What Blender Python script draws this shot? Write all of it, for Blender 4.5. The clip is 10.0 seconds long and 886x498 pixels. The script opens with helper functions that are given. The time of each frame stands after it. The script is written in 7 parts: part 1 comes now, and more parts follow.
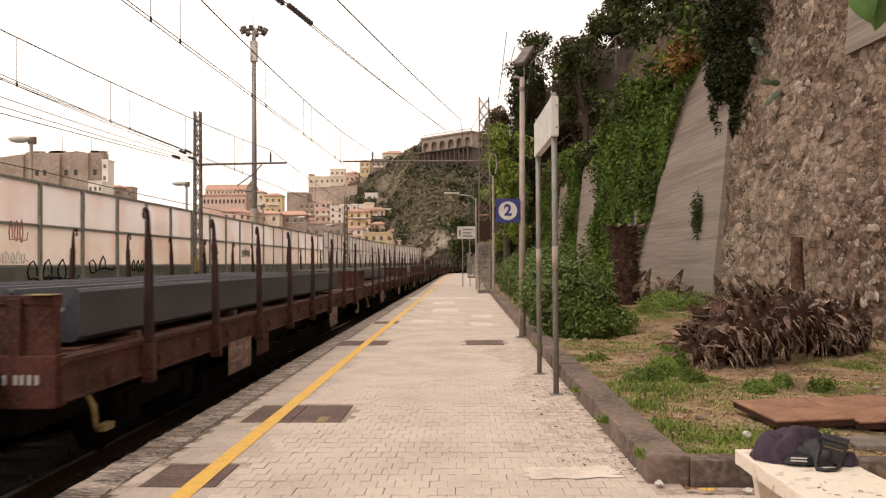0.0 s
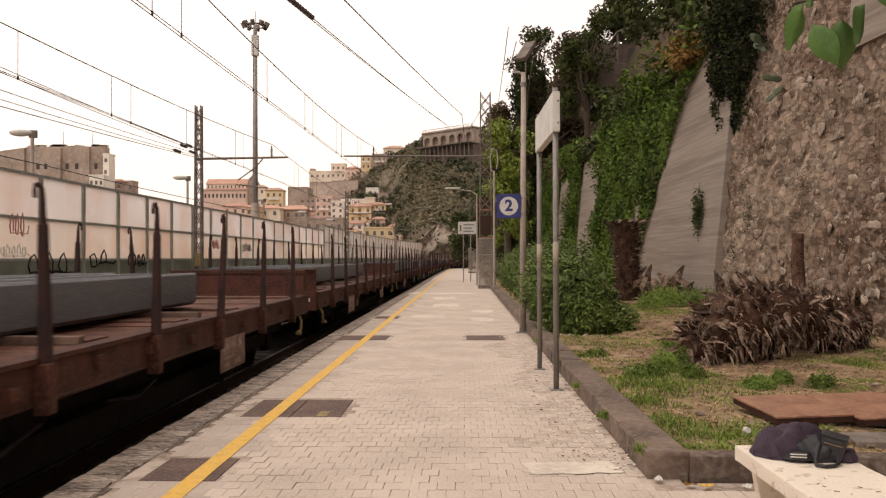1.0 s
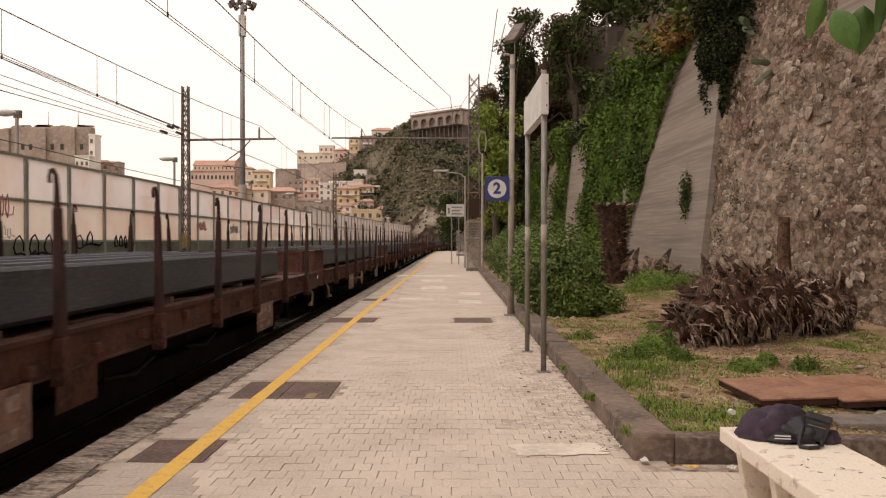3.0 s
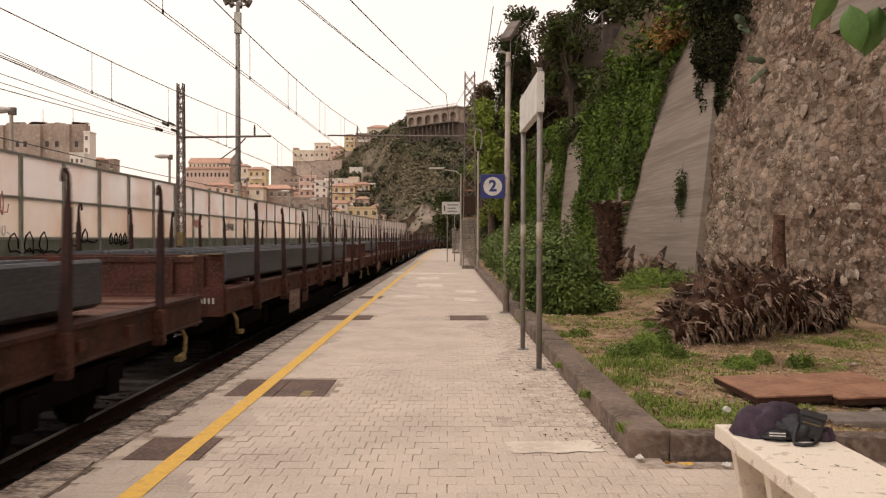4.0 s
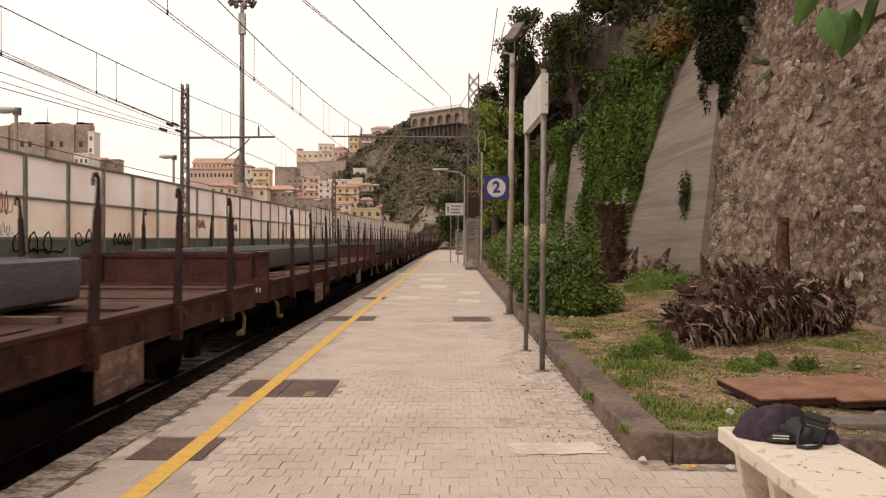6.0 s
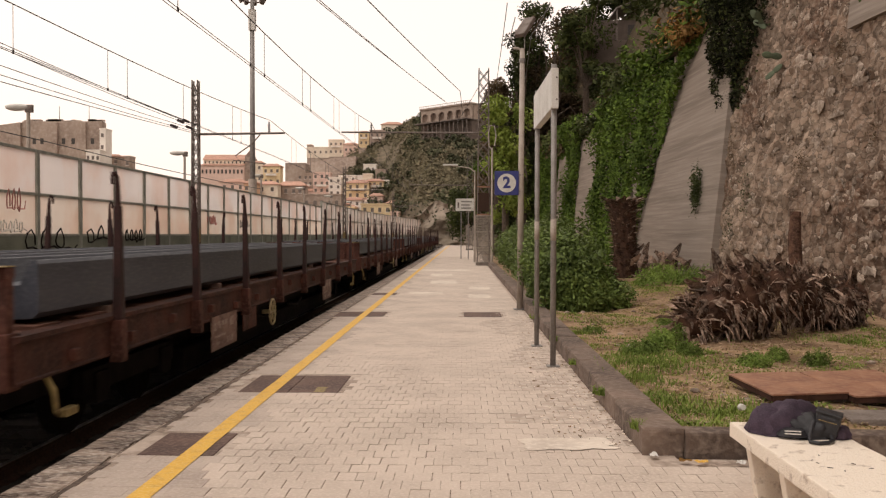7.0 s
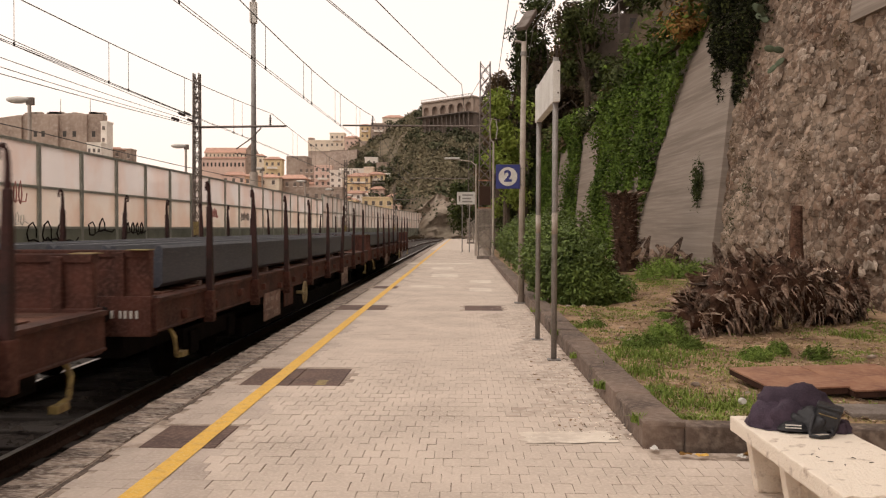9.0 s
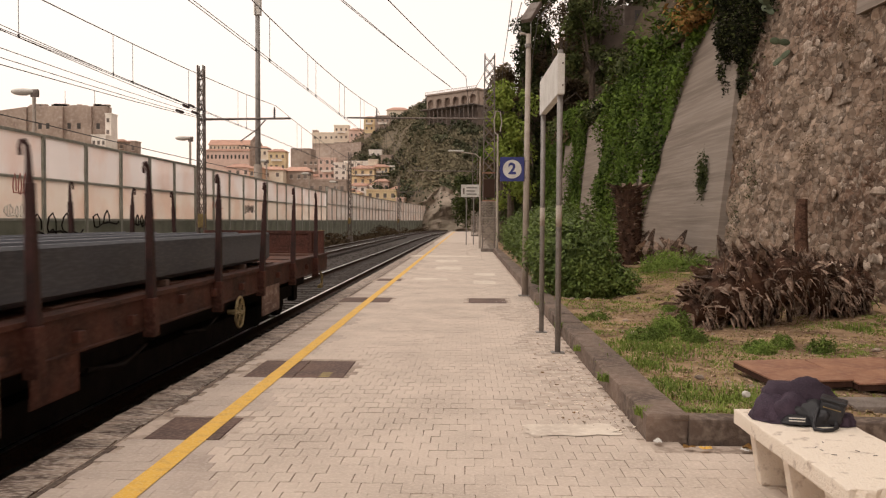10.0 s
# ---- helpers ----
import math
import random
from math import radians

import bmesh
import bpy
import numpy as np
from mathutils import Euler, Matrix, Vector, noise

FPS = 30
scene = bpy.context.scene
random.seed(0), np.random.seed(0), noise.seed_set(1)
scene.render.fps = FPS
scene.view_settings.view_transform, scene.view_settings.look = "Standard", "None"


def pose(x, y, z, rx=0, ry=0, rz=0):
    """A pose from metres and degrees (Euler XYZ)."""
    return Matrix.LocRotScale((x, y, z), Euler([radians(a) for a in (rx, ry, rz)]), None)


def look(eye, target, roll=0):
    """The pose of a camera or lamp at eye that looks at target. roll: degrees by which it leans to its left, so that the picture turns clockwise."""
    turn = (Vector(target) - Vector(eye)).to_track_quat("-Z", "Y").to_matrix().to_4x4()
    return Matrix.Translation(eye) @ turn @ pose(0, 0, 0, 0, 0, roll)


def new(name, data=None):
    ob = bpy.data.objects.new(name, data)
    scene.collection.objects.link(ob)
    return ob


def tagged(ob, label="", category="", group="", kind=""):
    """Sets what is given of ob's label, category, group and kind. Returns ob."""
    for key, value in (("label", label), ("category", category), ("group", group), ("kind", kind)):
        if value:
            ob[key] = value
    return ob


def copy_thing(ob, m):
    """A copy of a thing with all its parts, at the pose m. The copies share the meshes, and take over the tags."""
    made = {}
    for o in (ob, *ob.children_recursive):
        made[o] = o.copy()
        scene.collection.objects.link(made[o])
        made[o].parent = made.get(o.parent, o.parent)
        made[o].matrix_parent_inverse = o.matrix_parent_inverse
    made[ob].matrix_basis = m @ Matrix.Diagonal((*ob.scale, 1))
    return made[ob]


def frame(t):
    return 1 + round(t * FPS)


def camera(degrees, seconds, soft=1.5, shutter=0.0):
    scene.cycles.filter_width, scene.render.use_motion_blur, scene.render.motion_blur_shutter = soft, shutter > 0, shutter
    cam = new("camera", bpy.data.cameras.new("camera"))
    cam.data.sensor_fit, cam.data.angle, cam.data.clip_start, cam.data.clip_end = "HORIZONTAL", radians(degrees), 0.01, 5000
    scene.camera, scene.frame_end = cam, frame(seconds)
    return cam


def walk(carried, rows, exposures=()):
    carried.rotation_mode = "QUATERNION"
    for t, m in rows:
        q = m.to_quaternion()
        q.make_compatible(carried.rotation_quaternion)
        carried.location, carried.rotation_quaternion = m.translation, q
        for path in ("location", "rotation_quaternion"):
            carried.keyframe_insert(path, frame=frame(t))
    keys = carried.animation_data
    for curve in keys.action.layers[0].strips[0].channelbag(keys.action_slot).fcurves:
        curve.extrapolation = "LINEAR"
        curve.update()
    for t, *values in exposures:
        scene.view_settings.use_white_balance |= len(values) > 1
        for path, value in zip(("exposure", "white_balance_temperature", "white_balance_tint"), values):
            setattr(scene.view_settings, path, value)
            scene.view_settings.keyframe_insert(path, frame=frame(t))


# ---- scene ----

EYE = 1.65
# seconds, yaw, pitch, roll of the camera on its stand
PATH = [
    (0, 1.408, 0.911, 0.333), (0.5, 1.445, 0.749, 0.237), (1, 1.455, 0.59, 0.122), (1.5, 1.322, 0.284, 0.22), (2, 1.194, -0.166, 0.246),
    (2.5, 0.922, -0.408, 0.087), (4, 0.385, -0.723, -0.079), (4.5, 0.336, -0.705, -0.031), (5, 0.281, -0.768, -0.146), (6.5, 0.951, -0.606, -0.233),
    (7, 1.297, -0.941, -0.108), (7.5, 1.37, -1.155, 0.059), (8, 1.149, -1.213, 0.375), (8.5, 1.209, -1.121, -0.29), (9, 1.372, -1.373, -0.216),
    (9.5, 1.506, -1.716, -0.246), (10, 1.642, -1.865, -0.3)]
cam = camera(54.1, 10.0, 1.25, 0.07)
walk(cam, [(t, pose(0, 0, EYE, 90 + p, r, w)) for t, w, p, r in PATH], [(0.0, 0.25), (0.5, 0.09), (1.0, 0.08), (2.0, 0.03), (4.0, 0.0), (10.0, 0.0)])

# ---- light ----
world = bpy.data.worlds.new("overcast_sky")
scene.world = world
world.use_nodes = True
wn, wl = world.node_tree.nodes, world.node_tree.links
sky = wn.new("ShaderNodeTexSky")
sky.sky_type, sky.sun_disc, sky.sun_elevation, sky.sun_rotation, sky.dust_density = "NISHITA", False, radians(48), radians(-35), 4.0
dim = wn.new("ShaderNodeMixRGB")
dim.blend_type, dim.inputs[0].default_value, dim.inputs[2].default_value = "MULTIPLY", 1.0, (0.12, 0.12, 0.12, 1)
haze = wn.new("ShaderNodeMixRGB")
haze.inputs[0].default_value, haze.inputs[2].default_value = 0.86, (1.29, 1.10, 0.965, 1)
wl.new(sky.outputs[0], dim.inputs[1])
wl.new(dim.outputs[0], haze.inputs[1])
wl.new(haze.outputs[0], wn["Background"].inputs[0])
wn["Background"].inputs[1].default_value = 1.0
sun = new("sun", bpy.data.lights.new("sun", "SUN"))
sun.data.energy, sun.data.angle, sun.data.color = 0.9, radians(14), (1.0, 0.95, 0.88)
sun.matrix_world = look((-30, 10, 60), (0, 40, 0))


# ---- materials ----
def mat(name, base, dark=None, scale=6.0, rough=0.8, metal=0.0, bump=0.3, fine=60.0, light=None, vary=0.0, spread=(0.35, 0.65), gloss=0.5, stretch=None, cells=0.0, place=False):
    """Two scales of noise between dark, base and light, a fine bump, and a shift from piece to piece."""
    m = bpy.data.materials.new(name)
    m.use_nodes = True
    n, l = m.node_tree.nodes, m.node_tree.links
    b = n["Principled BSDF"]
    b.inputs["Roughness"].default_value, b.inputs["Metallic"].default_value, b.inputs["Specular IOR Level"].default_value = rough, metal, gloss
    dark = dark or tuple(c * 0.7 for c in base)
    light = light or tuple(min(1, c * 1.2) for c in base)
    co = n.new("ShaderNodeTexCoord")
    big, small = n.new("ShaderNodeTexNoise"), n.new("ShaderNodeTexNoise")
    big.inputs["Scale"].default_value, big.inputs["Detail"].default_value = scale, 6
    small.inputs["Scale"].default_value, small.inputs["Detail"].default_value = fine, 4
    ramp = n.new("ShaderNodeValToRGB")
    ramp.color_ramp.elements[0].position, ramp.color_ramp.elements[1].position = spread
    ramp.color_ramp.elements[0].color, ramp.color_ramp.elements[1].color = (*dark, 1), (*base, 1)
    mix = n.new("ShaderNodeMixRGB")
    mix.inputs[2].default_value = (*light, 1)
    sharp = n.new("ShaderNodeMapRange")
    sharp.inputs[1].default_value, sharp.inputs[2].default_value, sharp.inputs[4].default_value = 0.45, 0.75, 0.7
    src = n.new("ShaderNodeNewGeometry").outputs["Position"] if place else co.outputs["Object"]
    if stretch:
        mp = n.new("ShaderNodeMapping")
        mp.inputs["Scale"].default_value = stretch
        l.new(src, mp.inputs["Vector"])
        src = mp.outputs[0]
    for t in (big, small):
        l.new(src, t.inputs["Vector"])
    l.new(big.outputs["Fac"], ramp.inputs[0])
    l.new(small.outputs["Fac"], sharp.inputs[0])
    l.new(sharp.outputs[0], mix.inputs[0])
    l.new(ramp.outputs[0], mix.inputs[1])
    out = mix.outputs[0]
    relief = small.outputs["Fac"]
    if cells:
        # rounded stones of differing tone in a darker bed
        warp, vor, rim = n.new("ShaderNodeMixRGB"), n.new("ShaderNodeTexVoronoi"), n.new("ShaderNodeTexVoronoi")
        warp.inputs[0].default_value = 0.13
        l.new(src, warp.inputs[1])
        l.new(small.outputs["Color"], warp.inputs[2])
        rim.feature = "DISTANCE_TO_EDGE"
        for v in (vor, rim):
            v.inputs["Scale"].default_value = cells
            l.new(warp.outputs[0], v.inputs["Vector"])
        sep, tone, gap, both, shade = n.new("ShaderNodeSeparateColor"), n.new("ShaderNodeMapRange"), n.new("ShaderNodeMapRange"), n.new("ShaderNodeMath"), n.new("ShaderNodeHueSaturation")
        l.new(vor.outputs["Color"], sep.inputs[0])
        l.new(sep.outputs[0], tone.inputs[0])
        tone.inputs[3].default_value, tone.inputs[4].default_value = 0.66, 1.50
        l.new(rim.outputs["Distance"], gap.inputs[0])
        gap.inputs[2].default_value, gap.inputs[3].default_value = 0.10, 0.60
        both.operation = "MULTIPLY"
        l.new(tone.outputs[0], both.inputs[0])
        l.new(gap.outputs[0], both.inputs[1])
        l.new(both.outputs[0], shade.inputs["Value"])
        l.new(out, shade.inputs["Color"])
        out, relief = shade.outputs[0], gap.outputs[0]
    if vary:
        info, isl, add, hsv = n.new("ShaderNodeObjectInfo"), n.new("ShaderNodeNewGeometry"), n.new("ShaderNodeMath"), n.new("ShaderNodeHueSaturation")
        add.operation = "ADD"
        l.new(info.outputs["Random"], add.inputs[0])
        l.new(isl.outputs["Random Per Island"], add.inputs[1])
        rng = n.new("ShaderNodeMapRange")
        rng.inputs[1].default_value, rng.inputs[2].default_value, rng.inputs[3].default_value, rng.inputs[4].default_value = 0.2, 1.8, 1 - vary, 1 + vary
        l.new(add.outputs[0], rng.inputs[0])
        l.new(rng.outputs[0], hsv.inputs["Value"])
        l.new(out, hsv.inputs["Color"])
        out = hsv.outputs[0]
    l.new(out, b.inputs["Base Color"])
    if bump:
        bp = n.new("ShaderNodeBump")
        bp.inputs["Strength"].default_value, bp.inputs["Distance"].default_value = bump, 0.02
        l.new(relief, bp.inputs["Height"])
        l.new(bp.outputs[0], b.inputs["Normal"])
    return m


PAVER = mat("concrete_paver", (0.57, 0.478, 0.405), (0.45, 0.375, 0.315), 1.1, 0.9, fine=38, light=(0.66, 0.575, 0.50), vary=0.05, gloss=0.2, spread=(0.3, 0.6), place=True)
PAVERGREY = mat("greyed_paver", (0.49, 0.41, 0.35), (0.37, 0.305, 0.26), 1.4, 0.9, fine=34, light=(0.57, 0.49, 0.43), vary=0.05, gloss=0.2, spread=(0.3, 0.6), place=True)
PAVERWORN = mat("worn_paver", (0.53, 0.44, 0.37), (0.41, 0.335, 0.28), 2.6, 0.92, fine=9, light=(0.70, 0.62, 0.54), vary=0.06, gloss=0.15, spread=(0.38, 0.62), place=True)
JOINT = mat("paver_joint", (0.50, 0.415, 0.35), (0.26, 0.205, 0.165), 2.6, 0.95, fine=22, gloss=0.1, spread=(0.42, 0.60), place=True)
EDGE = mat("edge_stone", (0.28, 0.22, 0.178), (0.100, 0.072, 0.058), 3.2, 0.92, fine=19, light=(0.64, 0.57, 0.50), vary=0.32, spread=(0.45, 0.57), bump=1.0, place=True, stretch=(0.9, 2.0, 1.0))
YELLOW = mat("yellow_paint", (0.72, 0.42, 0.055), (0.60, 0.34, 0.06), 9, 0.75, fine=45, light=(0.76, 0.54, 0.20), spread=(0.36, 0.52), place=True)
COVER = mat("cover_concrete", (0.125, 0.076, 0.060), (0.075, 0.046, 0.038), 2.5, 0.9, fine=26, light=(0.21, 0.145, 0.12), vary=0.1, place=True)
MORTAR = mat("pale_mortar", (0.68, 0.595, 0.50), (0.52, 0.44, 0.37), 2.2, 0.92, fine=18, light=(0.76, 0.69, 0.60), spread=(0.35, 0.6), place=True)
# ballast, stones, rail rust and sleepers: shade under the train is darkened into their colours
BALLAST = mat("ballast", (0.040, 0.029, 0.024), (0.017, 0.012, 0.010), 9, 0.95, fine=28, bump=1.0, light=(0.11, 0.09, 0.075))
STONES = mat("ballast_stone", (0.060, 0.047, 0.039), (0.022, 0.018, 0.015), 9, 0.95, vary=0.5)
RAILRUST = mat("rail_rust", (0.060, 0.033, 0.023), (0.030, 0.017, 0.012), 20, 0.85, gloss=0.2)
RAILTOP = mat("rail_top", (0.62, 0.60, 0.58), (0.45, 0.43, 0.41), 20, 0.3, 0.9, bump=0.05)
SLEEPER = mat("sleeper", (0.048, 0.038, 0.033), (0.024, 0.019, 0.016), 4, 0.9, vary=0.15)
KERB = mat("kerb_concrete", (0.180, 0.128, 0.099), (0.075, 0.052, 0.040), 1.8, 0.95, fine=16, light=(0.25, 0.195, 0.155), vary=0.10, bump=0.9, place=True)
SOIL = mat("soil_and_dry_grass", (0.335, 0.225, 0.138), (0.150, 0.090, 0.057), 1.1, 0.95, fine=9, light=(0.43, 0.33, 0.21), bump=1.0, gloss=0.1, spread=(0.38, 0.60))
GRASS = mat("grass_blade", (0.20, 0.26, 0.055), (0.125, 0.175, 0.036), 2, 0.8, vary=0.4, bump=0, gloss=0.15)
MEADOW = mat("olive_grass_blade", (0.33, 0.30, 0.10), (0.22, 0.19, 0.065), 1.5, 0.85, vary=0.4, bump=0, gloss=0.1, light=(0.40, 0.34, 0.15))
WEED = mat("weed_leaf", (0.17, 0.235, 0.05), (0.10, 0.15, 0.03), 3, 0.8, vary=0.5, bump=0, gloss=0.15)
CHAFF = mat("dry_litter", (0.30, 0.20, 0.13), (0.10, 0.06, 0.04), 3, 0.9, vary=0.75, bump=0, light=(0.50, 0.40, 0.28), place=True)
DRYGRASS = mat("dry_grass_blade", (0.30, 0.24, 0.10), (0.2, 0.15, 0.06), 2, 0.8, vary=0.3, bump=0)
SHADERUST = mat("shaded_rust", (0.06, 0.03, 0.022), (0.03, 0.016, 0.012), 8, 0.9, gloss=0.1)
RUST = mat("rusty_plate", (0.33, 0.165, 0.095), (0.19, 0.080, 0.050), 2.5, 0.55, 0.0, light=(0.41, 0.245, 0.155), bump=0.3, fine=14)
WAGON = mat("wagon_red_brown", (0.082, 0.030, 0.021), (0.030, 0.013, 0.010), 3, 0.75, fine=30, light=(0.125, 0.060, 0.045), bump=0.4, vary=0.25, gloss=0.2)
STAKE = mat("stake_paint", (0.042, 0.016, 0.014), (0.018, 0.010, 0.009), 5, 0.7, fine=40, vary=0.25, gloss=0.25)
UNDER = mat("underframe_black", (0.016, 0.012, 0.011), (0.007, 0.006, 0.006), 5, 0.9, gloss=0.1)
STEEL = mat("grey_steel", (0.067, 0.074, 0.096), (0.037, 0.041, 0.053), 1.2, 0.5, 0.25, fine=25, light=(0.115, 0.12, 0.14), vary=0.25, bump=0.1, stretch=(1.0, 0.25, 1.6))
PALESTEEL = mat("pale_grey_steel", (0.165, 0.172, 0.192), (0.105, 0.110, 0.125), 1.2, 0.5, 0.2, fine=25, light=(0.23, 0.235, 0.25), vary=0.2, bump=0.1, stretch=(1.0, 0.25, 1.6))
WOOD = mat("wagon_planks", (0.16, 0.10, 0.075), (0.08, 0.05, 0.04), 6, 0.9, vary=0.3)
WHITE = mat("white_paint", (0.62, 0.60, 0.56), (0.5, 0.47, 0.43), 4, 0.6, bump=0.05)
LATTICE = mat("weathered_mast_steel", (0.20, 0.165, 0.145), (0.10, 0.07, 0.055), 6, 0.7, 0.2, light=(0.27, 0.24, 0.22))
PLINTH = mat("mast_plinth", (0.22, 0.185, 0.16), (0.12, 0.095, 0.08), 4, 0.9)
GALV = mat("galvanised_pole", (0.27, 0.25, 0.235), (0.19, 0.17, 0.155), 5, 0.55, 0.4, fine=50, bump=0.1)
PALEPOLE = mat("pale_pole", (0.42, 0.36, 0.31), (0.30, 0.25, 0.21), 4, 0.7, bump=0.1)
WIRE = mat("wire", (0.06, 0.05, 0.048), (0.04, 0.035, 0.03), 4, 0.6, 0.3, bump=0)
INSUL = mat("brown_insulator", (0.05, 0.03, 0.028), (0.03, 0.02, 0.018), 8, 0.35, bump=0)
BARFRAME = mat("barrier_post_green", (0.34, 0.335, 0.29), (0.23, 0.23, 0.19), 4, 0.7, bump=0.1)
BARBASE = mat("barrier_base_green", (0.205, 0.21, 0.16), (0.12, 0.125, 0.09), 1.2, 0.9, bump=0.2, place=True)
STONEWALL = mat("rubble_mortar", (0.250, 0.186, 0.140), (0.118, 0.074, 0.052), 0.6, 0.95, spread=(0.36, 0.62), fine=13, light=(0.31, 0.25, 0.20), bump=1.0, gloss=0.1, cells=6.0, stretch=(1.0, 0.7, 1.0), place=True)
RUBBLE = mat("rubble_stone", (0.265, 0.212, 0.170), (0.12, 0.088, 0.068), 2.5, 0.95, fine=14, light=(0.40, 0.34, 0.285), vary=0.6, bump=0.9, gloss=0.1, place=True)
CONCRETE = mat("board_marked_concrete", (0.27, 0.225, 0.19), (0.205, 0.168, 0.14), 0.9, 0.9, fine=4, light=(0.34, 0.29, 0.25), bump=0.6, stretch=(0.5, 0.10, 3.2), gloss=0.1, spread=(0.38, 0.6))
# leaf of the hanging shrub, its deep shade put into the colour
SHADELEAF = mat("shade_darkened_leaf", (0.024, 0.027, 0.011), (0.010, 0.012, 0.005), 0.5, 0.85, fine=3, light=(0.045, 0.046, 0.02), vary=0.5, bump=0, gloss=0.1)
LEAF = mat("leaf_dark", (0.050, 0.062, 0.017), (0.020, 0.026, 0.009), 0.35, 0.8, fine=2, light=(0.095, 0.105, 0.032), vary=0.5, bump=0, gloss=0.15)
IVY = mat("ivy_leaf", (0.112, 0.175, 0.024), (0.044, 0.075, 0.012), 0.6, 0.8, fine=3, light=(0.16, 0.22, 0.04), vary=0.6, bump=0, gloss=0.15)
BUSH = mat("bush_leaf", (0.115, 0.158, 0.032), (0.048, 0.072, 0.016), 1.2, 0.6, fine=5, light=(0.14, 0.20, 0.055), vary=0.55, bump=0, gloss=0.25)
AUTUMN = mat("autumn_leaf", (0.20, 0.105, 0.03), (0.10, 0.055, 0.02), 0.6, 0.8, vary=0.4, bump=0, gloss=0.15)
DRYSCRUB = mat("dry_scrub", (0.115, 0.080, 0.045), (0.055, 0.038, 0.024), 0.4, 0.9, fine=2, light=(0.17, 0.125, 0.07), vary=0.45, bump=0, gloss=0.1)
CACTUS = mat("cactus_pad", (0.085, 0.105, 0.06), (0.05, 0.064, 0.036), 5, 0.8, fine=40, vary=0.35, bump=0.2)
BARK = mat("bark", (0.11, 0.08, 0.06), (0.05, 0.035, 0.025), 8, 0.95, bump=0.8)
HILL = mat("hillside_scrub", (0.170, 0.135, 0.094), (0.080, 0.068, 0.046), 0.09, 0.95, fine=0.7, light=(0.25, 0.20, 0.145), bump=1.0, gloss=0.1)
SLOPEROCK = mat("brown_cliff_earth", (0.085, 0.062, 0.040), (0.038, 0.030, 0.019), 0.5, 0.95, fine=3, light=(0.13, 0.10, 0.065), bump=1.0, gloss=0.1)
BRIGHT = mat("bright_creeper_leaf", (0.20, 0.25, 0.045), (0.11, 0.15, 0.026), 0.8, 0.8, fine=3, light=(0.27, 0.31, 0.075), vary=0.4, bump=0, gloss=0.15)
PALMBARK = mat("palm_bark", (0.13, 0.070, 0.048), (0.034, 0.019, 0.014), 6, 0.95, fine=30, light=(0.16, 0.10, 0.072), vary=0.35, bump=0.7, gloss=0.1)
FROND = mat("cut_frond_stub", (0.30, 0.203, 0.152), (0.050, 0.027, 0.020), 6, 0.9, fine=24, light=(0.48, 0.39, 0.31), vary=0.65, bump=0.6, gloss=0.15, spread=(0.36, 0.62), place=True)
BENCH = mat("painted_concrete_bench", (0.80, 0.70, 0.585), (0.46, 0.36, 0.28), 11, 0.85, fine=70, light=(0.84, 0.76, 0.66), spread=(0.30, 0.42), bump=0.6)
CLOTH = mat("dark_violet_cloth", (0.070, 0.047, 0.068), (0.034, 0.023, 0.036), 9, 0.85, fine=120, vary=0.25, gloss=0.3)
CLOTHDARK = mat("black_nylon", (0.020, 0.019, 0.023), (0.010, 0.010, 0.012), 9, 0.5, fine=150)
BLUE = mat("sign_blue", (0.022, 0.030, 0.17), (0.018, 0.024, 0.13), 3, 0.4, bump=0)


def glassy(name, base, alpha):
    """A pane that lets part of the light through."""
    m = bpy.data.materials.new(name)
    m.use_nodes = True
    n, l = m.node_tree.nodes, m.node_tree.links
    b = n["Principled BSDF"]
    b.inputs["Base Color"].default_value, b.inputs["Roughness"].default_value = (*base, 1), 0.12
    b.inputs["Specular IOR Level"].default_value = 0.5
    # blotchy tint puts blurred reflections into the pane's base colour
    tint, blot = n.new("ShaderNodeMixRGB"), n.new("ShaderNodeTexNoise")
    blot.inputs["Scale"].default_value, blot.inputs["Detail"].default_value = 0.55, 5
    tint.inputs[1].default_value, tint.inputs[2].default_value = (*base, 1), (base[0] * 0.95, base[1] * 0.85, base[2] * 0.80, 1)
    sep = n.new("ShaderNodeMapRange")
    sep.inputs[1].default_value, sep.inputs[2].default_value = 0.42, 0.62
    l.new(blot.outputs["Fac"], sep.inputs[0])
    l.new(sep.outputs[0], tint.inputs[0])
    co = n.new("ShaderNodeTexCoord")
    info = n.new("ShaderNodeObjectInfo")
    off = n.new("ShaderNodeVectorMath")
    l.new(co.outputs["Object"], off.inputs[0])
    l.new(info.outputs["Location"], off.inputs[1])
    l.new(off.outputs[0], blot.inputs["Vector"])
    l.new(tint.outputs[0], b.inputs["Base Color"])
    clear, back, half, mix, noi, mr = n.new("ShaderNodeBsdfTransparent"), n.new("ShaderNodeBsdfTranslucent"), n.new("ShaderNodeMixShader"), n.new("ShaderNodeMixShader"), n.new("ShaderNodeTexNoise"), n.new("ShaderNodeMapRange")
    l.new(tint.outputs[0], back.inputs[0])
    half.inputs[0].default_value = 0.68
    noi.inputs["Scale"].default_value = 0.8
    mr.inputs[3].default_value, mr.inputs[4].default_value = alpha - 0.15, alpha + 0.15
    l.new(noi.outputs["Fac"], mr.inputs[0])
    l.new(mr.outputs[0], mix.inputs[0])
    l.new(clear.outputs[0], mix.inputs[1])
    l.new(b.outputs[0], half.inputs[1])
    l.new(back.outputs[0], half.inputs[2])
    l.new(half.outputs[0], mix.inputs[2])
    l.new(mix.outputs[0], n["Material Output"].inputs[0])
    return m


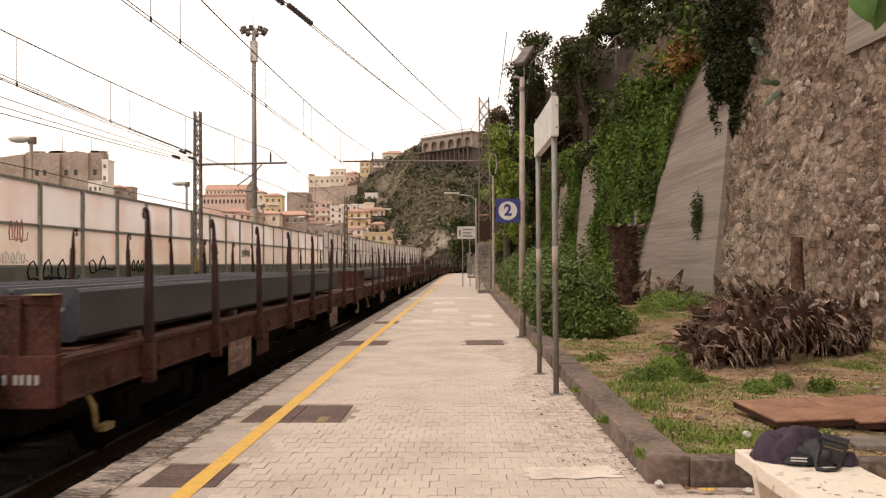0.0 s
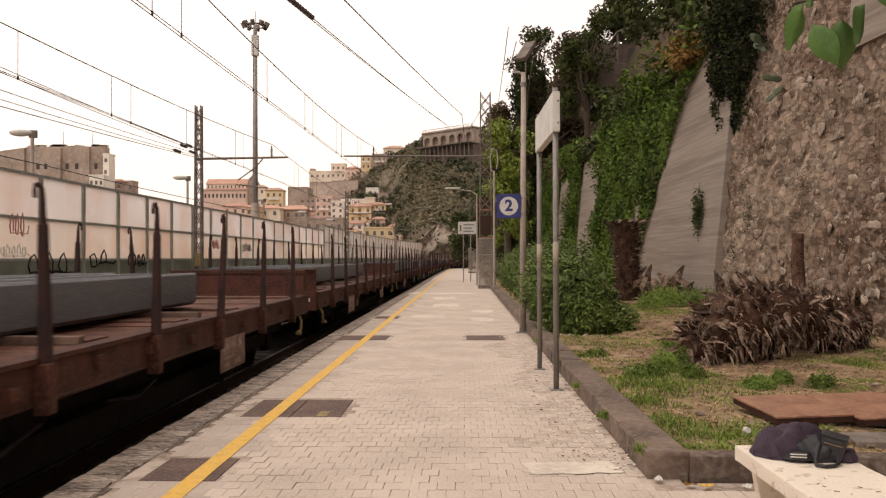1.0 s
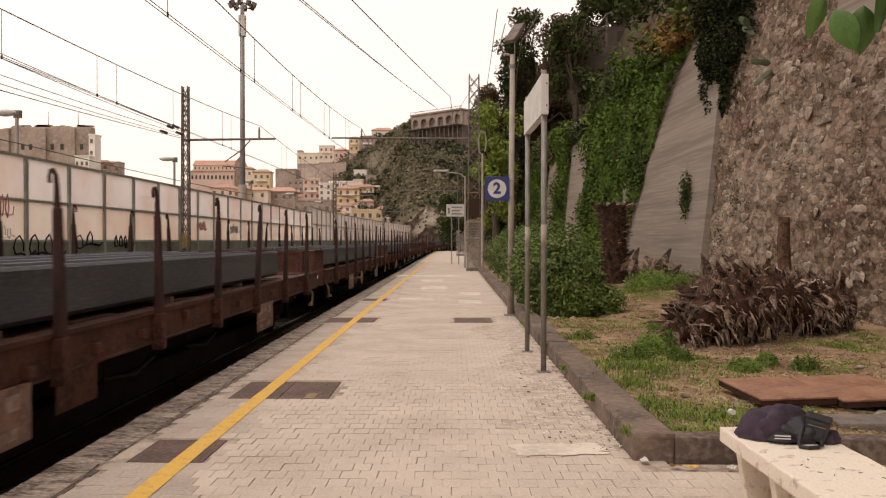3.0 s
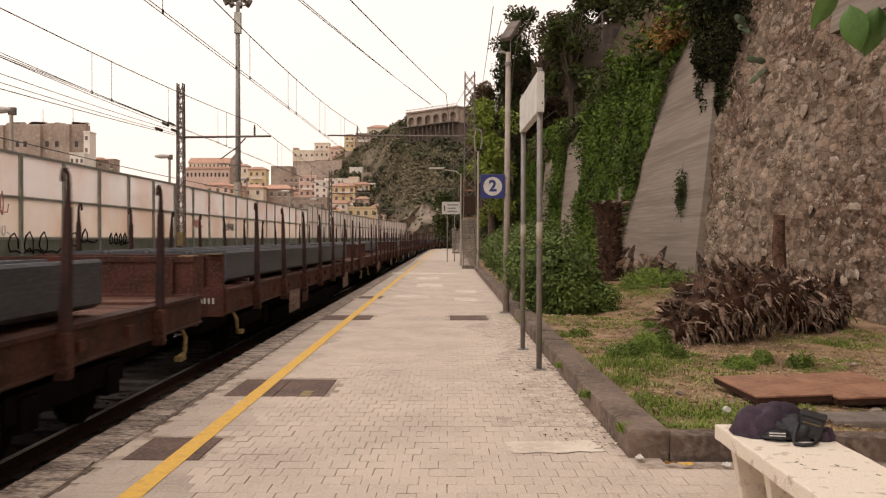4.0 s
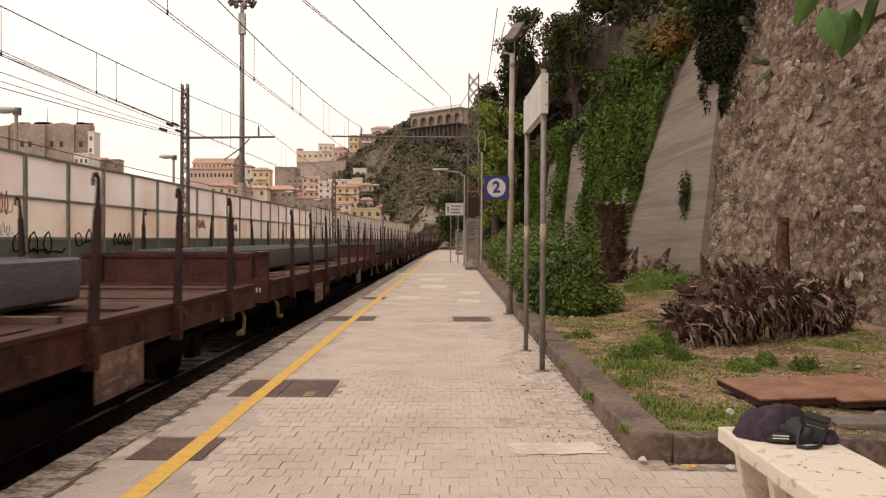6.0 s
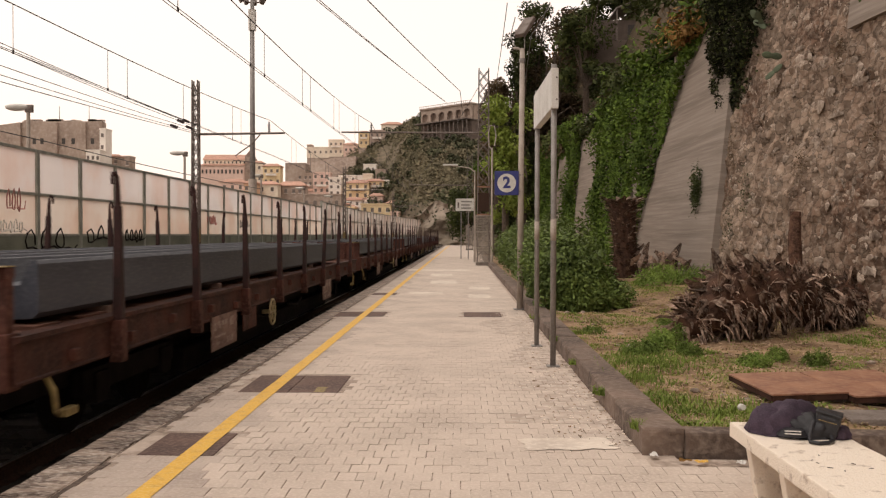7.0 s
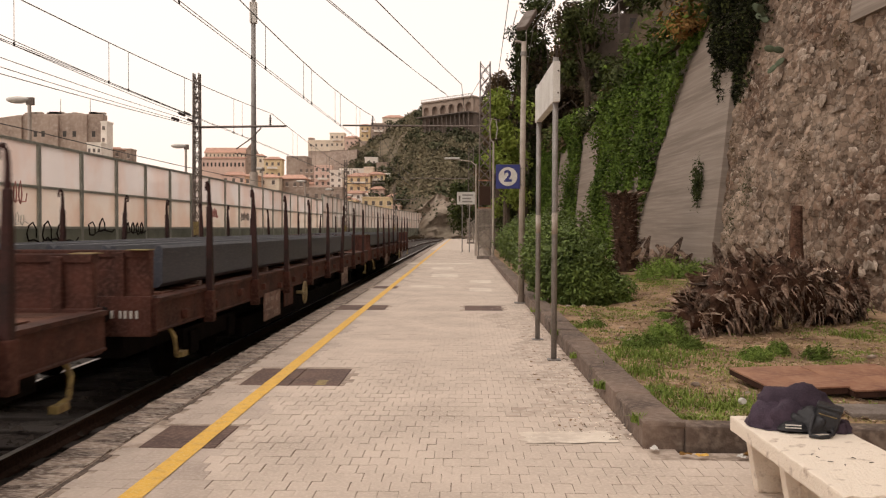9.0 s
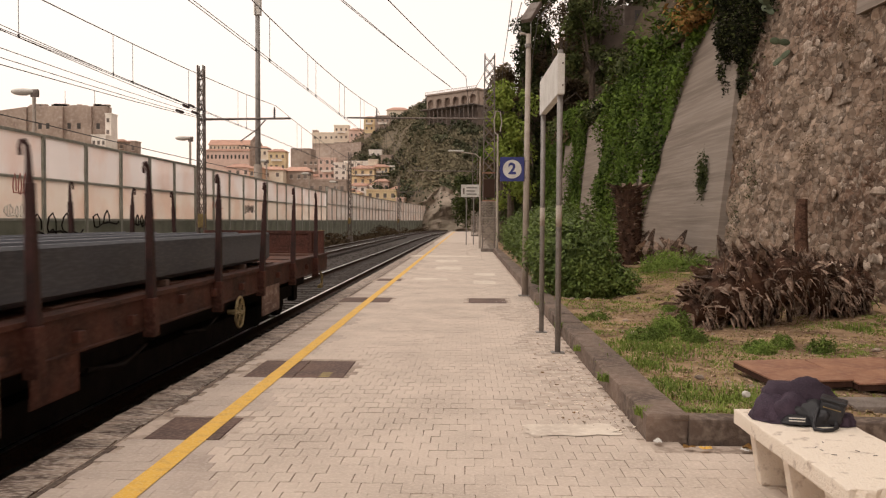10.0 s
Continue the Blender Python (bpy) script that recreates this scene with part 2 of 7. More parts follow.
ROSEPAINT = mat("faded_red_spray", (0.45, 0.20, 0.18), (0.35, 0.15, 0.13), 5, 0.8, bump=0)
PANE = glassy("milky_acrylic", (1.0, 0.95, 0.93), 0.74)
PANEGREY = glassy("greyed_acrylic", (0.80, 0.75, 0.72), 0.82)
PANEY = glassy("yellowish_acrylic", (1.0, 0.92, 0.84), 0.70)


# ---- mesh helpers ----
def part(name, bm, material, parent=None, label="", m=None, smooth=False):
    me = bpy.data.meshes.new(name)
    if smooth:
        for f in bm.faces:
            f.smooth = True
    bm.to_mesh(me)
    bm.free()
    me.materials.append(material)
    ob = new(name, me)
    if parent:
        ob.parent = parent
    if m is not None:
        ob.matrix_basis = m
    if label:
        ob["label"] = label
    return ob


def share(name, me, parent, m, label=""):
    """One more object on a mesh that exists."""
    ob = new(name, me)
    ob.parent, ob.matrix_basis = parent, m
    if label:
        ob["label"] = label
    return ob


def empty(name, label, category, group="", m=None, kind=""):
    ob = tagged(new(name), label, category, group, kind)
    if m is not None:
        ob.matrix_basis = m
    return ob


def box(bm, x0, x1, y0, y1, z0, z1, bevel=0.0):
    v = [bm.verts.new((x, y, z)) for z in (z0, z1) for y in (y0, y1) for x in (x0, x1)]
    fs = [bm.faces.new([v[i] for i in q]) for q in ((0, 2, 3, 1), (4, 5, 7, 6), (0, 1, 5, 4), (1, 3, 7, 5), (3, 2, 6, 7), (2, 0, 4, 6))]
    if bevel:
        es = list({e for f in fs for e in f.edges})
        bmesh.ops.bevel(bm, geom=es, offset=bevel, segments=2, affect="EDGES", profile=0.6)
    return bm


def boxes(*rows, bevel=0.0):
    bm = bmesh.new()
    for r in rows:
        box(bm, *r, bevel=bevel)
    return bm


def tube(bm, p, q, r0, r1=None, seg=10, caps=True):
    p, q, r1 = Vector(p), Vector(q), r0 if r1 is None else r1
    d = (q - p).normalized()
    u = d.cross(Vector((0, 0, 1)) if abs(d.z) < 0.9 else Vector((1, 0, 0))).normalized()
    w = d.cross(u)
    a = [bm.verts.new(p + (u * math.cos(k) + w * math.sin(k)) * r0) for k in (math.tau * i / seg for i in range(seg))]
    b = [bm.verts.new(q + (u * math.cos(k) + w * math.sin(k)) * r1) for k in (math.tau * i / seg for i in range(seg))]
    for i in range(seg):
        bm.faces.new((a[i], b[i], b[(i + 1) % seg], a[(i + 1) % seg]))
    if caps:
        bm.faces.new(a)
        bm.faces.new(b[::-1])
    return bm


def chain(bm, pts, rad, seg=8):
    """A smooth tube along points, with one radius or one a point."""
    rad = rad if isinstance(rad, (list, tuple)) else [rad] * len(pts)
    pts = [Vector(p) for p in pts]
    rings = []
    for i, p in enumerate(pts):
        d = (pts[min(i + 1, len(pts) - 1)] - pts[max(i - 1, 0)]).normalized()
        u = d.cross(Vector((0.13, 0.31, 1)) if abs(d.z) < 0.9 else Vector((1, 0.2, 0))).normalized()
        w = d.cross(u)
        rings.append([bm.verts.new(p + (u * math.cos(k) + w * math.sin(k)) * rad[i]) for k in (math.tau * j / seg for j in range(seg))])
    for a, b in zip(rings, rings[1:]):
        for j in range(seg):
            bm.faces.new((a[j], b[j], b[(j + 1) % seg], a[(j + 1) % seg]))
    bm.faces.new(rings[0])
    bm.faces.new(rings[-1][::-1])
    return bm


def grid(nu, nv, f):
    """A sheet of nu by nv cells with the point f(u, v) at each corner."""
    vs = [f(i / nu, j / nv) for j in range(nv + 1) for i in range(nu + 1)]
    k = nu + 1
    fs = [(j * k + i, j * k + i + 1, (j + 1) * k + i + 1, (j + 1) * k + i) for j in range(nv) for i in range(nu)]
    me = bpy.data.meshes.new("sheet")
    me.from_pydata(vs, [], fs)
    bm = bmesh.new()
    bm.from_mesh(me)
    bpy.data.meshes.remove(me)
    return bm


def cloud(name, spots, size, material, parent=None, label="", seed=1, flat=0.5, droop=0.0, slim=0.45):
    """Many small leaves: a bent blade of four corners at every spot (place, facing)."""
    rnd = random.Random(seed)
    vs, fs = [], []
    for p, face in spots:
        s = size * rnd.uniform(0.55, 1.4)
        n = (Vector(face) * flat + Vector((rnd.gauss(0, 0.5), rnd.gauss(0, 0.5), rnd.gauss(0, 0.5) + 0.25))).normalized()
        a = n.cross(Vector((rnd.gauss(0, 1), rnd.gauss(0, 1), rnd.gauss(0, 1) - droop))).normalized()
        b = n.cross(a)
        k = len(vs)
        p = Vector(p)
        vs += [p - a * s, p + b * s * slim - n * s * 0.12, p + a * s, p - b * s * slim - n * s * 0.12]
        fs += [(k, k + 1, k + 2), (k, k + 2, k + 3)]
    me = bpy.data.meshes.new(name)
    me.from_pydata(vs, [], fs)
    me.materials.append(material)
    ob = new(name, me)
    ob.parent = parent
    if label:
        ob["label"] = label
    return ob


def n3(x, y, z=0.0, s=1.0):
    return noise.noise(Vector((x * s, y * s, z * s)))


# ---- the line of the track ----
Y0, RADIUS = 95.0, 750.0


def shift(y):
    return 0.0 if y < Y0 else (y - Y0) ** 2 / (2 * RADIUS)


def heading(y):
    return 0.0 if y < Y0 else -math.degrees(math.atan((y - Y0) / RADIUS))


RAIL_Z, TRACK, TRACK_B, BARRIER_X = -0.29, -4.62, -8.8, -13.2

EDGE_X, KERB_X = -2.93, 1.36


# ---- ground, track bed and platform ----
def ground():
    bm = grid(60, 60, lambda u, v: ((u - 0.5) * 5000, -200 + v * 4200, -1.1 + 0.15 * n3(u * 40, v * 40)))
    tagged(part("ground", bm, HILL), "scrubby earth ground reaching to the horizon", "ground", kind="structure")
    bed = [(-14.0, -1.05), (-13.0, -0.62), (-11.3, -0.55), (-10.9, -0.47), (-7.2, -0.47), (-6.6, -0.55), (-6.2, -0.47), (-2.86, -0.47)]

    def f(u, v):
        k = min(int(u * 7), 6)
        w = u * 7 - k
        x, z = (bed[k][i] * (1 - w) + bed[k + 1][i] * w for i in (0, 1))
        y = -30 + 340 * v
        return x + shift(y), y, z + 0.05 * n3(x, y, 0, 2.3) + 0.03 * n3(x, y, 4, 7)
    tagged(part("track_bed", grid(56, 420, f), BALLAST), "brown stone ballast under two railway tracks, darkened as train shade", "track bed", kind="structure")
    rnd = random.Random(4)
    vs, fs = [], []
    for _ in range(9000):
        y = 5 + 70 * rnd.random() ** 1.6
        x = rnd.uniform(-12.5, -3.0)
        s, z = rnd.uniform(0.025, 0.06), -0.45 + 0.05 * n3(x, y, 0, 2.3)
        k = len(vs)
        c = Vector((x, y, z))
        vs += [c + Vector((rnd.uniform(-1, 1), rnd.uniform(-1, 1), -0.4)) * s, c + Vector((s, -s * rnd.random(), 0)), c + Vector((rnd.uniform(-0.5, 0.5) * s, s, 0)), c + Vector((-s, -s * rnd.random(), 0)), c + Vector((0, 0, s * rnd.uniform(0.5, 1)))]
        fs += [(k + 1, k + 2, k + 4), (k + 2, k + 3, k + 4), (k + 3, k + 1, k + 4)]
    me = bpy.data.meshes.new("ballast_stones")
    me.from_pydata(vs, [], fs)
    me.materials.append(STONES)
    tagged(new("ballast_stones", me), "loose ballast stones between the rails, darkened as train shade", "gravel", kind="stuff")


def railway(centre, z, name, label):
    """One track: two rails with a bright running face, and its sleepers."""
    top = empty(name, label, "railway track", "railway tracks")
    ys = [-25 + 5 * i for i in range(66)]
    for side in (-0.75, 0.75):
        prof = [(-0.07, -0.16), (0.07, -0.16), (0.07, -0.14), (0.012, -0.12), (0.012, -0.045), (0.036, -0.03), (0.036, -0.003), (-0.036, -0.003), (-0.036, -0.03), (-0.012, -0.045), (-0.012, -0.12), (-0.07, -0.14)]
        for nm, pr, ma in (("rail", prof, RAILRUST), ("running_face", [(-0.03, -0.003), (0.03, -0.003), (0.026, 0.002), (-0.026, 0.002)], RAILTOP)):
            bm = bmesh.new()
            rings = [[bm.verts.new((centre + side + shift(y) + px, y, z + pz)) for px, pz in pr] for y in ys]
            for a, b in zip(rings, rings[1:]):
                for j in range(len(pr)):
                    bm.faces.new((a[j], a[(j + 1) % len(pr)], b[(j + 1) % len(pr)], b[j]))
            if nm == "rail":
                rail = part(nm, bm, ma, top)
            else:
                part(nm, bm, ma, rail, "polished steel running face")
    bm = boxes((-1.25, 1.25, -0.13, 0.13, -0.30, -0.145), bevel=0.015)
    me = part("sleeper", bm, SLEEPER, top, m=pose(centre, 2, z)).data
    for i in range(1, 170):
        y = 2 + 0.62 * i
        share("sleeper", me, top, pose(centre + shift(y), y, z, 0, 0, heading(y)))


def platform():
    body = boxes((EDGE_X + 0.06, 1.6, -12, 135, -1.2, -0.013), (1.6, 8.5, -12, 6.45, -1.2, -0.013))
    base = tagged(part("platform", body, JOINT), "railway platform paved with small pale concrete blocks", "platform", kind="structure")
    return base


def edge_stones(base):
    rnd = random.Random(2)
    lens = []
    for k in range(4):
        bm = boxes((0, 0.33, 0.004, 0.236, -0.16, 0.0), bevel=0.008)
        for v in bm.verts:
            v.co += Vector((0.012 * rnd.uniform(-1, 0.4), 0, 0.008 * rnd.uniform(-1, 0.6)))
        me = part("edge_stone", bm, EDGE, base, m=pose(EDGE_X, 3.0 + 0.24 * k, 0)).data
        lens.append(me)
    for i in range(4, 290):
        share("edge_stone", lens[rnd.randrange(4)], base, pose(EDGE_X + rnd.uniform(-0.008, 0.008), 3.0 + 0.24 * i, rnd.uniform(-0.006, 0.002), 0, rnd.uniform(-0.8, 0.8), rnd.uniform(-1, 1)))
    bm = bmesh.new()
    for i in range(250):
        y = 3.0 + 0.24 * 290 + 0.24 * i
        box(bm, EDGE_X, EDGE_X + 0.33, y + 0.004, y + 0.236, -0.16, rnd.uniform(-0.006, 0.0))
    for i in range(1, 40):
        y = 3.0 - 0.24 * i
        box(bm, EDGE_X, EDGE_X + 0.33, y + 0.004, y + 0.236, -0.16, rnd.uniform(-0.006, 0.0))
    tagged(part("edge_stones", bm, EDGE, base), kind="stuff")


HOLES = [(-2.44, -1.86, 6.42, 7.15), (-2.36, -1.30, 9.0, 10.1), (-2.62, -1.60, 17.4, 18.5), (-2.5, -1.85, 23.6, 24.6), (0.02, 0.80, 17.4, 18.5)]


WID, ROW = 0.13, 0.2


def pavers(base):
    """Blocks in courses across the platform, half a block of bond from course to course."""
    rnd = random.Random(3)
    kinds = []
    for k in range(3):
        bm = boxes((0.002, WID - 0.002, 0.0022, ROW - 0.0022, -0.05, 0.0))
        for v in bm.verts:
            if v.co.z > -0.01:
                v.co.z += rnd.uniform(-0.003, 0.0)
        kinds.append(bm)
    spots = []
    for r in range(-50, 312):
        y = 4.2 + ROW * r
        off = WID / 2 * (r % 2)
        right = 6.0 if y < 6.2 else KERB_X + 0.02
        x = EDGE_X + 0.385 + off
        while x < right - 0.1:
            if not any(a < x + WID and x < b and c < y + ROW and y < d for a, b, c, d in HOLES):
                spots.append((x, y))
            x += WID
    near = [p for p in spots if 4.9 < p[1] < 7.6 and -1.7 < p[0] < 1.0][:300]
    done = set(near)
    mes = []
    for bm in kinds:
        me = bpy.data.meshes.new("paver")
        bm.to_mesh(me)
        bm.free()
        me.materials.append(PAVER)
        mes.append(me)
    for x, y in near:
        share("paver", mes[rnd.randrange(3)], base, pose(x + rnd.uniform(-0.003, 0.003), y, rnd.uniform(-0.004, 0.0), rnd.uniform(-0.4, 0.4), rnd.uniform(-0.4, 0.4), rnd.uniform(-0.6, 0.6)))
    def sort(x, y):
        e = x + 0.5 * n3(x, y, 4, 1.1)
        if e <= -1.95:
            return "grey_pavers"
        return "worn_pavers" if e > 0.62 and 7.1 < y < 16 + 2 * n3(x, y, 9, 0.5) else "pavers"
    for name, ma in (("pavers", PAVER), ("grey_pavers", PAVERGREY), ("worn_pavers", PAVERWORN)):
        vs, fs = [], []
        for x, y in spots:
            if (x, y) in done or sort(x, y) != name:
                continue
            k = len(vs)
            h = [rnd.uniform(-0.004, 0.0) for _ in range(4)]
            g, e = ((rnd.uniform(0.0005, 0.0012), rnd.uniform(0.0005, 0.0015)) if name == "grey_pavers" else (rnd.uniform(0.001, 0.0034), rnd.uniform(0.001, 0.0038)))
            vs += [(x + g, y + e, h[0]), (x + WID - g, y + e, h[1]), (x + WID - g, y + ROW - e, h[2]), (x + g, y + ROW - e, h[3])]
            vs += [(p[0], p[1], -0.04) for p in vs[-4:]]
            fs += [(k, k + 1, k + 2, k + 3), (k + 4, k + 5, k + 1, k), (k + 5, k + 6, k + 2, k + 1), (k + 6, k + 7, k + 3, k + 2), (k + 7, k + 4, k, k + 3)]
        me = bpy.data.meshes.new(name)
        me.from_pydata(vs, [], fs)
        me.materials.append(ma)
        ob = tagged(new(name, me), kind="stuff")
        ob.parent = base
    part("edge_joint", boxes((EDGE_X + 0.335, EDGE_X + 0.383, -6.0, 66.5, -0.03, -0.008)), KERB, base, "dark dirt-filled joint behind the edge stones")
    far = boxes((EDGE_X + 0.34, KERB_X, 66.7, 134.5, -0.03, -0.003))
    part("far_paving", far, PAVER, base)


def markings():
    bm = grid(2, 400, lambda u, v: (-2.10 + 0.15 * u + 0.006 * n3(v * 300, u, 0, 1), -6.5 + 140 * v, 0.004))
    tagged(part("platform_line", bm, YELLOW), "worn yellow safety line painted along the platform", "painted line", kind="structure")
    for x0, x1, y0, y1 in HOLES:
        top = empty("cover_slab", "dark brown concrete cover slab let into the paving", "cover slab", "platform covers", pose((x0 + x1) / 2, (y0 + y1) / 2, 0))
        w, d = (x1 - x0) / 2, (y1 - y0) / 2
        n = 2 if w > 0.4 else 1
        o = 0.14
        for nm, r in (("bedding", (-w - o, w + o, -d - 0.2, -d, -0.04, -0.006)), ("bedding", (-w - o, w + o, d, d + 0.2, -0.04, -0.006)), ("bedding", (-w - o, -w, -d, d, -0.04, -0.006)), ("bedding", (w, w + o, -d, d, -0.04, -0.006))):
            part(nm, boxes(r), JOINT, top, "rough mortar round the slab")
        for i in range(n):
            a = -w + 2 * w * i / n
            part("slab", boxes((a + 0.006, a + 2 * w / n - 0.006, -d + 0.006, d - 0.006, -0.05, -0.002), bevel=0.004), COVER, top)
    bm = grid(6, 6, lambda u, v: (-1.56 + 0.11 * u + 0.012 * n3(v * 4, 2), 9.02 + 0.30 * v + 0.03 * n3(u * 5, 1), 0.003))
    tagged(part("paint_patch", bm, YELLOWBRACKET), "leftover patch of yellow line paint on the cover slab", "painted patch", kind="structure")
    for x0, x1, y0, y1 in ((0.48, 1.20, 6.68, 7.06), (0.15, 0.75, 22.6, 23.9), (0.2, 0.85, 26.0, 27.6), (-1.5, -0.55, 24.0, 24.9), (-1.1, -0.2, 29.2, 31.2), (-1.3, -0.4, 34.5, 36.6), (-2.6, 0.4, 39.6, 41.3)):
        bm = grid(8, 8, lambda u, v: (x0 + (x1 - x0) * u + 0.16 * (x1 - x0) * n3(v * 5, x0, 0, 1), y0 + (y1 - y0) * v + 0.25 * (y1 - y0) * n3(u * 6, y0, 0, 1), 0.003))
        tagged(part("mortar_patch", bm, MORTAR), "pale mortar patch on the paving", "patch", kind="structure")


ground()
railway(TRACK, RAIL_Z, "railway_track", "rusty rails with bright running faces on concrete sleepers")
railway(TRACK_B, RAIL_Z + 0.12, "railway_track", "rusty rails of the farther track on concrete sleepers")
PLATFORM = platform()


# ---- noise barrier ----
def graffiti():
    """Looped scrawls sprayed over the base panels and the lower panes."""
    rnd = random.Random(15)
    x = BARRIER_X + 0.062
    for y, z, w, h, ma, n, nm in ((27.3, 1.30, 2.9, 1.1, UNDER, 3, "black"), (31.0, 1.55, 1.7, 0.7, UNDER, 2, "black"), (34.5, 1.5, 1.9, 0.7, UNDER, 4, "black"), (25.2, 2.5, 0.9, 1.0, ROSEPAINT, 3, "faded red"), (25.0, 1.8, 1.5, 0.5, WHITE, 5, "white"), (45.2, 2.3, 1.6, 0.7, ROSEPAINT, 6, "faded red"), (52.0, 2.2, 2.0, 0.7, GALV, 6, "grey")):
        pts = []
        for i in range(n * 9 + 1):
            a = math.tau * i / 9
            pts.append((x, y + w * (i / (n * 9) - 0.5) + 0.55 * w / n * math.cos(a), z + h * 0.45 * math.sin(a) * (0.6 + 0.4 * math.sin(i * 0.7)) + 0.05 * rnd.gauss(0, 1)))
        tagged(part("graffiti", chain(bmesh.new(), pts, 0.02 if ma is not UNDER else 0.028, 4), ma), nm + " looped graffiti scrawl sprayed on the barrier", "graffiti", "graffiti")


def verge():
    """Weeds and dry grass along the foot of the farther barrier."""
    rnd = random.Random(16)
    spots = []
    for i in range(9000):
        y = rnd.uniform(40, 190)
        x = -12.2 + shift(y) + rnd.gauss(0, 0.5)
        spots.append(((x, y, -0.55 + rnd.random() ** 2 * max(0.15, 0.7 + 1.2 * n3(x, y, 2, 0.2))), (0.6, -0.6, 0.5)))
    tagged(cloud("verge_weeds", spots, 0.16, DRYSCRUB, seed=3), "dry weeds along the foot of the barrier", "weeds", kind="stuff")


def barrier():
    """Posts every 3 m, two rows of milky panes over a green base, in a lower and a taller run."""
    def run(y0, n, step, base, mid, top, label, kinds):
        wall = empty("noise_barrier", label, "noise barrier", "noise barriers")
        post = boxes((-0.08, 0.08, -0.09, 0.09, -0.9, top + 0.03), bevel=0.01)
        me_post = me_rail = me_foot = None
        panes = {}
        for i in range(n + 1):
            y = y0 + step * i
            m = pose(BARRIER_X + shift(y), y, 0, 0, 0, heading(y))
            if i == 0:
                me_post = part("post", post, BARFRAME, wall, m=m).data
            else:
                share("post", me_post, wall, m)
            if i == n:
                break
            if i == 0:
                me_foot = part("base_panel", boxes((-0.05, 0.05, 0.09, step - 0.09, -0.9, base - 0.03)), BARBASE, wall, "dark green base panel", m=m).data
                me_rail = [part("rail", boxes((-0.06, 0.06, 0.09, step - 0.09, z - 0.04, z + 0.04)), BARFRAME, wall, m=m).data for z in (base, mid, top)]
            else:
                share("base_panel", me_foot, wall, m, "dark green base panel")
                for me in me_rail:
                    share("rail", me, wall, m)
            for row, (a, b) in enumerate(((base, mid), (mid, top))):
                key = (row, (i * 7 + row * 3) % 5 < 2)
                if key not in panes:
                    panes[key] = part("pane", boxes((-0.012, 0.012, 0.09, step - 0.09, a + 0.04, b - 0.04)), kinds[row], wall, "milky translucent pane", m=m).data
                else:
                    share("pane", panes[key], wall, m, "milky translucent pane")
    run(14.6, 22, 3.0, 1.62, 2.88, 4.22, "tall noise barrier of milky panes in green posts", (PANEY, PANE))
    run(80.8, 53, 3.0, 1.65, 3.18, 4.72, "farther noise barrier of grey milky panes in green posts", (PANEGREY, PANEGREY))
    graffiti()
    verge()


barrier()


# ---- retaining wall and hillside ----
def foot(y):
    """Where the hillside meets the platform's side."""
    pts = [(-20, 7.4), (14, 6.9), (24, 6.35), (42, 5.9), (56, 5.0), (75, 3.4), (110, 2.4), (150, 4.0), (220, 16), (300, 36)]
    for (a, p), (b, q) in zip(pts, pts[1:]):
        if y <= b:
            w = (y - a) / (b - a)
            return p + (q - p) * w
    return pts[-1][1]


def bank(x, y):
    """Height of the garden ground between the kerb and the wall."""
    t = max(0.0, min(1.0, (x - 2.6) / 3.6))
    far = max(0.0, min(1.0, (y - 12.5) / 9.0))
    return 0.13 + 0.36 * t * far + 0.06 * n3(x, y, 2, 0.8) + 0.03 * n3(x, y, 5, 3)


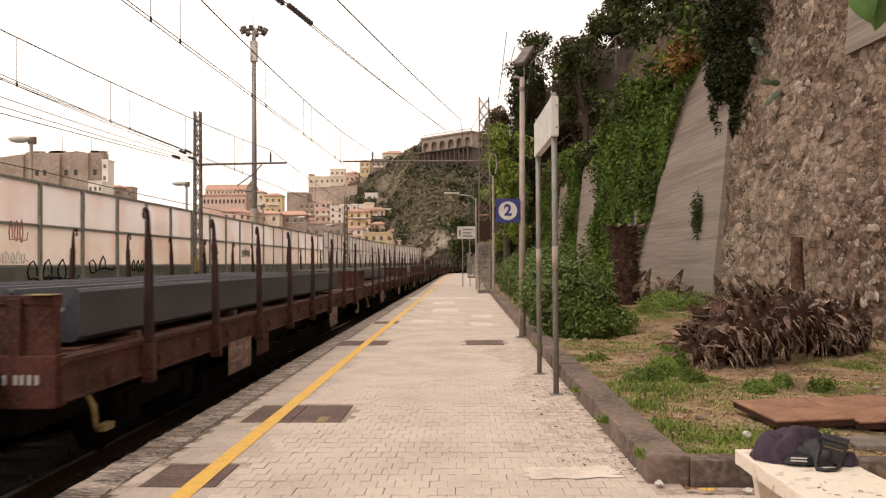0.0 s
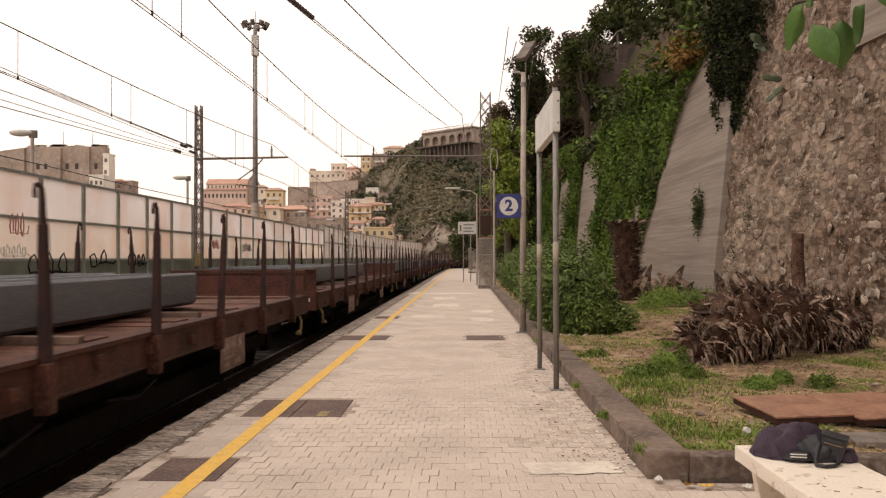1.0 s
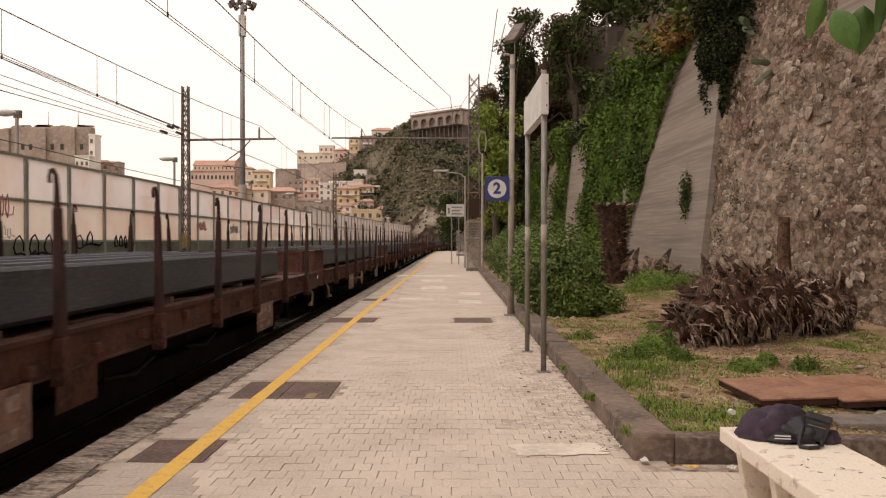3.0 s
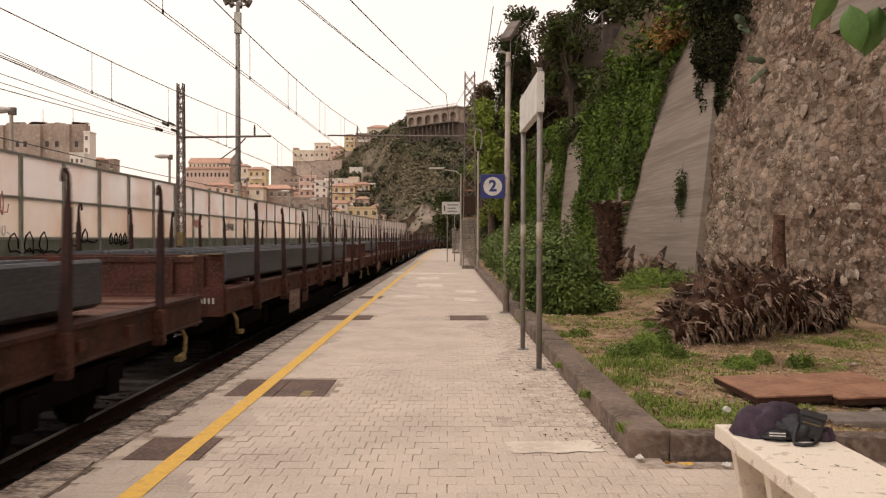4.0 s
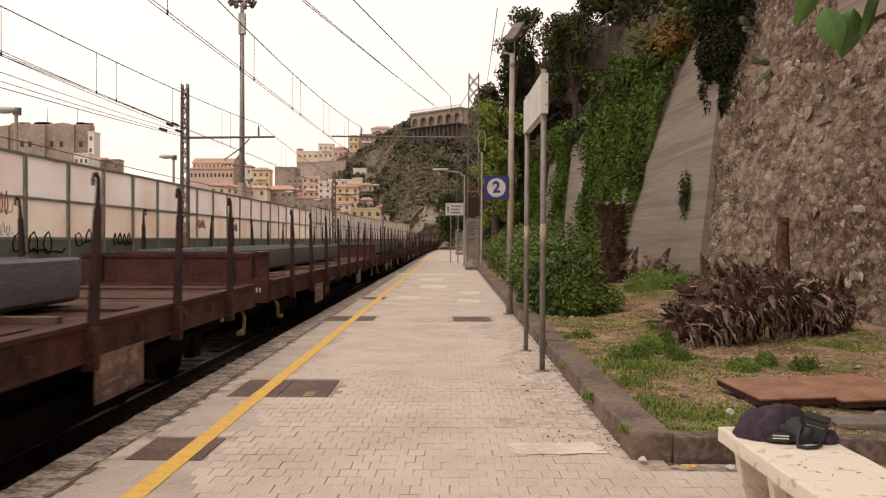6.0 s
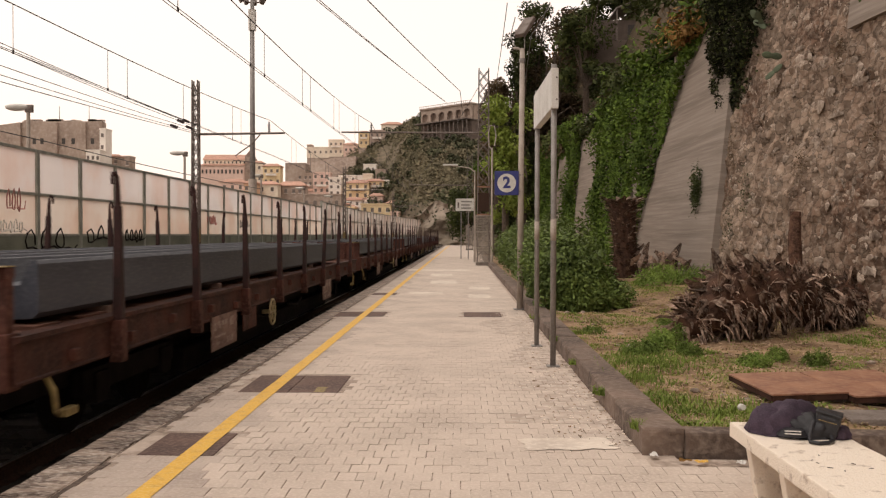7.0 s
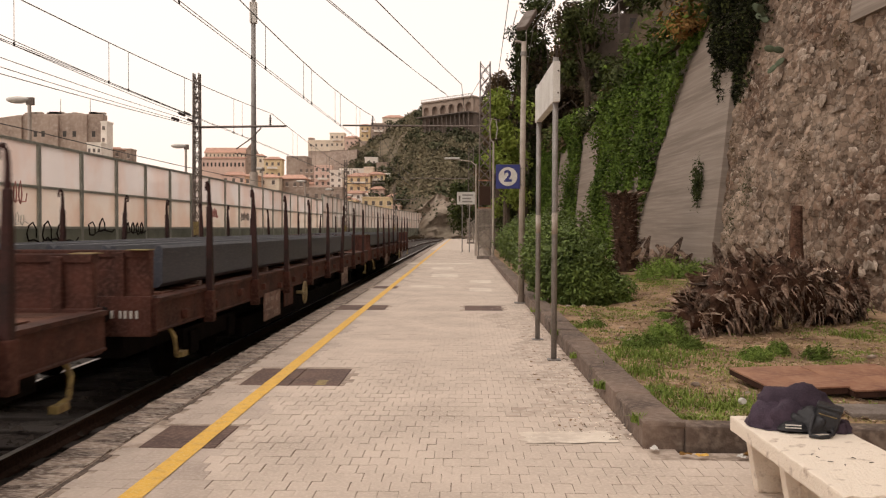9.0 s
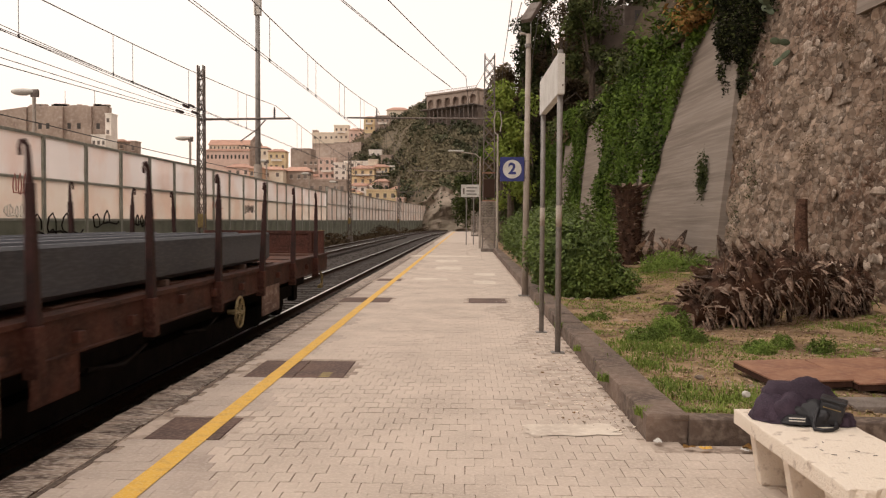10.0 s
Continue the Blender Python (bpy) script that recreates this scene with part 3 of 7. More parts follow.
def walls():
    def stone(u, v):
        y, z = -14 + 37.2 * u, -0.3 + 15.0 * v
        return foot(y) + 0.28 + 0.10 * z + 0.10 * n3(y, z, 1, 0.6) + 0.07 * n3(y, z, 7, 2.6) + 0.07 * n3(y, z, 3, 5.5), y, z
    w = tagged(part("wall_stone", grid(460, 190, stone), STONEWALL), "high battered retaining wall of rough brown rubble stone", "retaining wall", kind="structure")
    rnd = random.Random(8)
    mes = []
    for k in range(6):
        bm = bmesh.new()
        bmesh.ops.create_icosphere(bm, subdivisions=1, radius=1)
        for v in bm.verts:
            v.co = Vector((v.co.x * 0.5, v.co.y * rnd.uniform(0.8, 1.1), v.co.z * rnd.uniform(0.6, 0.9))) * (1 + 0.25 * rnd.uniform(-1, 1))
        me = bpy.data.meshes.new("stone")
        bm.to_mesh(me)
        bm.free()
        me.materials.append(RUBBLE)
        mes.append(me)
    for i in range(300):
        u, v = (rnd.uniform(12.5, 23.0) + 14) / 37.2, (rnd.uniform(0.6, 8.0) + 0.3) / 15.0
        x, y, z = stone(u, v)
        s = rnd.uniform(0.07, 0.19)
        share("stone", mes[i % 6], w, Matrix.LocRotScale((x + 0.035, y, z), Euler((rnd.uniform(-0.5, 0.5), 0.1, rnd.uniform(-0.3, 0.3))), (s * 0.45, s * rnd.uniform(1.2, 2.2), s * 0.85)))
    vs, fs = [], []
    for i in range(8500):
        yy, zz = rnd.uniform(5.0, 23.1), rnd.uniform(0.2, 13.5)
        x, y, z = stone((yy + 14) / 37.2, (zz + 0.3) / 15.0)
        s = rnd.uniform(0.035, 0.09) * (2.0 if rnd.random() < 0.16 else 1)
        k = len(vs)
        ay, az, sk = rnd.uniform(1.1, 2.6), rnd.uniform(0.55, 1.15), rnd.uniform(-0.8, 0.8)
        me = mes[i % 6]
        vs += [(x + 0.03 + p.co.x * s * 0.45, y + p.co.y * s * ay + sk * p.co.z * s, z + p.co.z * s * az * rnd.uniform(0.85, 1.15)) for p in me.vertices]
        fs += [tuple(k + j for j in p.vertices) for p in me.polygons]
    me = bpy.data.meshes.new("stones")
    me.from_pydata(vs, [], fs)
    me.materials.append(RUBBLE)
    ob = tagged(new("stones", me), kind="stuff")
    ob.parent = w

    def conc(u, v):
        y, z = 23.2 + 36 * u, -0.3 + 8.1 * v
        return foot(y) + 0.1 + 0.10 * z + 0.03 * n3(y, z, 3, 0.5), y, z - (0.5 * n3(u * 9, 3) if v > 0.99 else 0)
    bm = grid(70, 40, conc)
    ext = bmesh.ops.extrude_face_region(bm, geom=bm.faces[:])
    bmesh.ops.translate(bm, vec=(1.2, 0, 0), verts=[v for v in ext["geom"] if isinstance(v, bmesh.types.BMVert)])
    c = tagged(part("wall_concrete", bm, CONCRETE), "grey retaining wall of board-marked concrete", "retaining wall", kind="structure")

    def panel(u, v):
        y, z = 13.6 + 3.5 * u, 5.66 + 3.0 * v
        return foot(y) + 0.16 + 0.10 * z, y, z
    bm = grid(6, 6, panel)
    ext = bmesh.ops.extrude_face_region(bm, geom=bm.faces[:])
    bmesh.ops.translate(bm, vec=(0.3, 0, 0), verts=[v for v in ext["geom"] if isinstance(v, bmesh.types.BMVert)])
    part("cement_panel", bm, CONCRETE, w, "smooth cement panel set in the rubble")


def hillside():
    def f(u, v):
        y = -14 + 300 * v
        d = 70 * u ** 1.5
        x0 = foot(y)
        base = max(6.6, 7.7 - max(0.0, y - 30) * 0.06) if y < 58 else max(3.5, 6.6 - (y - 58) * 0.1)
        if y < 23:
            base, x0 = 13.5, x0 + 1.9
        d, flat = max(0.0, d - 1.6), d
        z = base + (min(d, 4.5) * (2.3 if y > 28 else 1.2) + max(0, d - 4.5) * 0.9) + 3.0 * n3(d * 0.09, y * 0.09, 1) * min(1, d / 3) + 0.5 * n3(flat, y, 3, 0.5)
        return x0 + 0.7 + flat, y, z
    tagged(part("hillside", grid(60, 160, f), SLOPEROCK), "steep scrubby hillside above the retaining walls", "hillside", kind="structure")
    return f


walls()
SLOPE = hillside()


def garden():
    def f(u, v):
        y = 6.55 + 60 * v ** 1.5
        x = KERB_X + 0.2 + (foot(y) + 0.7 - KERB_X) * u
        return x, y, bank(x, y)
    tagged(part("garden_ground", grid(60, 120, f), SOIL), "bare brown soil with dry grass behind the kerb", "soil", kind="structure")
    k = tagged(empty("kerb", "worn dark concrete kerb round the planted strip", "kerb", kind="structure"))
    rnd = random.Random(5)
    for i in range(44):
        y = 6.55 + 1.2 * i
        bm = boxes((0, 0.32, 0.006, 1.194, -0.05, 0.19), bevel=0.025)
        for v in bm.verts:
            v.co += Vector((rnd.uniform(-1, 1), 0, rnd.uniform(-1, 1))) * 0.008
        part("kerb_block", bm, KERB, k, m=pose(KERB_X, y, 0))
    for i in range(4):
        bm = boxes((0.006, 1.194, 0, 0.24, -0.05, 0.17), bevel=0.025)
        part("kerb_block", bm, KERB, k, m=pose(KERB_X + 0.31 + 1.2 * i, 6.53 - 0.06 * i, 0, 0, 0, -3))


garden()


# ---- the freight train ----
PITCH, STEP, SPEED, REAR = 21.18, 2.34, 30.36, 19.65


def wagon_parts(wheel, clear, narrow=False):
    """One flat wagon, its rear end towards +y at y = 0, its floor over the rails."""
    w = empty("flat_wagon", "red-brown flat wagon with stakes, loaded with grey steel profiles", "freight wagon", "wagons of the freight train")
    L, z0 = 19.88, RAIL_Z
    for k in (1, -1):
        pr = [(1.28, 0.84), (1.435, 0.84), (1.435, 0.86), (1.42, 0.87), (1.42, 1.15), (1.45, 1.16), (1.45, 1.20), (1.28, 1.20)]
        bm = bmesh.new()
        a = [bm.verts.new((k * px, -L, z0 + pz)) for px, pz in pr]
        b = [bm.verts.new((k * px, 0, z0 + pz)) for px, pz in pr]
        for j in range(8):
            bm.faces.new((a[j], b[j], b[(j + 1) % 8], a[(j + 1) % 8]))
        bm.faces.new(a[::-1])
        bm.faces.new(b)
        bmesh.ops.recalc_face_normals(bm, faces=bm.faces[:])
        part("sole_bar", bm, WAGON, w)
    # solid black blocks fill out the underframe, standing in for shade beneath the wagon
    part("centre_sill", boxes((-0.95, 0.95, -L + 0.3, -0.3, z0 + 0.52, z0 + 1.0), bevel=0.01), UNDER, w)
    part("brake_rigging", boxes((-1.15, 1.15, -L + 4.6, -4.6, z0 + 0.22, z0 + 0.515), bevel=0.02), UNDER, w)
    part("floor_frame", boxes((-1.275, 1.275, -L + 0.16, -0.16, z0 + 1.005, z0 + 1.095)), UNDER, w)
    bm = bmesh.new()
    n = 42
    warp = random.Random(31)
    for i in range(n):
        y = -L + 0.1 + (L - 0.2) * i / n
        box(bm, -1.27, 1.27, y + 0.012, y + (L - 0.2) / n - 0.012, z0 + 1.10, z0 + 1.185 + warp.choice((0, 0, 0.012, 0.03)))
    tagged(part("deck_planks", bm, DECKWOOD, w), kind="stuff")
    for y in (-0.1, -L):
        part("end_board", boxes((-1.36, 1.36, y, y + 0.1, z0 + 1.20, z0 + 1.70), (-1.36, 1.36, y - 0.02, y + 0.12, z0 + 1.62, z0 + 1.70), (-1.1, -1.0, y - 0.05, y + 0.15, z0 + 1.2, z0 + 1.68), (1.0, 1.1, y - 0.05, y + 0.15, z0 + 1.2, z0 + 1.68), bevel=0.012), WAGON, w)
        part("head_stock", boxes((-1.38, 1.38, y - 0.05, y + 0.15, z0 + 0.80, z0 + 1.22), bevel=0.01), WAGON, w)
        d = 1 if y > -1 else -1
        for x in (-0.875, 0.875):
            bm = tube(bmesh.new(), (x, y + 0.05, z0 + 1.03), (x, y + 0.05 + d * 0.62, z0 + 1.03), 0.09, 0.07, 12)
            tube(bm, (x, y + 0.05 + d * 0.60, z0 + 1.03), (x, y + 0.05 + d * 0.645, z0 + 1.03), 0.23, 0.22, 16)
            part("buffer", bm, UNDER, w)
        bm = chain(bmesh.new(), [(0, y, z0 + 1.0), (0.03, y + d * 0.3, z0 + 0.9), (0, y + d * 0.66, z0 + 0.86)], 0.045, 6)
        part("coupling", bm, UNDER, w)
        side = chain(bmesh.new(), [(1.33, y - d * 0.55, z0 + 0.9), (1.42, y - d * 0.57, z0 + 0.72), (1.42, y - d * 0.62, z0 + 0.55), (1.38, y - d * 0.74, z0 + 0.5)], 0.028, 6)
        box(side, 1.37, 1.45, y - d * 0.80 - 0.06, y - d * 0.80 + 0.14, z0 + 0.47, z0 + 0.53)
        part("step_bracket", side, YELLOWBRACKET, w, "chipped yellow step bracket")
    # stakes in sockets, with a curled top
    bm = bmesh.new()
    box(bm, -0.045, 0.045, -0.06, 0.06, -0.42, 0.98, bevel=0.012)
    for v in bm.verts:
        k = max(0, v.co.z) / 0.98
        v.co.x, v.co.y = v.co.x * (1 - 0.35 * k), v.co.y * (1 - 0.42 * k)
    chain(bm, [(0, 0, 0.96), (0, 0.0, 1.16), (0, -0.012, 1.24), (0, -0.05, 1.28), (0, -0.10, 1.27), (0, -0.125, 1.22), (0, -0.12, 1.17)], [0.03, 0.022, 0.019, 0.018, 0.018, 0.017, 0.015], 7)
    stake = bpy.data.meshes.new("stake")
    bm.to_mesh(stake)
    bm.free()
    stake.materials.append(STAKE)
    bm = boxes((-0.075, 0.055, -0.068, 0.068, -0.45, -0.06), bevel=0.02)
    socket = bpy.data.meshes.new("stake_socket")
    bm.to_mesh(socket)
    bm.free()
    socket.materials.append(WAGON)
    rnd = random.Random(6)
    for i in range(8):
        y = -1.75 - STEP * i
        for x in (-1.47, 1.47):
            s = share("stake", stake, w, pose(x, y, z0 + 1.22, rnd.gauss(0, 1.6), rnd.gauss(0, 1.2), 180 if x < 0 and i % 3 else 0), "dark stake with a curled top")
            share("stake_socket", socket, s, pose(0, 0, 0))
    bm = boxes((-0.01, 0.07, -0.07, 0.07, -0.05, 0.05), bevel=0.015)
    hook = part("lashing_bracket", bm, WAGON, w, "rusty lashing bracket", m=pose(1.41, -2.6, z0 + 1.02)).data
    for i in range(1, 14):
        share("lashing_bracket", hook, w, pose(1.41, -2.6 - 1.26 * i + rnd.uniform(-0.12, 0.12), z0 + rnd.uniform(0.94, 1.06), 0, 0, 0), "rusty lashing bracket")
    for y in (-3.1, -L + 3.1):
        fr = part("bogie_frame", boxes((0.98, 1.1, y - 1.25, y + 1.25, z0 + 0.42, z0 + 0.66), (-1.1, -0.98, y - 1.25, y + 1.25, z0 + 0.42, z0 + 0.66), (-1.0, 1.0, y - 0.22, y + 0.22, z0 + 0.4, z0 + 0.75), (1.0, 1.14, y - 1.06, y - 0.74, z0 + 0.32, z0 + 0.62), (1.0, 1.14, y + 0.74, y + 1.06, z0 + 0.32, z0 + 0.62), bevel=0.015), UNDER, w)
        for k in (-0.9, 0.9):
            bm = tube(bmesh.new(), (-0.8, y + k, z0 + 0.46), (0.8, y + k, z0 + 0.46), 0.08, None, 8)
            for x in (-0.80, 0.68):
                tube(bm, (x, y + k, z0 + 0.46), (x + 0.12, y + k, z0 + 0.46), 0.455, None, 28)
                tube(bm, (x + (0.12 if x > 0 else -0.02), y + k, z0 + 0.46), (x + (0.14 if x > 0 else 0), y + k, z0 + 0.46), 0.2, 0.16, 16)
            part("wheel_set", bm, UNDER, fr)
    if wheel is not None:
        ring = [(1.47, wheel + 0.21 * math.cos(a), z0 + 0.66 + 0.21 * math.sin(a)) for a in [math.tau * i / 20 for i in range(21)]]
        bm = chain(bmesh.new(), ring, 0.018, 6)
        for a in (0, 1, 2):
            c, s = 0.21 * math.cos(a * math.pi / 3), 0.21 * math.sin(a * math.pi / 3)
            tube(bm, (1.47, wheel - c, z0 + 0.66 - s), (1.47, wheel + c, z0 + 0.66 + s), 0.012, None, 6)
        tube(bm, (1.3, wheel, z0 + 0.66), (1.5, wheel, z0 + 0.66), 0.035, None, 8)
        part("brake_wheel", bm, HANDWHEEL, w, "pale brake handwheel")
    for a0 in (-6.33, -15.1):
        board = part("placard", boxes((1.43, 1.445, a0, a0 + 1.22, z0 + 0.44, z0 + 0.88), bevel=0.004), PLACARD, w, "faded data placard with worn pale marks")
        for a, b, c, d in ((0.09, 0.23, 0.70, 0.80), (0.27, 0.39, 0.72, 0.81), (0.45, 0.73, 0.74, 0.80), (0.83, 1.03, 0.70, 0.82), (0.70, 0.77, 0.48, 0.56), (0.80, 1.01, 0.49, 0.57), (0.15, 0.35, 0.50, 0.54), (0.15, 0.62, 0.60, 0.63)):
            part("worn_mark", boxes((1.446, 1.449, a0 + a, a0 + b, z0 + c, z0 + d)), PLACARDMARK, board)
    part("plain_plate", boxes((1.40, 1.415, -13.4, -12.6, z0 + 0.52, z0 + 0.85), bevel=0.004), WAGON, w)
    for a, b in ((-9.6, -8.4), (-12.2, -10.9)):
        part("side_lever", chain(bmesh.new(), [(1.30, a, z0 + 0.62), (1.36, (a + b) / 2, z0 + 0.56), (1.33, b, z0 + 0.66)], 0.022, 6), UNDER, w)
    for y in (0.02, -L + 0.02):
        part("corner_mark", boxes((1.15, 1.362, y - 0.1235, y + 0.1, z0 + 1.7005, z0 + 1.708)), YELLOWBRACKET, w, "chipped yellow paint on the end board's corner")
    part("small_plate", boxes((1.403, 1.412, -18.0, -17.4, z0 + 0.93, z0 + 1.10), bevel=0.003), PLACARD, w)
    for x in (0.90, 0.96, 1.05, 1.10, 1.16, 1.22):
        part("number_bar", boxes((x, x + 0.026, -L - 0.058, -L - 0.053, z0 + 0.99, z0 + 1.07)), WHITE, w)
    rnd = random.Random(12)
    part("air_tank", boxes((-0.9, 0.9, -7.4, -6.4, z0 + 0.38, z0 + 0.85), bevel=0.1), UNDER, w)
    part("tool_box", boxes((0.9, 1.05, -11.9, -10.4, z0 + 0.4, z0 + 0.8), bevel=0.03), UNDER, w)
    # load: steel profiles side by side
    for i, x in enumerate((-0.92, -0.30, 0.32) if narrow else (-0.92, -0.30, 0.32, 0.94)):
        lo, ln, h = z0 + 1.26, clear + rnd.uniform(0.0, 0.5) + (0.7 if i == 1 else 0), 0.47
        pr = [(-0.24, 0), (0.24, 0), (0.30, 0.05), (0.30, h - 0.03), (0.28, h), (0.24, h), (0.15, h - 0.2), (-0.15, h - 0.2), (-0.24, h), (-0.28, h), (-0.30, h - 0.03), (-0.30, 0.05)]
        bm = bmesh.new()
        a = [bm.verts.new((x + px, -ln, lo + pz)) for px, pz in pr]
        b = [bm.verts.new((x + px, -L + 0.7, lo + pz)) for px, pz in pr]
        for j in range(len(pr)):
            bm.faces.new((a[j], b[j], b[(j + 1) % len(pr)], a[(j + 1) % len(pr)]))
        bm.faces.new(a[::-1])
        bm.faces.new(b)
        part("steel_profile", bm, PALESTEEL if narrow else STEEL, w, "long grey steel profile lying on timber bearers")
    for y in (-6.6, -10, -14, -17.8):
        part("bearer", boxes((-1.25, 1.25, y - 0.06, y + 0.06, z0 + 1.188, z0 + 1.26), bevel=0.006), WOOD, w)
    return w


YELLOWBRACKET = mat("chipped_yellow", (0.31, 0.235, 0.085), (0.14, 0.095, 0.045), 14, 0.75)
HANDWHEEL = mat("pale_wheel_paint", (0.36, 0.29, 0.15), (0.2, 0.15, 0.08), 14, 0.6, bump=0)
PLACARD = mat("faded_placard", (0.21, 0.125, 0.095), (0.11, 0.058, 0.044), 5, 0.75, fine=25, light=(0.30, 0.215, 0.175), spread=(0.4, 0.6))
PLACARDMARK = mat("worn_pale_mark", (0.33, 0.27, 0.23), (0.17, 0.09, 0.07), 16, 0.8, bump=0)
DECKWOOD = mat("red_brown_deck_board", (0.115, 0.052, 0.036), (0.05, 0.026, 0.019), 2.5, 0.85, fine=40, light=(0.19, 0.105, 0.08), vary=0.3, bump=0.5, gloss=0.15)
LAST = wagon_parts(-7.75, 4.9)
SECOND = wagon_parts(-11.7, 2.7)
THIRD = wagon_parts(None, 3.6)
NARROW = wagon_parts(None, 4.4, True)
KINDS = [LAST, SECOND, NARROW, NARROW, NARROW, THIRD, SECOND, THIRD, THIRD, NARROW, NARROW, THIRD, SECOND, THIRD]
WAGONS = [LAST, SECOND, THIRD] + [w if i == 2 else copy_thing(w, pose(TRACK, 40 + PITCH * i, 0)) for i, w in enumerate(KINDS)]



# ---- masts, lamps and wires ----
def lattice(x, y, w, h, arm, arm_z, cage, label):
    """A mast of four angle legs with crossed braces, a long arm over the track, and a plinth."""
    top = empty("catenary_mast", label, "catenary mast", "catenary masts", pose(x, y, 0))
    z0 = -0.3 if cage else -0.6
    taper = lambda z: 1 - 0.22 * max(0, (z - z0) / (h - z0))
    for sx in (-1, 1):
        for sy in (-1, 1):
            part("leg", tube(bmesh.new(), (sx * w / 2, sy * w / 2, z0), (sx * w / 2 * taper(h), sy * w / 2 * taper(h), h), 0.04, 0.035, 6), LATTICE, top)
    n = int((h - 0.6) / 0.62)
    for i in range(n):
        za, zb = 0.5 + (h - 0.6) * i / n, 0.5 + (h - 0.6) * (i + 1) / n
        a, b = w / 2 * taper(za), w / 2 * taper(zb)
        for s in (-1, 1):
            for p, q in (((-a, s * a, za), (b, s * b, zb)), ((a, s * a, za), (-b, s * b, zb)), ((s * a, -a, za), (s * b, b, zb))):
                part("brace", tube(bmesh.new(), p, q, 0.02, None, 4), LATTICE, top)
    if cage:
        c, top_z = w * 0.62, 2.7
        part("plinth", boxes((-c, c, -c, c, -0.3, 0.16), bevel=0.03), PLINTH, top, "low concrete footing of the mast")
        for sx, sy in ((0, -1), (0, 1), (-1, 0), (1, 0)):
            bm = bmesh.new()
            for k in range(15):
                o = -c + 2 * c * k / 14
                box(bm, *((o - 0.007, o + 0.007, sy * c - 0.006, sy * c + 0.006) if sy else (sx * c - 0.006, sx * c + 0.006, o - 0.007, o + 0.007)), 0.16, top_z)
            for k in range(30):
                z = 0.2 + (top_z - 0.2) * k / 29
                box(bm, *((-c, c, sy * c - 0.009, sy * c + 0.009) if sy else (sx * c - 0.009, sx * c + 0.009, -c, c)), z - (0.03 if k % 10 == 9 else 0.006), z + 0.006)
            part("guard_mesh", bm, PALEPOLE, top, "grey wire guard round the mast's foot")
        for k in (2.72, 4.2):
            part("frame_band", boxes((-w * 0.53, w * 0.53, -w * 0.53, w * 0.53, k, k + 0.06)), RUST, top, "rusty band of the mast")
        part("warning_plate", boxes((-w * 0.46, w * 0.46, -w * 0.53, -w * 0.5, 2.9, 3.9), bevel=0.01), RAILRUST, top, "rust-stained plate on the mast")
    else:
        part("plinth", boxes((-w, w, -w, w, -0.8, 0.1), bevel=0.03), PLINTH, top)
        part("yellow_band", boxes((-w * 0.54, w * 0.54, -w * 0.54, w * 0.54, 1.3, 1.9), bevel=0.01), YELLOWBRACKET, top, "faded yellow and black warning band")
    bm = tube(bmesh.new(), (0, 0, arm_z), (arm, 0, arm_z + 0.05), 0.055, 0.045, 8)
    part("arm", bm, LATTICE, top)
    if not cage:
        d = 1 if arm > 0 else -1
        bm = chain(bmesh.new(), [(arm * 0.42, 0, arm_z - 1.15), (arm * 0.5, 0, arm_z - 1.2), (arm * 0.44, 0, arm_z - 0.95), (arm * 0.62, 0, arm_z - 0.45), (arm * 0.72, 0, arm_z - 0.02)], 0.03, 6)
        tube(bm, (arm * 0.46, 0, arm_z - 1.15), (arm * 0.78, 0, arm_z - 1.3), 0.025, None, 6)
        part("registration_arm", bm, LATTICE, top)
    for k in (0.82 if not cage else 0.79,):
        bm = tube(bmesh.new(), (arm * k, 0, arm_z + 0.02), (arm * k, 0, arm_z + 0.55), 0.03, None, 6)
        for j in range(4):
            tube(bm, (arm * k, 0, arm_z + 0.12 + 0.09 * j), (arm * k, 0, arm_z + 0.15 + 0.09 * j), 0.075, 0.05, 10)
        part("insulator", bm, INSUL, top)
    return top


for y in (38.0, 86.0, 134.0):
    lattice(-11.75 + shift(y), y, 0.31, 8.4, 3.95, 6.05, False, "rusty lattice catenary mast beside the noise barrier")
lattice(1.12, 47.0, 0.66, 10.6, -7.7, 7.15, True, "weathered lattice catenary mast on a concrete plinth")
lattice(0.75, 94.0, 0.66, 10.4, -6.6, 7.0, True, "farther lattice catenary mast on the platform")


def wire(name, label, ends, r=0.012, sag=0.0, n=16, parent=None):
    pts = []
    for (a, b) in zip(ends, ends[1:]):
        for i in range(n + 1):
            w = i / n
            p = Vector(a).lerp(Vector(b), w)
            p.z -= sag * 4 * w * (1 - w)
            if not pts or (p - pts[-1]).length > 0.01:
                pts.append(p)
    bm = chain(bmesh.new(), pts, r, 5)
    if parent:
        return part(name, bm, WIRE, parent)
    return tagged(part(name, bm, WIRE), label, "overhead wire", "overhead wires")


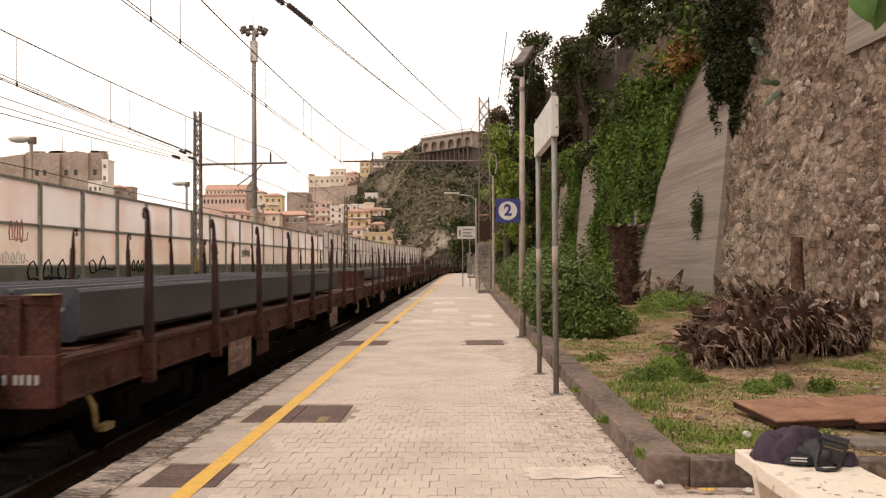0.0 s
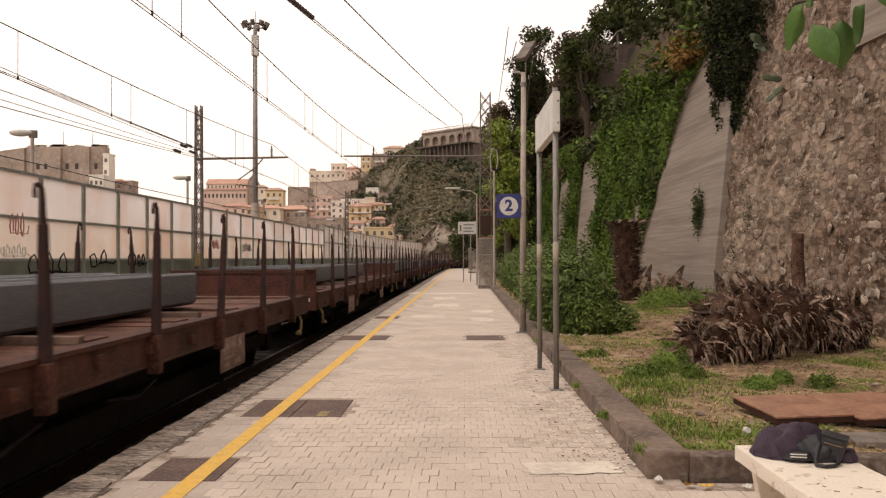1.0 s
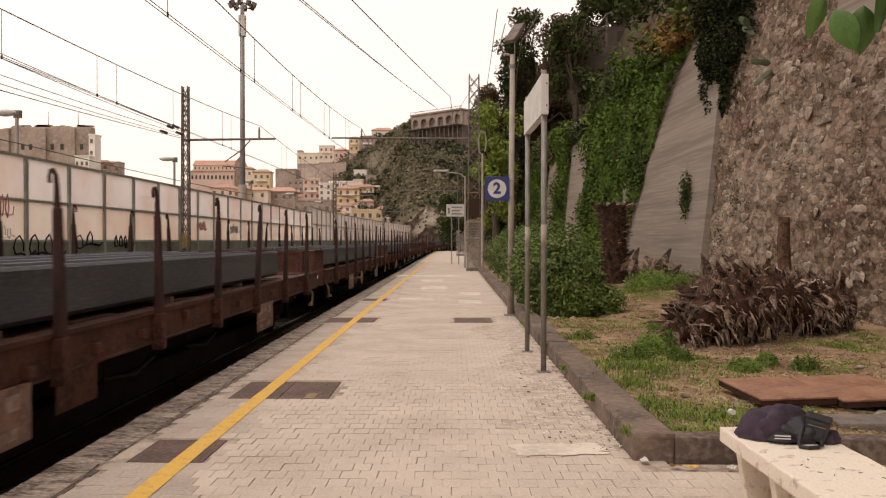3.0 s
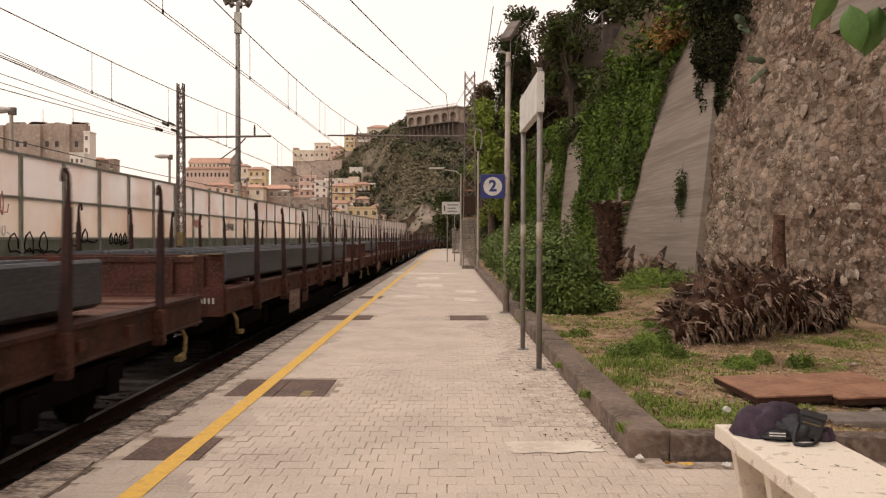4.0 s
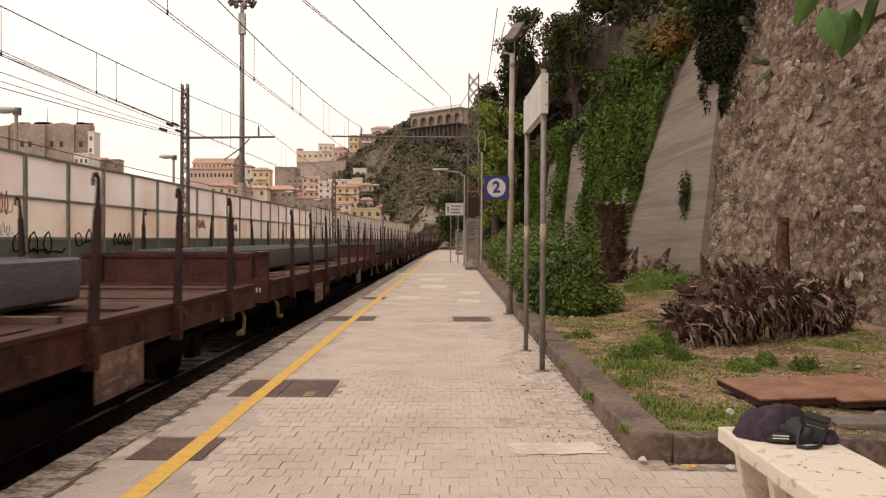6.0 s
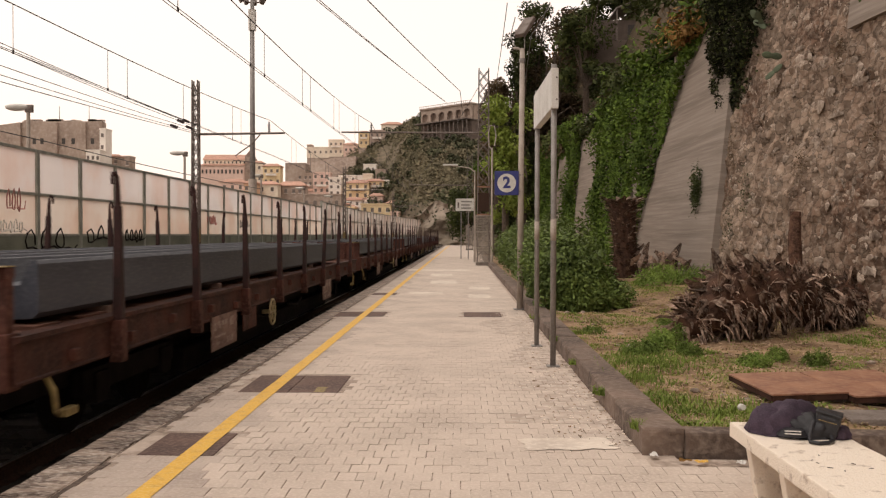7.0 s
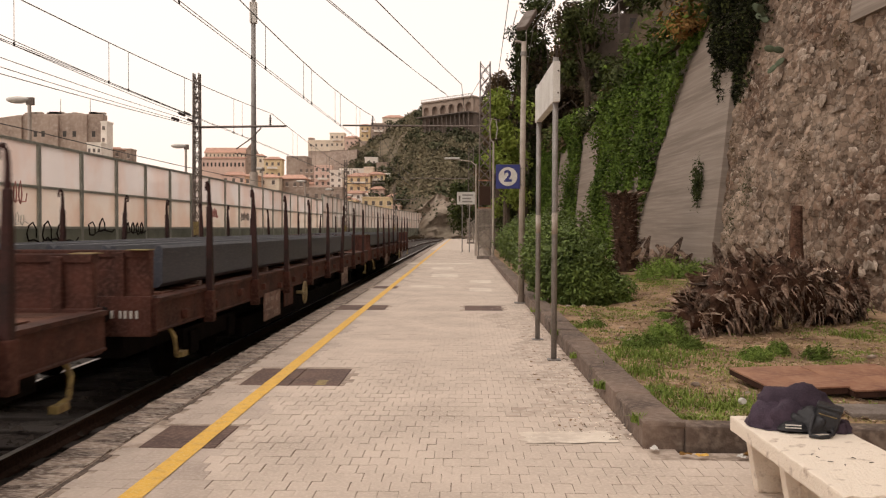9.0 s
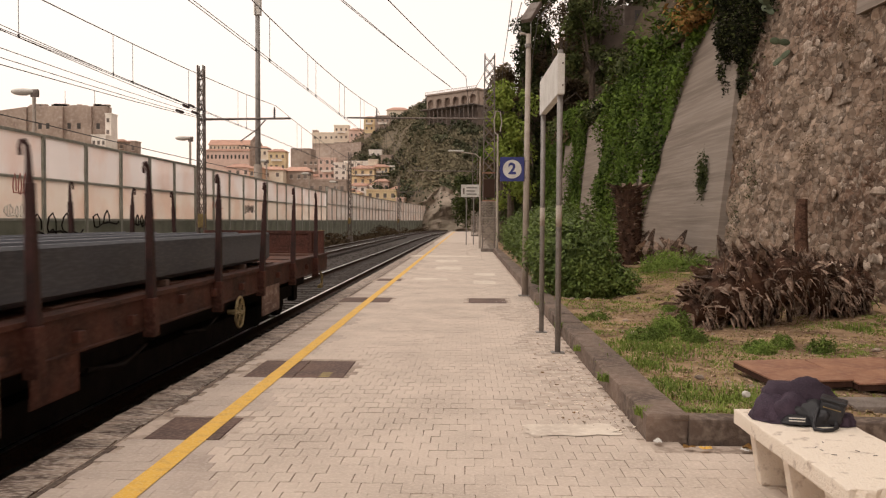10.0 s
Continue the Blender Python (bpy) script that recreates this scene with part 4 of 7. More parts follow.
def catenary(xs, zs, sag, ctz, label, ys):
    """Messenger and twin contact wire of one track, joined by droppers in pairs."""
    top = empty("catenary", label, "overhead wire", "catenaries")
    for (ya, yb), (xa, xb), (za, zb), (ca, cb) in zip(zip(ys, ys[1:]), zip(xs, xs[1:]), zip(zs, zs[1:]), zip(ctz, ctz[1:])):
        wire("messenger_wire", "", [(xa, ya, za), (xb, yb, zb)], 0.013, sag, parent=top)
        for o in (-0.04, 0.04):
            wire("contact_wire", "", [(xa + o, ya, ca), (xb + o, yb, cb)], 0.008, 0.0, parent=top)
        n = 9
        for i in range(1, n):
            for e in (-0.012, 0.012):
                w = i / n + e
                x, y = xa + (xb - xa) * w, ya + (yb - ya) * w
                zt, zc = za + (zb - za) * w - sag * 4 * w * (1 - w), ca + (cb - ca) * w
                if zt - zc > 0.1:
                    bm = tube(bmesh.new(), (x, y, zt), (x, y, zc), 0.007, None, 4)
                    tube(bm, (x, y, zc - 0.03), (x, y, zc + 0.05), 0.02, None, 5)
                    part("dropper", bm, WIRE, top)


catenary([-4.9, -4.95, -5.2 + shift(94)], [7.7, 7.7, 7.6], 1.08, [5.25, 5.85, 5.7], "contact wire and messenger over the platform track", [-12.0, 47.0, 94.0])
catenary([-8.7, -8.45, -8.5, -8.5 + shift(134)], [6.6, 6.65, 6.65, 6.6], 0.62, [5.05, 5.15, 5.1, 5.1], "contact wire and messenger over the farther track", [-12.0, 38.0, 86.0, 134.0])


def insulated(name, label, ends, at, n=5, r=0.010):
    """A wire with a string of insulator discs on it, centred at that share of its length."""
    top = empty(name, label, "overhead wire", "overhead wires")
    wire("wire", "", ends, r, 0.15, parent=top)
    a, b = Vector(ends[0]), Vector(ends[-1])
    d = (b - a).normalized()
    c = a.lerp(b, at)
    c.z -= 0.15 * 4 * at * (1 - at)
    for k in range(n):
        p = c + d * 0.2 * (k - n / 2)
        part("insulator", tube(bmesh.new(), p, p + d * 0.07, 0.06, 0.035, 9), INSUL, top)


for xa, za, xb, zb, at in ((-9.3, 5.75, -11.6, 6.42, 0.93), (-9.1, 5.55, -11.6, 6.32, 0.90), (-9.6, 5.15, -11.6, 6.22, 0.95), (-9.9, 4.95, -11.6, 6.12, 0.88)):
    insulated("anchor_wire", "anchor wire with brown insulators running to a mast", [(xa, 6, za), (xb, 38, zb)], at)
insulated("feeder_wire", "feeder wire with a string of brown insulators", [(-4.9, 2, 6.0), (-1.0, 47, 8.9)], 0.32, 9)
insulated("feeder_wire", "feeder wire with a string of brown insulators", [(-4.65, 2, 5.9), (-0.85, 47, 8.75)], 0.35, 9)
wire("feeder_wire", "thin feeder wire running to the lattice mast", [(-4.75, 0, 6.6), (-0.15, 46, 9.25), (0.6, 94, 9.4)], 0.016, 0.15)
wire("stay_wire", "stay wire from the mast head", [(1.0, 47, 9.9), (-4.6, 94, 8.0)], 0.014, 0.3)
wire("service_wire", "thin service wire above the platform", [(0.96, 19, 6.7), (1.22, 31, 7.3), (2.2, 60, 10)], 0.010, 0.05)
wire("service_wire", "thin service wire at the lamp pole", [(1.44, 14.5, 5.5), (1.5, 19.2, 6.05), (2.4, 34, 7.6)], 0.012, 0.05)
wire("telephone_cable", "telephone cable behind the noise barrier", [(-14.4, 8, 5.2), (-14.4, 29, 4.85), (-14.4, 62, 4.9)], 0.018, 0.1)
wire("telephone_cable", "slack cable running to a mast", [(-10.2, 5, 4.7), (-11.6, 38, 6.05)], 0.012, 0.1)


def street_lamp(y):
    x, h = -14.6, 5.75
    top = empty("street_lamp", "street lamp with a pale oval head behind the barrier", "street lamp", "street lamps", pose(x, y, 0))
    part("pole", tube(bmesh.new(), (0, 0, -1.0), (0, 0, h), 0.075, 0.06, 10), PALEPOLE, top)
    bm = bmesh.new()
    bmesh.ops.create_uvsphere(bm, u_segments=16, v_segments=10, radius=1)
    for v in bm.verts:
        v.co = Vector((v.co.x * 0.42 - 0.38, v.co.y * 0.17, (v.co.z * (0.15 if v.co.z < 0 else 0.09)) + h + 0.16 + 0.02))
    part("head", bm, WHITE, top, "pale oval lamp head", smooth=True)
    part("bracket", boxes((-0.1, 0.16, -0.06, 0.06, h - 0.02, h + 0.24), bevel=0.02), LATTICE, top)


for y in (28.9, 45.3, 62.6, 79.5, 96.0, 113.0):
    street_lamp(y)


def flood_mast():
    top = empty("flood_mast", "tall grey floodlight mast with a ring of lamps", "floodlight mast", "", pose(-15.2, 62.5, 0.45))
    part("pole", tube(bmesh.new(), (0, 0, -1), (0, 0, 18.2), 0.23, 0.14, 14), GALV, top, smooth=True)
    part("foot_sleeve", tube(bmesh.new(), (0, 0, -1), (0, 0, 5.2), 0.33, 0.30, 16), PALEPOLE, top, "pale sleeve round the mast's foot")
    part("cabinet", boxes((-0.24, 0.24, -0.2, 0.2, 15.9, 17.4), bevel=0.03), WHITE, top)
    ring = [(0.75 * math.cos(a), 0.75 * math.sin(a), 18.1) for a in [math.tau * i / 16 for i in range(17)]]
    part("lamp_ring", chain(bmesh.new(), ring, 0.05, 6), LATTICE, top)
    for i in range(8):
        a = math.tau * i / 8
        part("floodlight", boxes((-0.18, 0.18, -0.12, 0.12, -0.2, 0.2), bevel=0.04), LATTICE, top, m=pose(0.82 * math.cos(a), 0.82 * math.sin(a), 18.15, 0, 25, 45 * i))
    part("lightning_rod", tube(bmesh.new(), (0, 0, 18.2), (0, 0, 19.2), 0.03, 0.02, 6), LATTICE, top)


flood_mast()


# ---- signs and poles on the platform ----
def station_board():
    top = empty("station_board", "blank white enamel board on two grey steel posts", "sign", "", pose(1.12, 11.9, 0, 0, 0, 1.0))
    for y in (-1.0, 1.0):
        p = part("post", tube(bmesh.new(), (0.0, y, -0.05), (0.0, y, 3.78), 0.036, 0.036, 14), GALV, top, smooth=True)
        part("band", tube(bmesh.new(), (0.0, y, 1.58), (0.0, y, 1.85), 0.0375, 0.0375, 14), PALEPOLE, p, "paler band on the post", smooth=True)
        part("foot_plate", boxes((-0.08, 0.08, y - 0.08, y + 0.08, -0.003, 0.012)), GALV, p)
    b = part("panel", boxes((-0.045, 0.045, -1.1, 1.1, 3.22, 3.72), bevel=0.008), WHITE, top, "white enamelled panel")
    for z in (3.33, 3.6):
        part("bolt", tube(bmesh.new(), (0.02, -1.108, z), (0.02, -1.098, z), 0.012, None, 8), LATTICE, b)


def lamp_pole():
    top = empty("platform_lamp", "grey steel lamp pole with a flat box lamp", "lamp post", "", pose(1.27, 19.2, 0, 0, 0.35, 0))
    part("pole", tube(bmesh.new(), (0, 0, -0.05), (0, 0, 5.75), 0.075, 0.055, 14), PALEPOLE, top, smooth=True)
    part("collar", tube(bmesh.new(), (0, 0, 5.45), (0, 0, 5.53), 0.075, None, 14), GALV, top)
    part("foot_plate", boxes((-0.14, 0.14, -0.14, 0.14, -0.003, 0.02), bevel=0.004), GALV, top)
    part("arm", chain(bmesh.new(), [(0, 0, 5.7), (-0.1, 0, 5.76), (-0.2, 0, 5.76)], 0.025, 8), PALEPOLE, top)
    for x in (-0.22, 0.1):
        part("strut", chain(bmesh.new(), [(x * 0.5, 0.02, 5.72), (x - 0.05, 0.02, 6.0), (x + 0.06, 0.05, 6.45)], 0.012, 6), GALV, top)
    h = part("head", boxes((-0.14, 0.14, -0.30, 0.30, -0.05, 0.05), bevel=0.02), LATTICE, top, "flat box lamp head tilted upward", m=pose(0.05, 0, 6.22, 48, 0, -38))
    part("glass", boxes((-0.11, 0.11, -0.25, 0.25, -0.056, -0.0505)), PALEPOLE, h)


def text(body, size, material, parent, m, name="lettering"):
    cu = bpy.data.curves.new(name, "FONT")
    cu.body, cu.size, cu.align_x, cu.align_y, cu.extrude, cu.offset = body, size, "CENTER", "CENTER", 0.002, 0.012
    ob = new(name, cu)
    dg = bpy.context.evaluated_depsgraph_get()
    me = bpy.data.meshes.new_from_object(ob.evaluated_get(dg))
    bpy.data.objects.remove(ob)
    me.materials.clear()
    me.materials.append(material)
    o = new(name, me)
    o.parent, o.matrix_basis = parent, m
    return o


def track_sign():
    top = empty("track_number_sign", "square blue track sign with a white disc numbered 2", "sign", "", pose(0.965, 19.15, 2.79))
    p = part("panel", boxes((-0.265, 0.265, -0.02, 0.02, -0.265, 0.265), bevel=0.006), BLUE, top)
    bm = tube(bmesh.new(), (0, -0.022, 0), (0, -0.026, 0), 0.205, None, 40)
    part("disc", bm, WHITE, p, "white disc")
    text("2", 0.34, BLUE, p, pose(0, -0.0285, 0, 90, 0, 0), "numeral")
    for z in (-0.18, 0.18):
        part("clamp", boxes((0.25, 0.36, -0.012, 0.012, z - 0.02, z + 0.02)), GALV, top)


def far_sign():
    top = empty("direction_sign", "small white notice board on two thin posts", "sign", "", pose(0.14, 60.0, 0))
    for x in (-0.5, 0.0):
        part("post", tube(bmesh.new(), (x + 0.25, 0, -0.05), (x + 0.25, 0, 3.9), 0.035, None, 8), GALV, top)
    p = part("panel", boxes((-0.62, 0.62, -0.05, -0.01, 3.3, 4.15), bevel=0.006), WHITE, top)
    part("pictogram", boxes((-0.5, -0.38, -0.055, -0.051, 3.5, 3.9)), LATTICE, p)
    for z, w in ((3.95, 0.75), (3.72, 0.6), (3.5, 0.7)):
        part("lettering_bar", boxes((-0.25, -0.25 + w, -0.055, -0.051, z - 0.06, z + 0.04)), GALV, p)


def small_lamps():
    top = empty("platform_lamp", "slim pole with a hooped top beside the mast", "lamp post", "", pose(1.5, 44.5, 0))
    part("pole", tube(bmesh.new(), (0, 0, -0.05), (0, 0, 6.1), 0.07, 0.05, 10), PALEPOLE, top)
    part("hoop", chain(bmesh.new(), [(0, 0, 6.0), (-0.16, 0, 6.2), (-0.2, 0, 6.8), (-0.1, 0, 7.25), (0.12, 0, 7.2), (0.2, 0, 6.7), (0.12, 0, 6.2)], 0.03, 6), PALEPOLE, top)
    top = empty("platform_lamp", "slim lamp pole with a long arm", "lamp post", "", pose(0.72, 52, 0))
    part("pole", tube(bmesh.new(), (0, 0, -0.05), (0, 0, 5.5), 0.07, 0.05, 10), PALEPOLE, top)
    part("arm", chain(bmesh.new(), [(0, 0, 5.4), (-0.3, 0, 5.65), (-1.55, 0, 5.8)], 0.035, 6), PALEPOLE, top)
    part("head", boxes((-1.9, -1.0, -0.08, 0.08, 5.78, 5.88), bevel=0.02), WHITE, top)


station_board()
lamp_pole()
track_sign()
far_sign()
small_lamps()


# ---- greenery ----
def tree(x, y, z, h, r, leaf, seed, label, count=2600, size=0.16, clumps=16, group="trees of the hillside", lean=0.0):
    rnd = random.Random(seed)
    top = empty("tree", label, "tree", group, pose(x, y, z))
    bm = chain(bmesh.new(), [(0, 0, -1.0), (lean * 0.3, 0.1, h * 0.3), (lean * 0.7, 0, h * 0.6), (lean, 0, h * 0.85)], [0.05 * h * 0.55, 0.04 * h * 0.55, 0.025 * h * 0.5, 0.03], 8)
    cs = []
    for i in range(clumps):
        a, q = rnd.uniform(0, math.tau), math.sqrt(rnd.random())
        zz = rnd.uniform(0.3, 1.0)
        c = Vector((lean * zz + r * q * math.cos(a) * (1.1 - 0.5 * zz), r * q * math.sin(a) * (1.1 - 0.5 * zz), h * zz))
        cs.append((c, r * rnd.uniform(0.25, 0.5)))
        chain(bm, [(lean * 0.5, 0, h * 0.35), Vector((lean * 0.5, 0, h * 0.35)).lerp(c, 0.5) + Vector((0, 0, 0.1 * h)), c], [0.02 * h * 0.4, 0.012 * h * 0.4, 0.02], 5)
    part("trunk", bm, BARK, top)
    spots = []
    for i in range(count):
        c, cr = cs[rnd.randrange(clumps)]
        d = Vector((rnd.gauss(0, 1), rnd.gauss(0, 1), rnd.gauss(0, 1))).normalized()
        spots.append((c + d * cr * rnd.random() ** 0.4 * Vector((1, 1, 0.8)).length / 1.6, d))
    cloud("crown", spots, size, leaf, top, seed=seed)
    return top


def scrub():
    """Low growth over the slope above the walls."""
    rnd = random.Random(21)
    sets = {"dark": [], "bright": [], "dry": []}
    y_ = lambda v: -14 + 300 * v
    for i in range(90000):
        u, v = rnd.random() ** 1.6 * 0.75, (rnd.uniform(10, 150) + 14) / 300
        p = Vector(SLOPE(u, v))
        k = n3(p.x, p.y, p.z, 0.16) + 0.25 * rnd.gauss(0, 1) * 0.5
        if 36 < y_(v) < 75 and 8.2 < p.z < 14.5:
            k -= 0.34
            if rnd.random() < 0.5:
                continue
        if 7.8 < p.x < 13.5 and 46 < p.y < 60 and p.z > 12.6:
            continue
        hgt = max(0.0, 0.9 + 1.5 * n3(p.x, p.y, 9, 0.35)) * rnd.random()
        q = p + Vector((-hgt * 0.35 + rnd.gauss(0, 0.15), rnd.gauss(0, 0.2), hgt))
        sets["bright" if k > 0.27 else "dry" if k < -0.27 else "dark"].append((q, (-0.6, -0.5, 0.5)))
    for key, ma, label in (("dark", LEAF, "dark green scrub covering the hillside"), ("bright", IVY, "bright green creeper on the hillside"), ("dry", DRYSCRUB, "rust-brown dry scrub on the hillside")):
        tagged(cloud("scrub", sets[key], 0.15, ma, seed=5), label, "scrub", kind="stuff")


def ivy():
    """Creeper over the concrete wall, thinning to a ragged edge."""
    rnd = random.Random(31)
    spots = []
    while len(spots) < 78000:
        y, z = rnd.uniform(24.5, 66), rnd.uniform(0.2, 8.0)
        k = min(1.0, max(0.0, (7.6 - z) / 6.0))
        edge = 25.3 + 6.6 * k ** 0.62 + 0.35 * n3(z, 3, 0, 1.3)
        if y < edge:
            continue
        bare = n3(y, z * 0.45, 3, 0.33)
        if (42.2 < y < 46.4 and bare < 0.30) or bare < -0.42:
            continue
        if y > 46.4 and bare < -0.16:
            continue
        t = max(0.0, 0.18 + 0.5 * n3(y, z, 8, 0.7)) * rnd.random() * 1.6
        spots.append(((foot(y) + 0.08 + 0.10 * z - t, y, z + 0.1), (-1, -0.3, 0.35)))
    tagged(cloud("ivy", spots, 0.072, IVY, seed=6, droop=1.5, slim=0.6), "dense green ivy hanging over the concrete wall", "ivy", kind="stuff")
    spots = []
    for i in range(34000):
        y, z = rnd.gauss(23.6, 1.4), 4.7 + 8.8 * rnd.random() ** 1.3
        k = min(1.0, 0.10 + (z - 4.7) / 2.7)
        if abs(y - 23.6) > 2.3 * k + 1.1 * k * n3(z, 1 if y > 23.6 else 9, 0, 0.9) + 0.3 * rnd.gauss(0, 1):
            continue
        x = 6.78 + 0.10 * z - rnd.random() * 1.0 * k * max(0.3, 1 - abs(y - 23.6) / 2.8) + 0.25 * n3(y, z, 0, 1.3)
        spots.append(((x, y, z), (-0.8, -0.5, 0.4)))
    rnd.shuffle(spots)
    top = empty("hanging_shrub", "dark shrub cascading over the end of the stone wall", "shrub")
    # lit and shaded leaves by colour: every fourth spot greener, all spots blackish
    cloud("sunlit_leaves", spots[::4], 0.066, LEAF, top, "greener leaves mixed in, coloured as if lit", seed=17, droop=1.0)
    cloud("leaves", spots, 0.062, SHADELEAF, top, seed=7, droop=1.0)
    for i in range(14):
        y = rnd.uniform(22.4, 25.4)
        part("stem", chain(bmesh.new(), [(8.6, y, 13.0), (8.0, y + 0.2, 10.5), (7.5, y, 7.5), (7.3, y + rnd.gauss(0, 0.3), 5.4)], [0.05, 0.04, 0.03, 0.01], 5), BARK, top)
    spots = [((6.9 + rnd.gauss(0, 0.35), 26.8 + rnd.gauss(0, 0.7), 7.6 + abs(rnd.gauss(0, 0.5))), (-0.7, -0.5, 0.5)) for i in range(650)]
    tagged(cloud("autumn_shrub", spots, 0.10, AUTUMN, seed=8), "orange-brown autumn shrub on top of the wall", "shrub")
    for cy, cz, r, n in ((17.4, 5.2, 0.16, 160), (18.6, 3.1, 0.14, 120), (21.6, 2.6, 0.2, 200), (22.4, 1.8, 0.25, 260), (15.8, 3.6, 0.1, 80), (19.8, 7.4, 0.3, 300), (19.0, 8.8, 0.35, 380), (22.8, 3.8, 0.15, 140)):
        tagged(cloud("wall_growth", [((foot(cy) + 0.2 + 0.1 * cz + rnd.gauss(0, 0.06), cy + rnd.gauss(0, r), cz + rnd.gauss(0, r * 1.8)), (-0.8, -0.5, 0.4)) for i in range(n)], 0.028, DRYSCRUB if r < 0.2 else LEAF, seed=int(cy * 10)), "small weeds growing from the stone wall", "weeds", kind="stuff")
    tagged(cloud("wall_plant", [((foot(24.2) + 0.3 + rnd.gauss(0, 0.07), 24.9 + rnd.gauss(0, 0.16), 2.95 + rnd.gauss(0, 0.30)), (-0.8, -0.5, 0.4)) for i in range(900)], 0.045, LEAF, seed=9), "small green plant growing from the wall", "plant", kind="stuff")


def prickly_pear():
    """Clumps of flat pads growing out of the stone wall."""
    rnd = random.Random(35)
    for y0, z0, n, up in ((20.2, 5.55, 4, 0.1), (21.4, 6.75, 6, 0.5), (25.9, 7.75, 5, 0.8), (27.4, 8.0, 4, 0.8)):
        x0 = foot(y0) + 0.18 + 0.10 * z0
        top = empty("prickly_pear", "grey-green prickly pear growing from the wall", "cactus", "cacti on the wall", pose(x0, y0, z0))
        p, d = Vector((0, 0, 0)), Vector((-0.5, 0.6, up)).normalized()
        for k in range(n):
            if k % 2 == 0:
                d = Vector((-0.45 + rnd.gauss(0, 0.2), rnd.gauss(0.3, 0.7), up + rnd.gauss(0, 0.3))).normalized()
                p = Vector((0, rnd.uniform(-0.2, 0.2), rnd.uniform(-0.1, 0.2)))
            q = p + d * 0.24
            bm = bmesh.new()
            bmesh.ops.create_uvsphere(bm, u_segments=12, v_segments=8, radius=1)
            side = d.cross(Vector((rnd.gauss(0, 0.3) - 0.8, -0.6, 0.1))).normalized()
            m = Matrix((side * 0.08, d.cross(side) * 0.02, d * 0.135)).transposed().to_4x4()
            bm.transform(Matrix.Translation((p + q) / 2) @ m)
            part("pad", bm, CACTUS, top, smooth=True)
            p = q - d * 0.03


def bush(name, label, lumps, count, size, seed, leaf=BUSH):
    rnd = random.Random(seed)
    top = empty(name, label, "bush", "bushes along the kerb", pose(lumps[0][0], lumps[0][1], 0))
    o = Vector((lumps[0][0], lumps[0][1], 0))
    bm = bmesh.new()
    for x, y, z, rx, rz in lumps:
        for k in range(3):
            a = rnd.uniform(0, math.tau)
            chain(bm, [Vector((x, y, 0.05)) - o, Vector((x + 0.2 * math.cos(a), y + 0.2 * math.sin(a), z * 0.6)) - o, Vector((x + rx * 0.6 * math.cos(a), y + rx * 0.6 * math.sin(a), z + rz * 0.5)) - o], [0.03, 0.02, 0.008], 5)
    part("stems", bm, BARK, top)
    spots = []
    tot = sum(l[3] ** 2 for l in lumps)
    for x, y, z, rx, rz in lumps:
        for i in range(int(count * rx * rx / tot)):
            d = Vector((rnd.gauss(0, 1), rnd.gauss(0, 1), rnd.gauss(0, 1))).normalized()
            k = rnd.random() ** 0.25 * (1 + 0.38 * n3(d.x * 2 + x, d.y * 2 + y, d.z * 2, 1.7))
            p = Vector((x + d.x * rx * k, y + d.y * rx * k, max(0.1, z + d.z * rz * k)))
            spots.append((p - o, d + Vector((0, 0, 0.4))))
    cloud("leaves", spots, size, leaf, top, seed=seed)


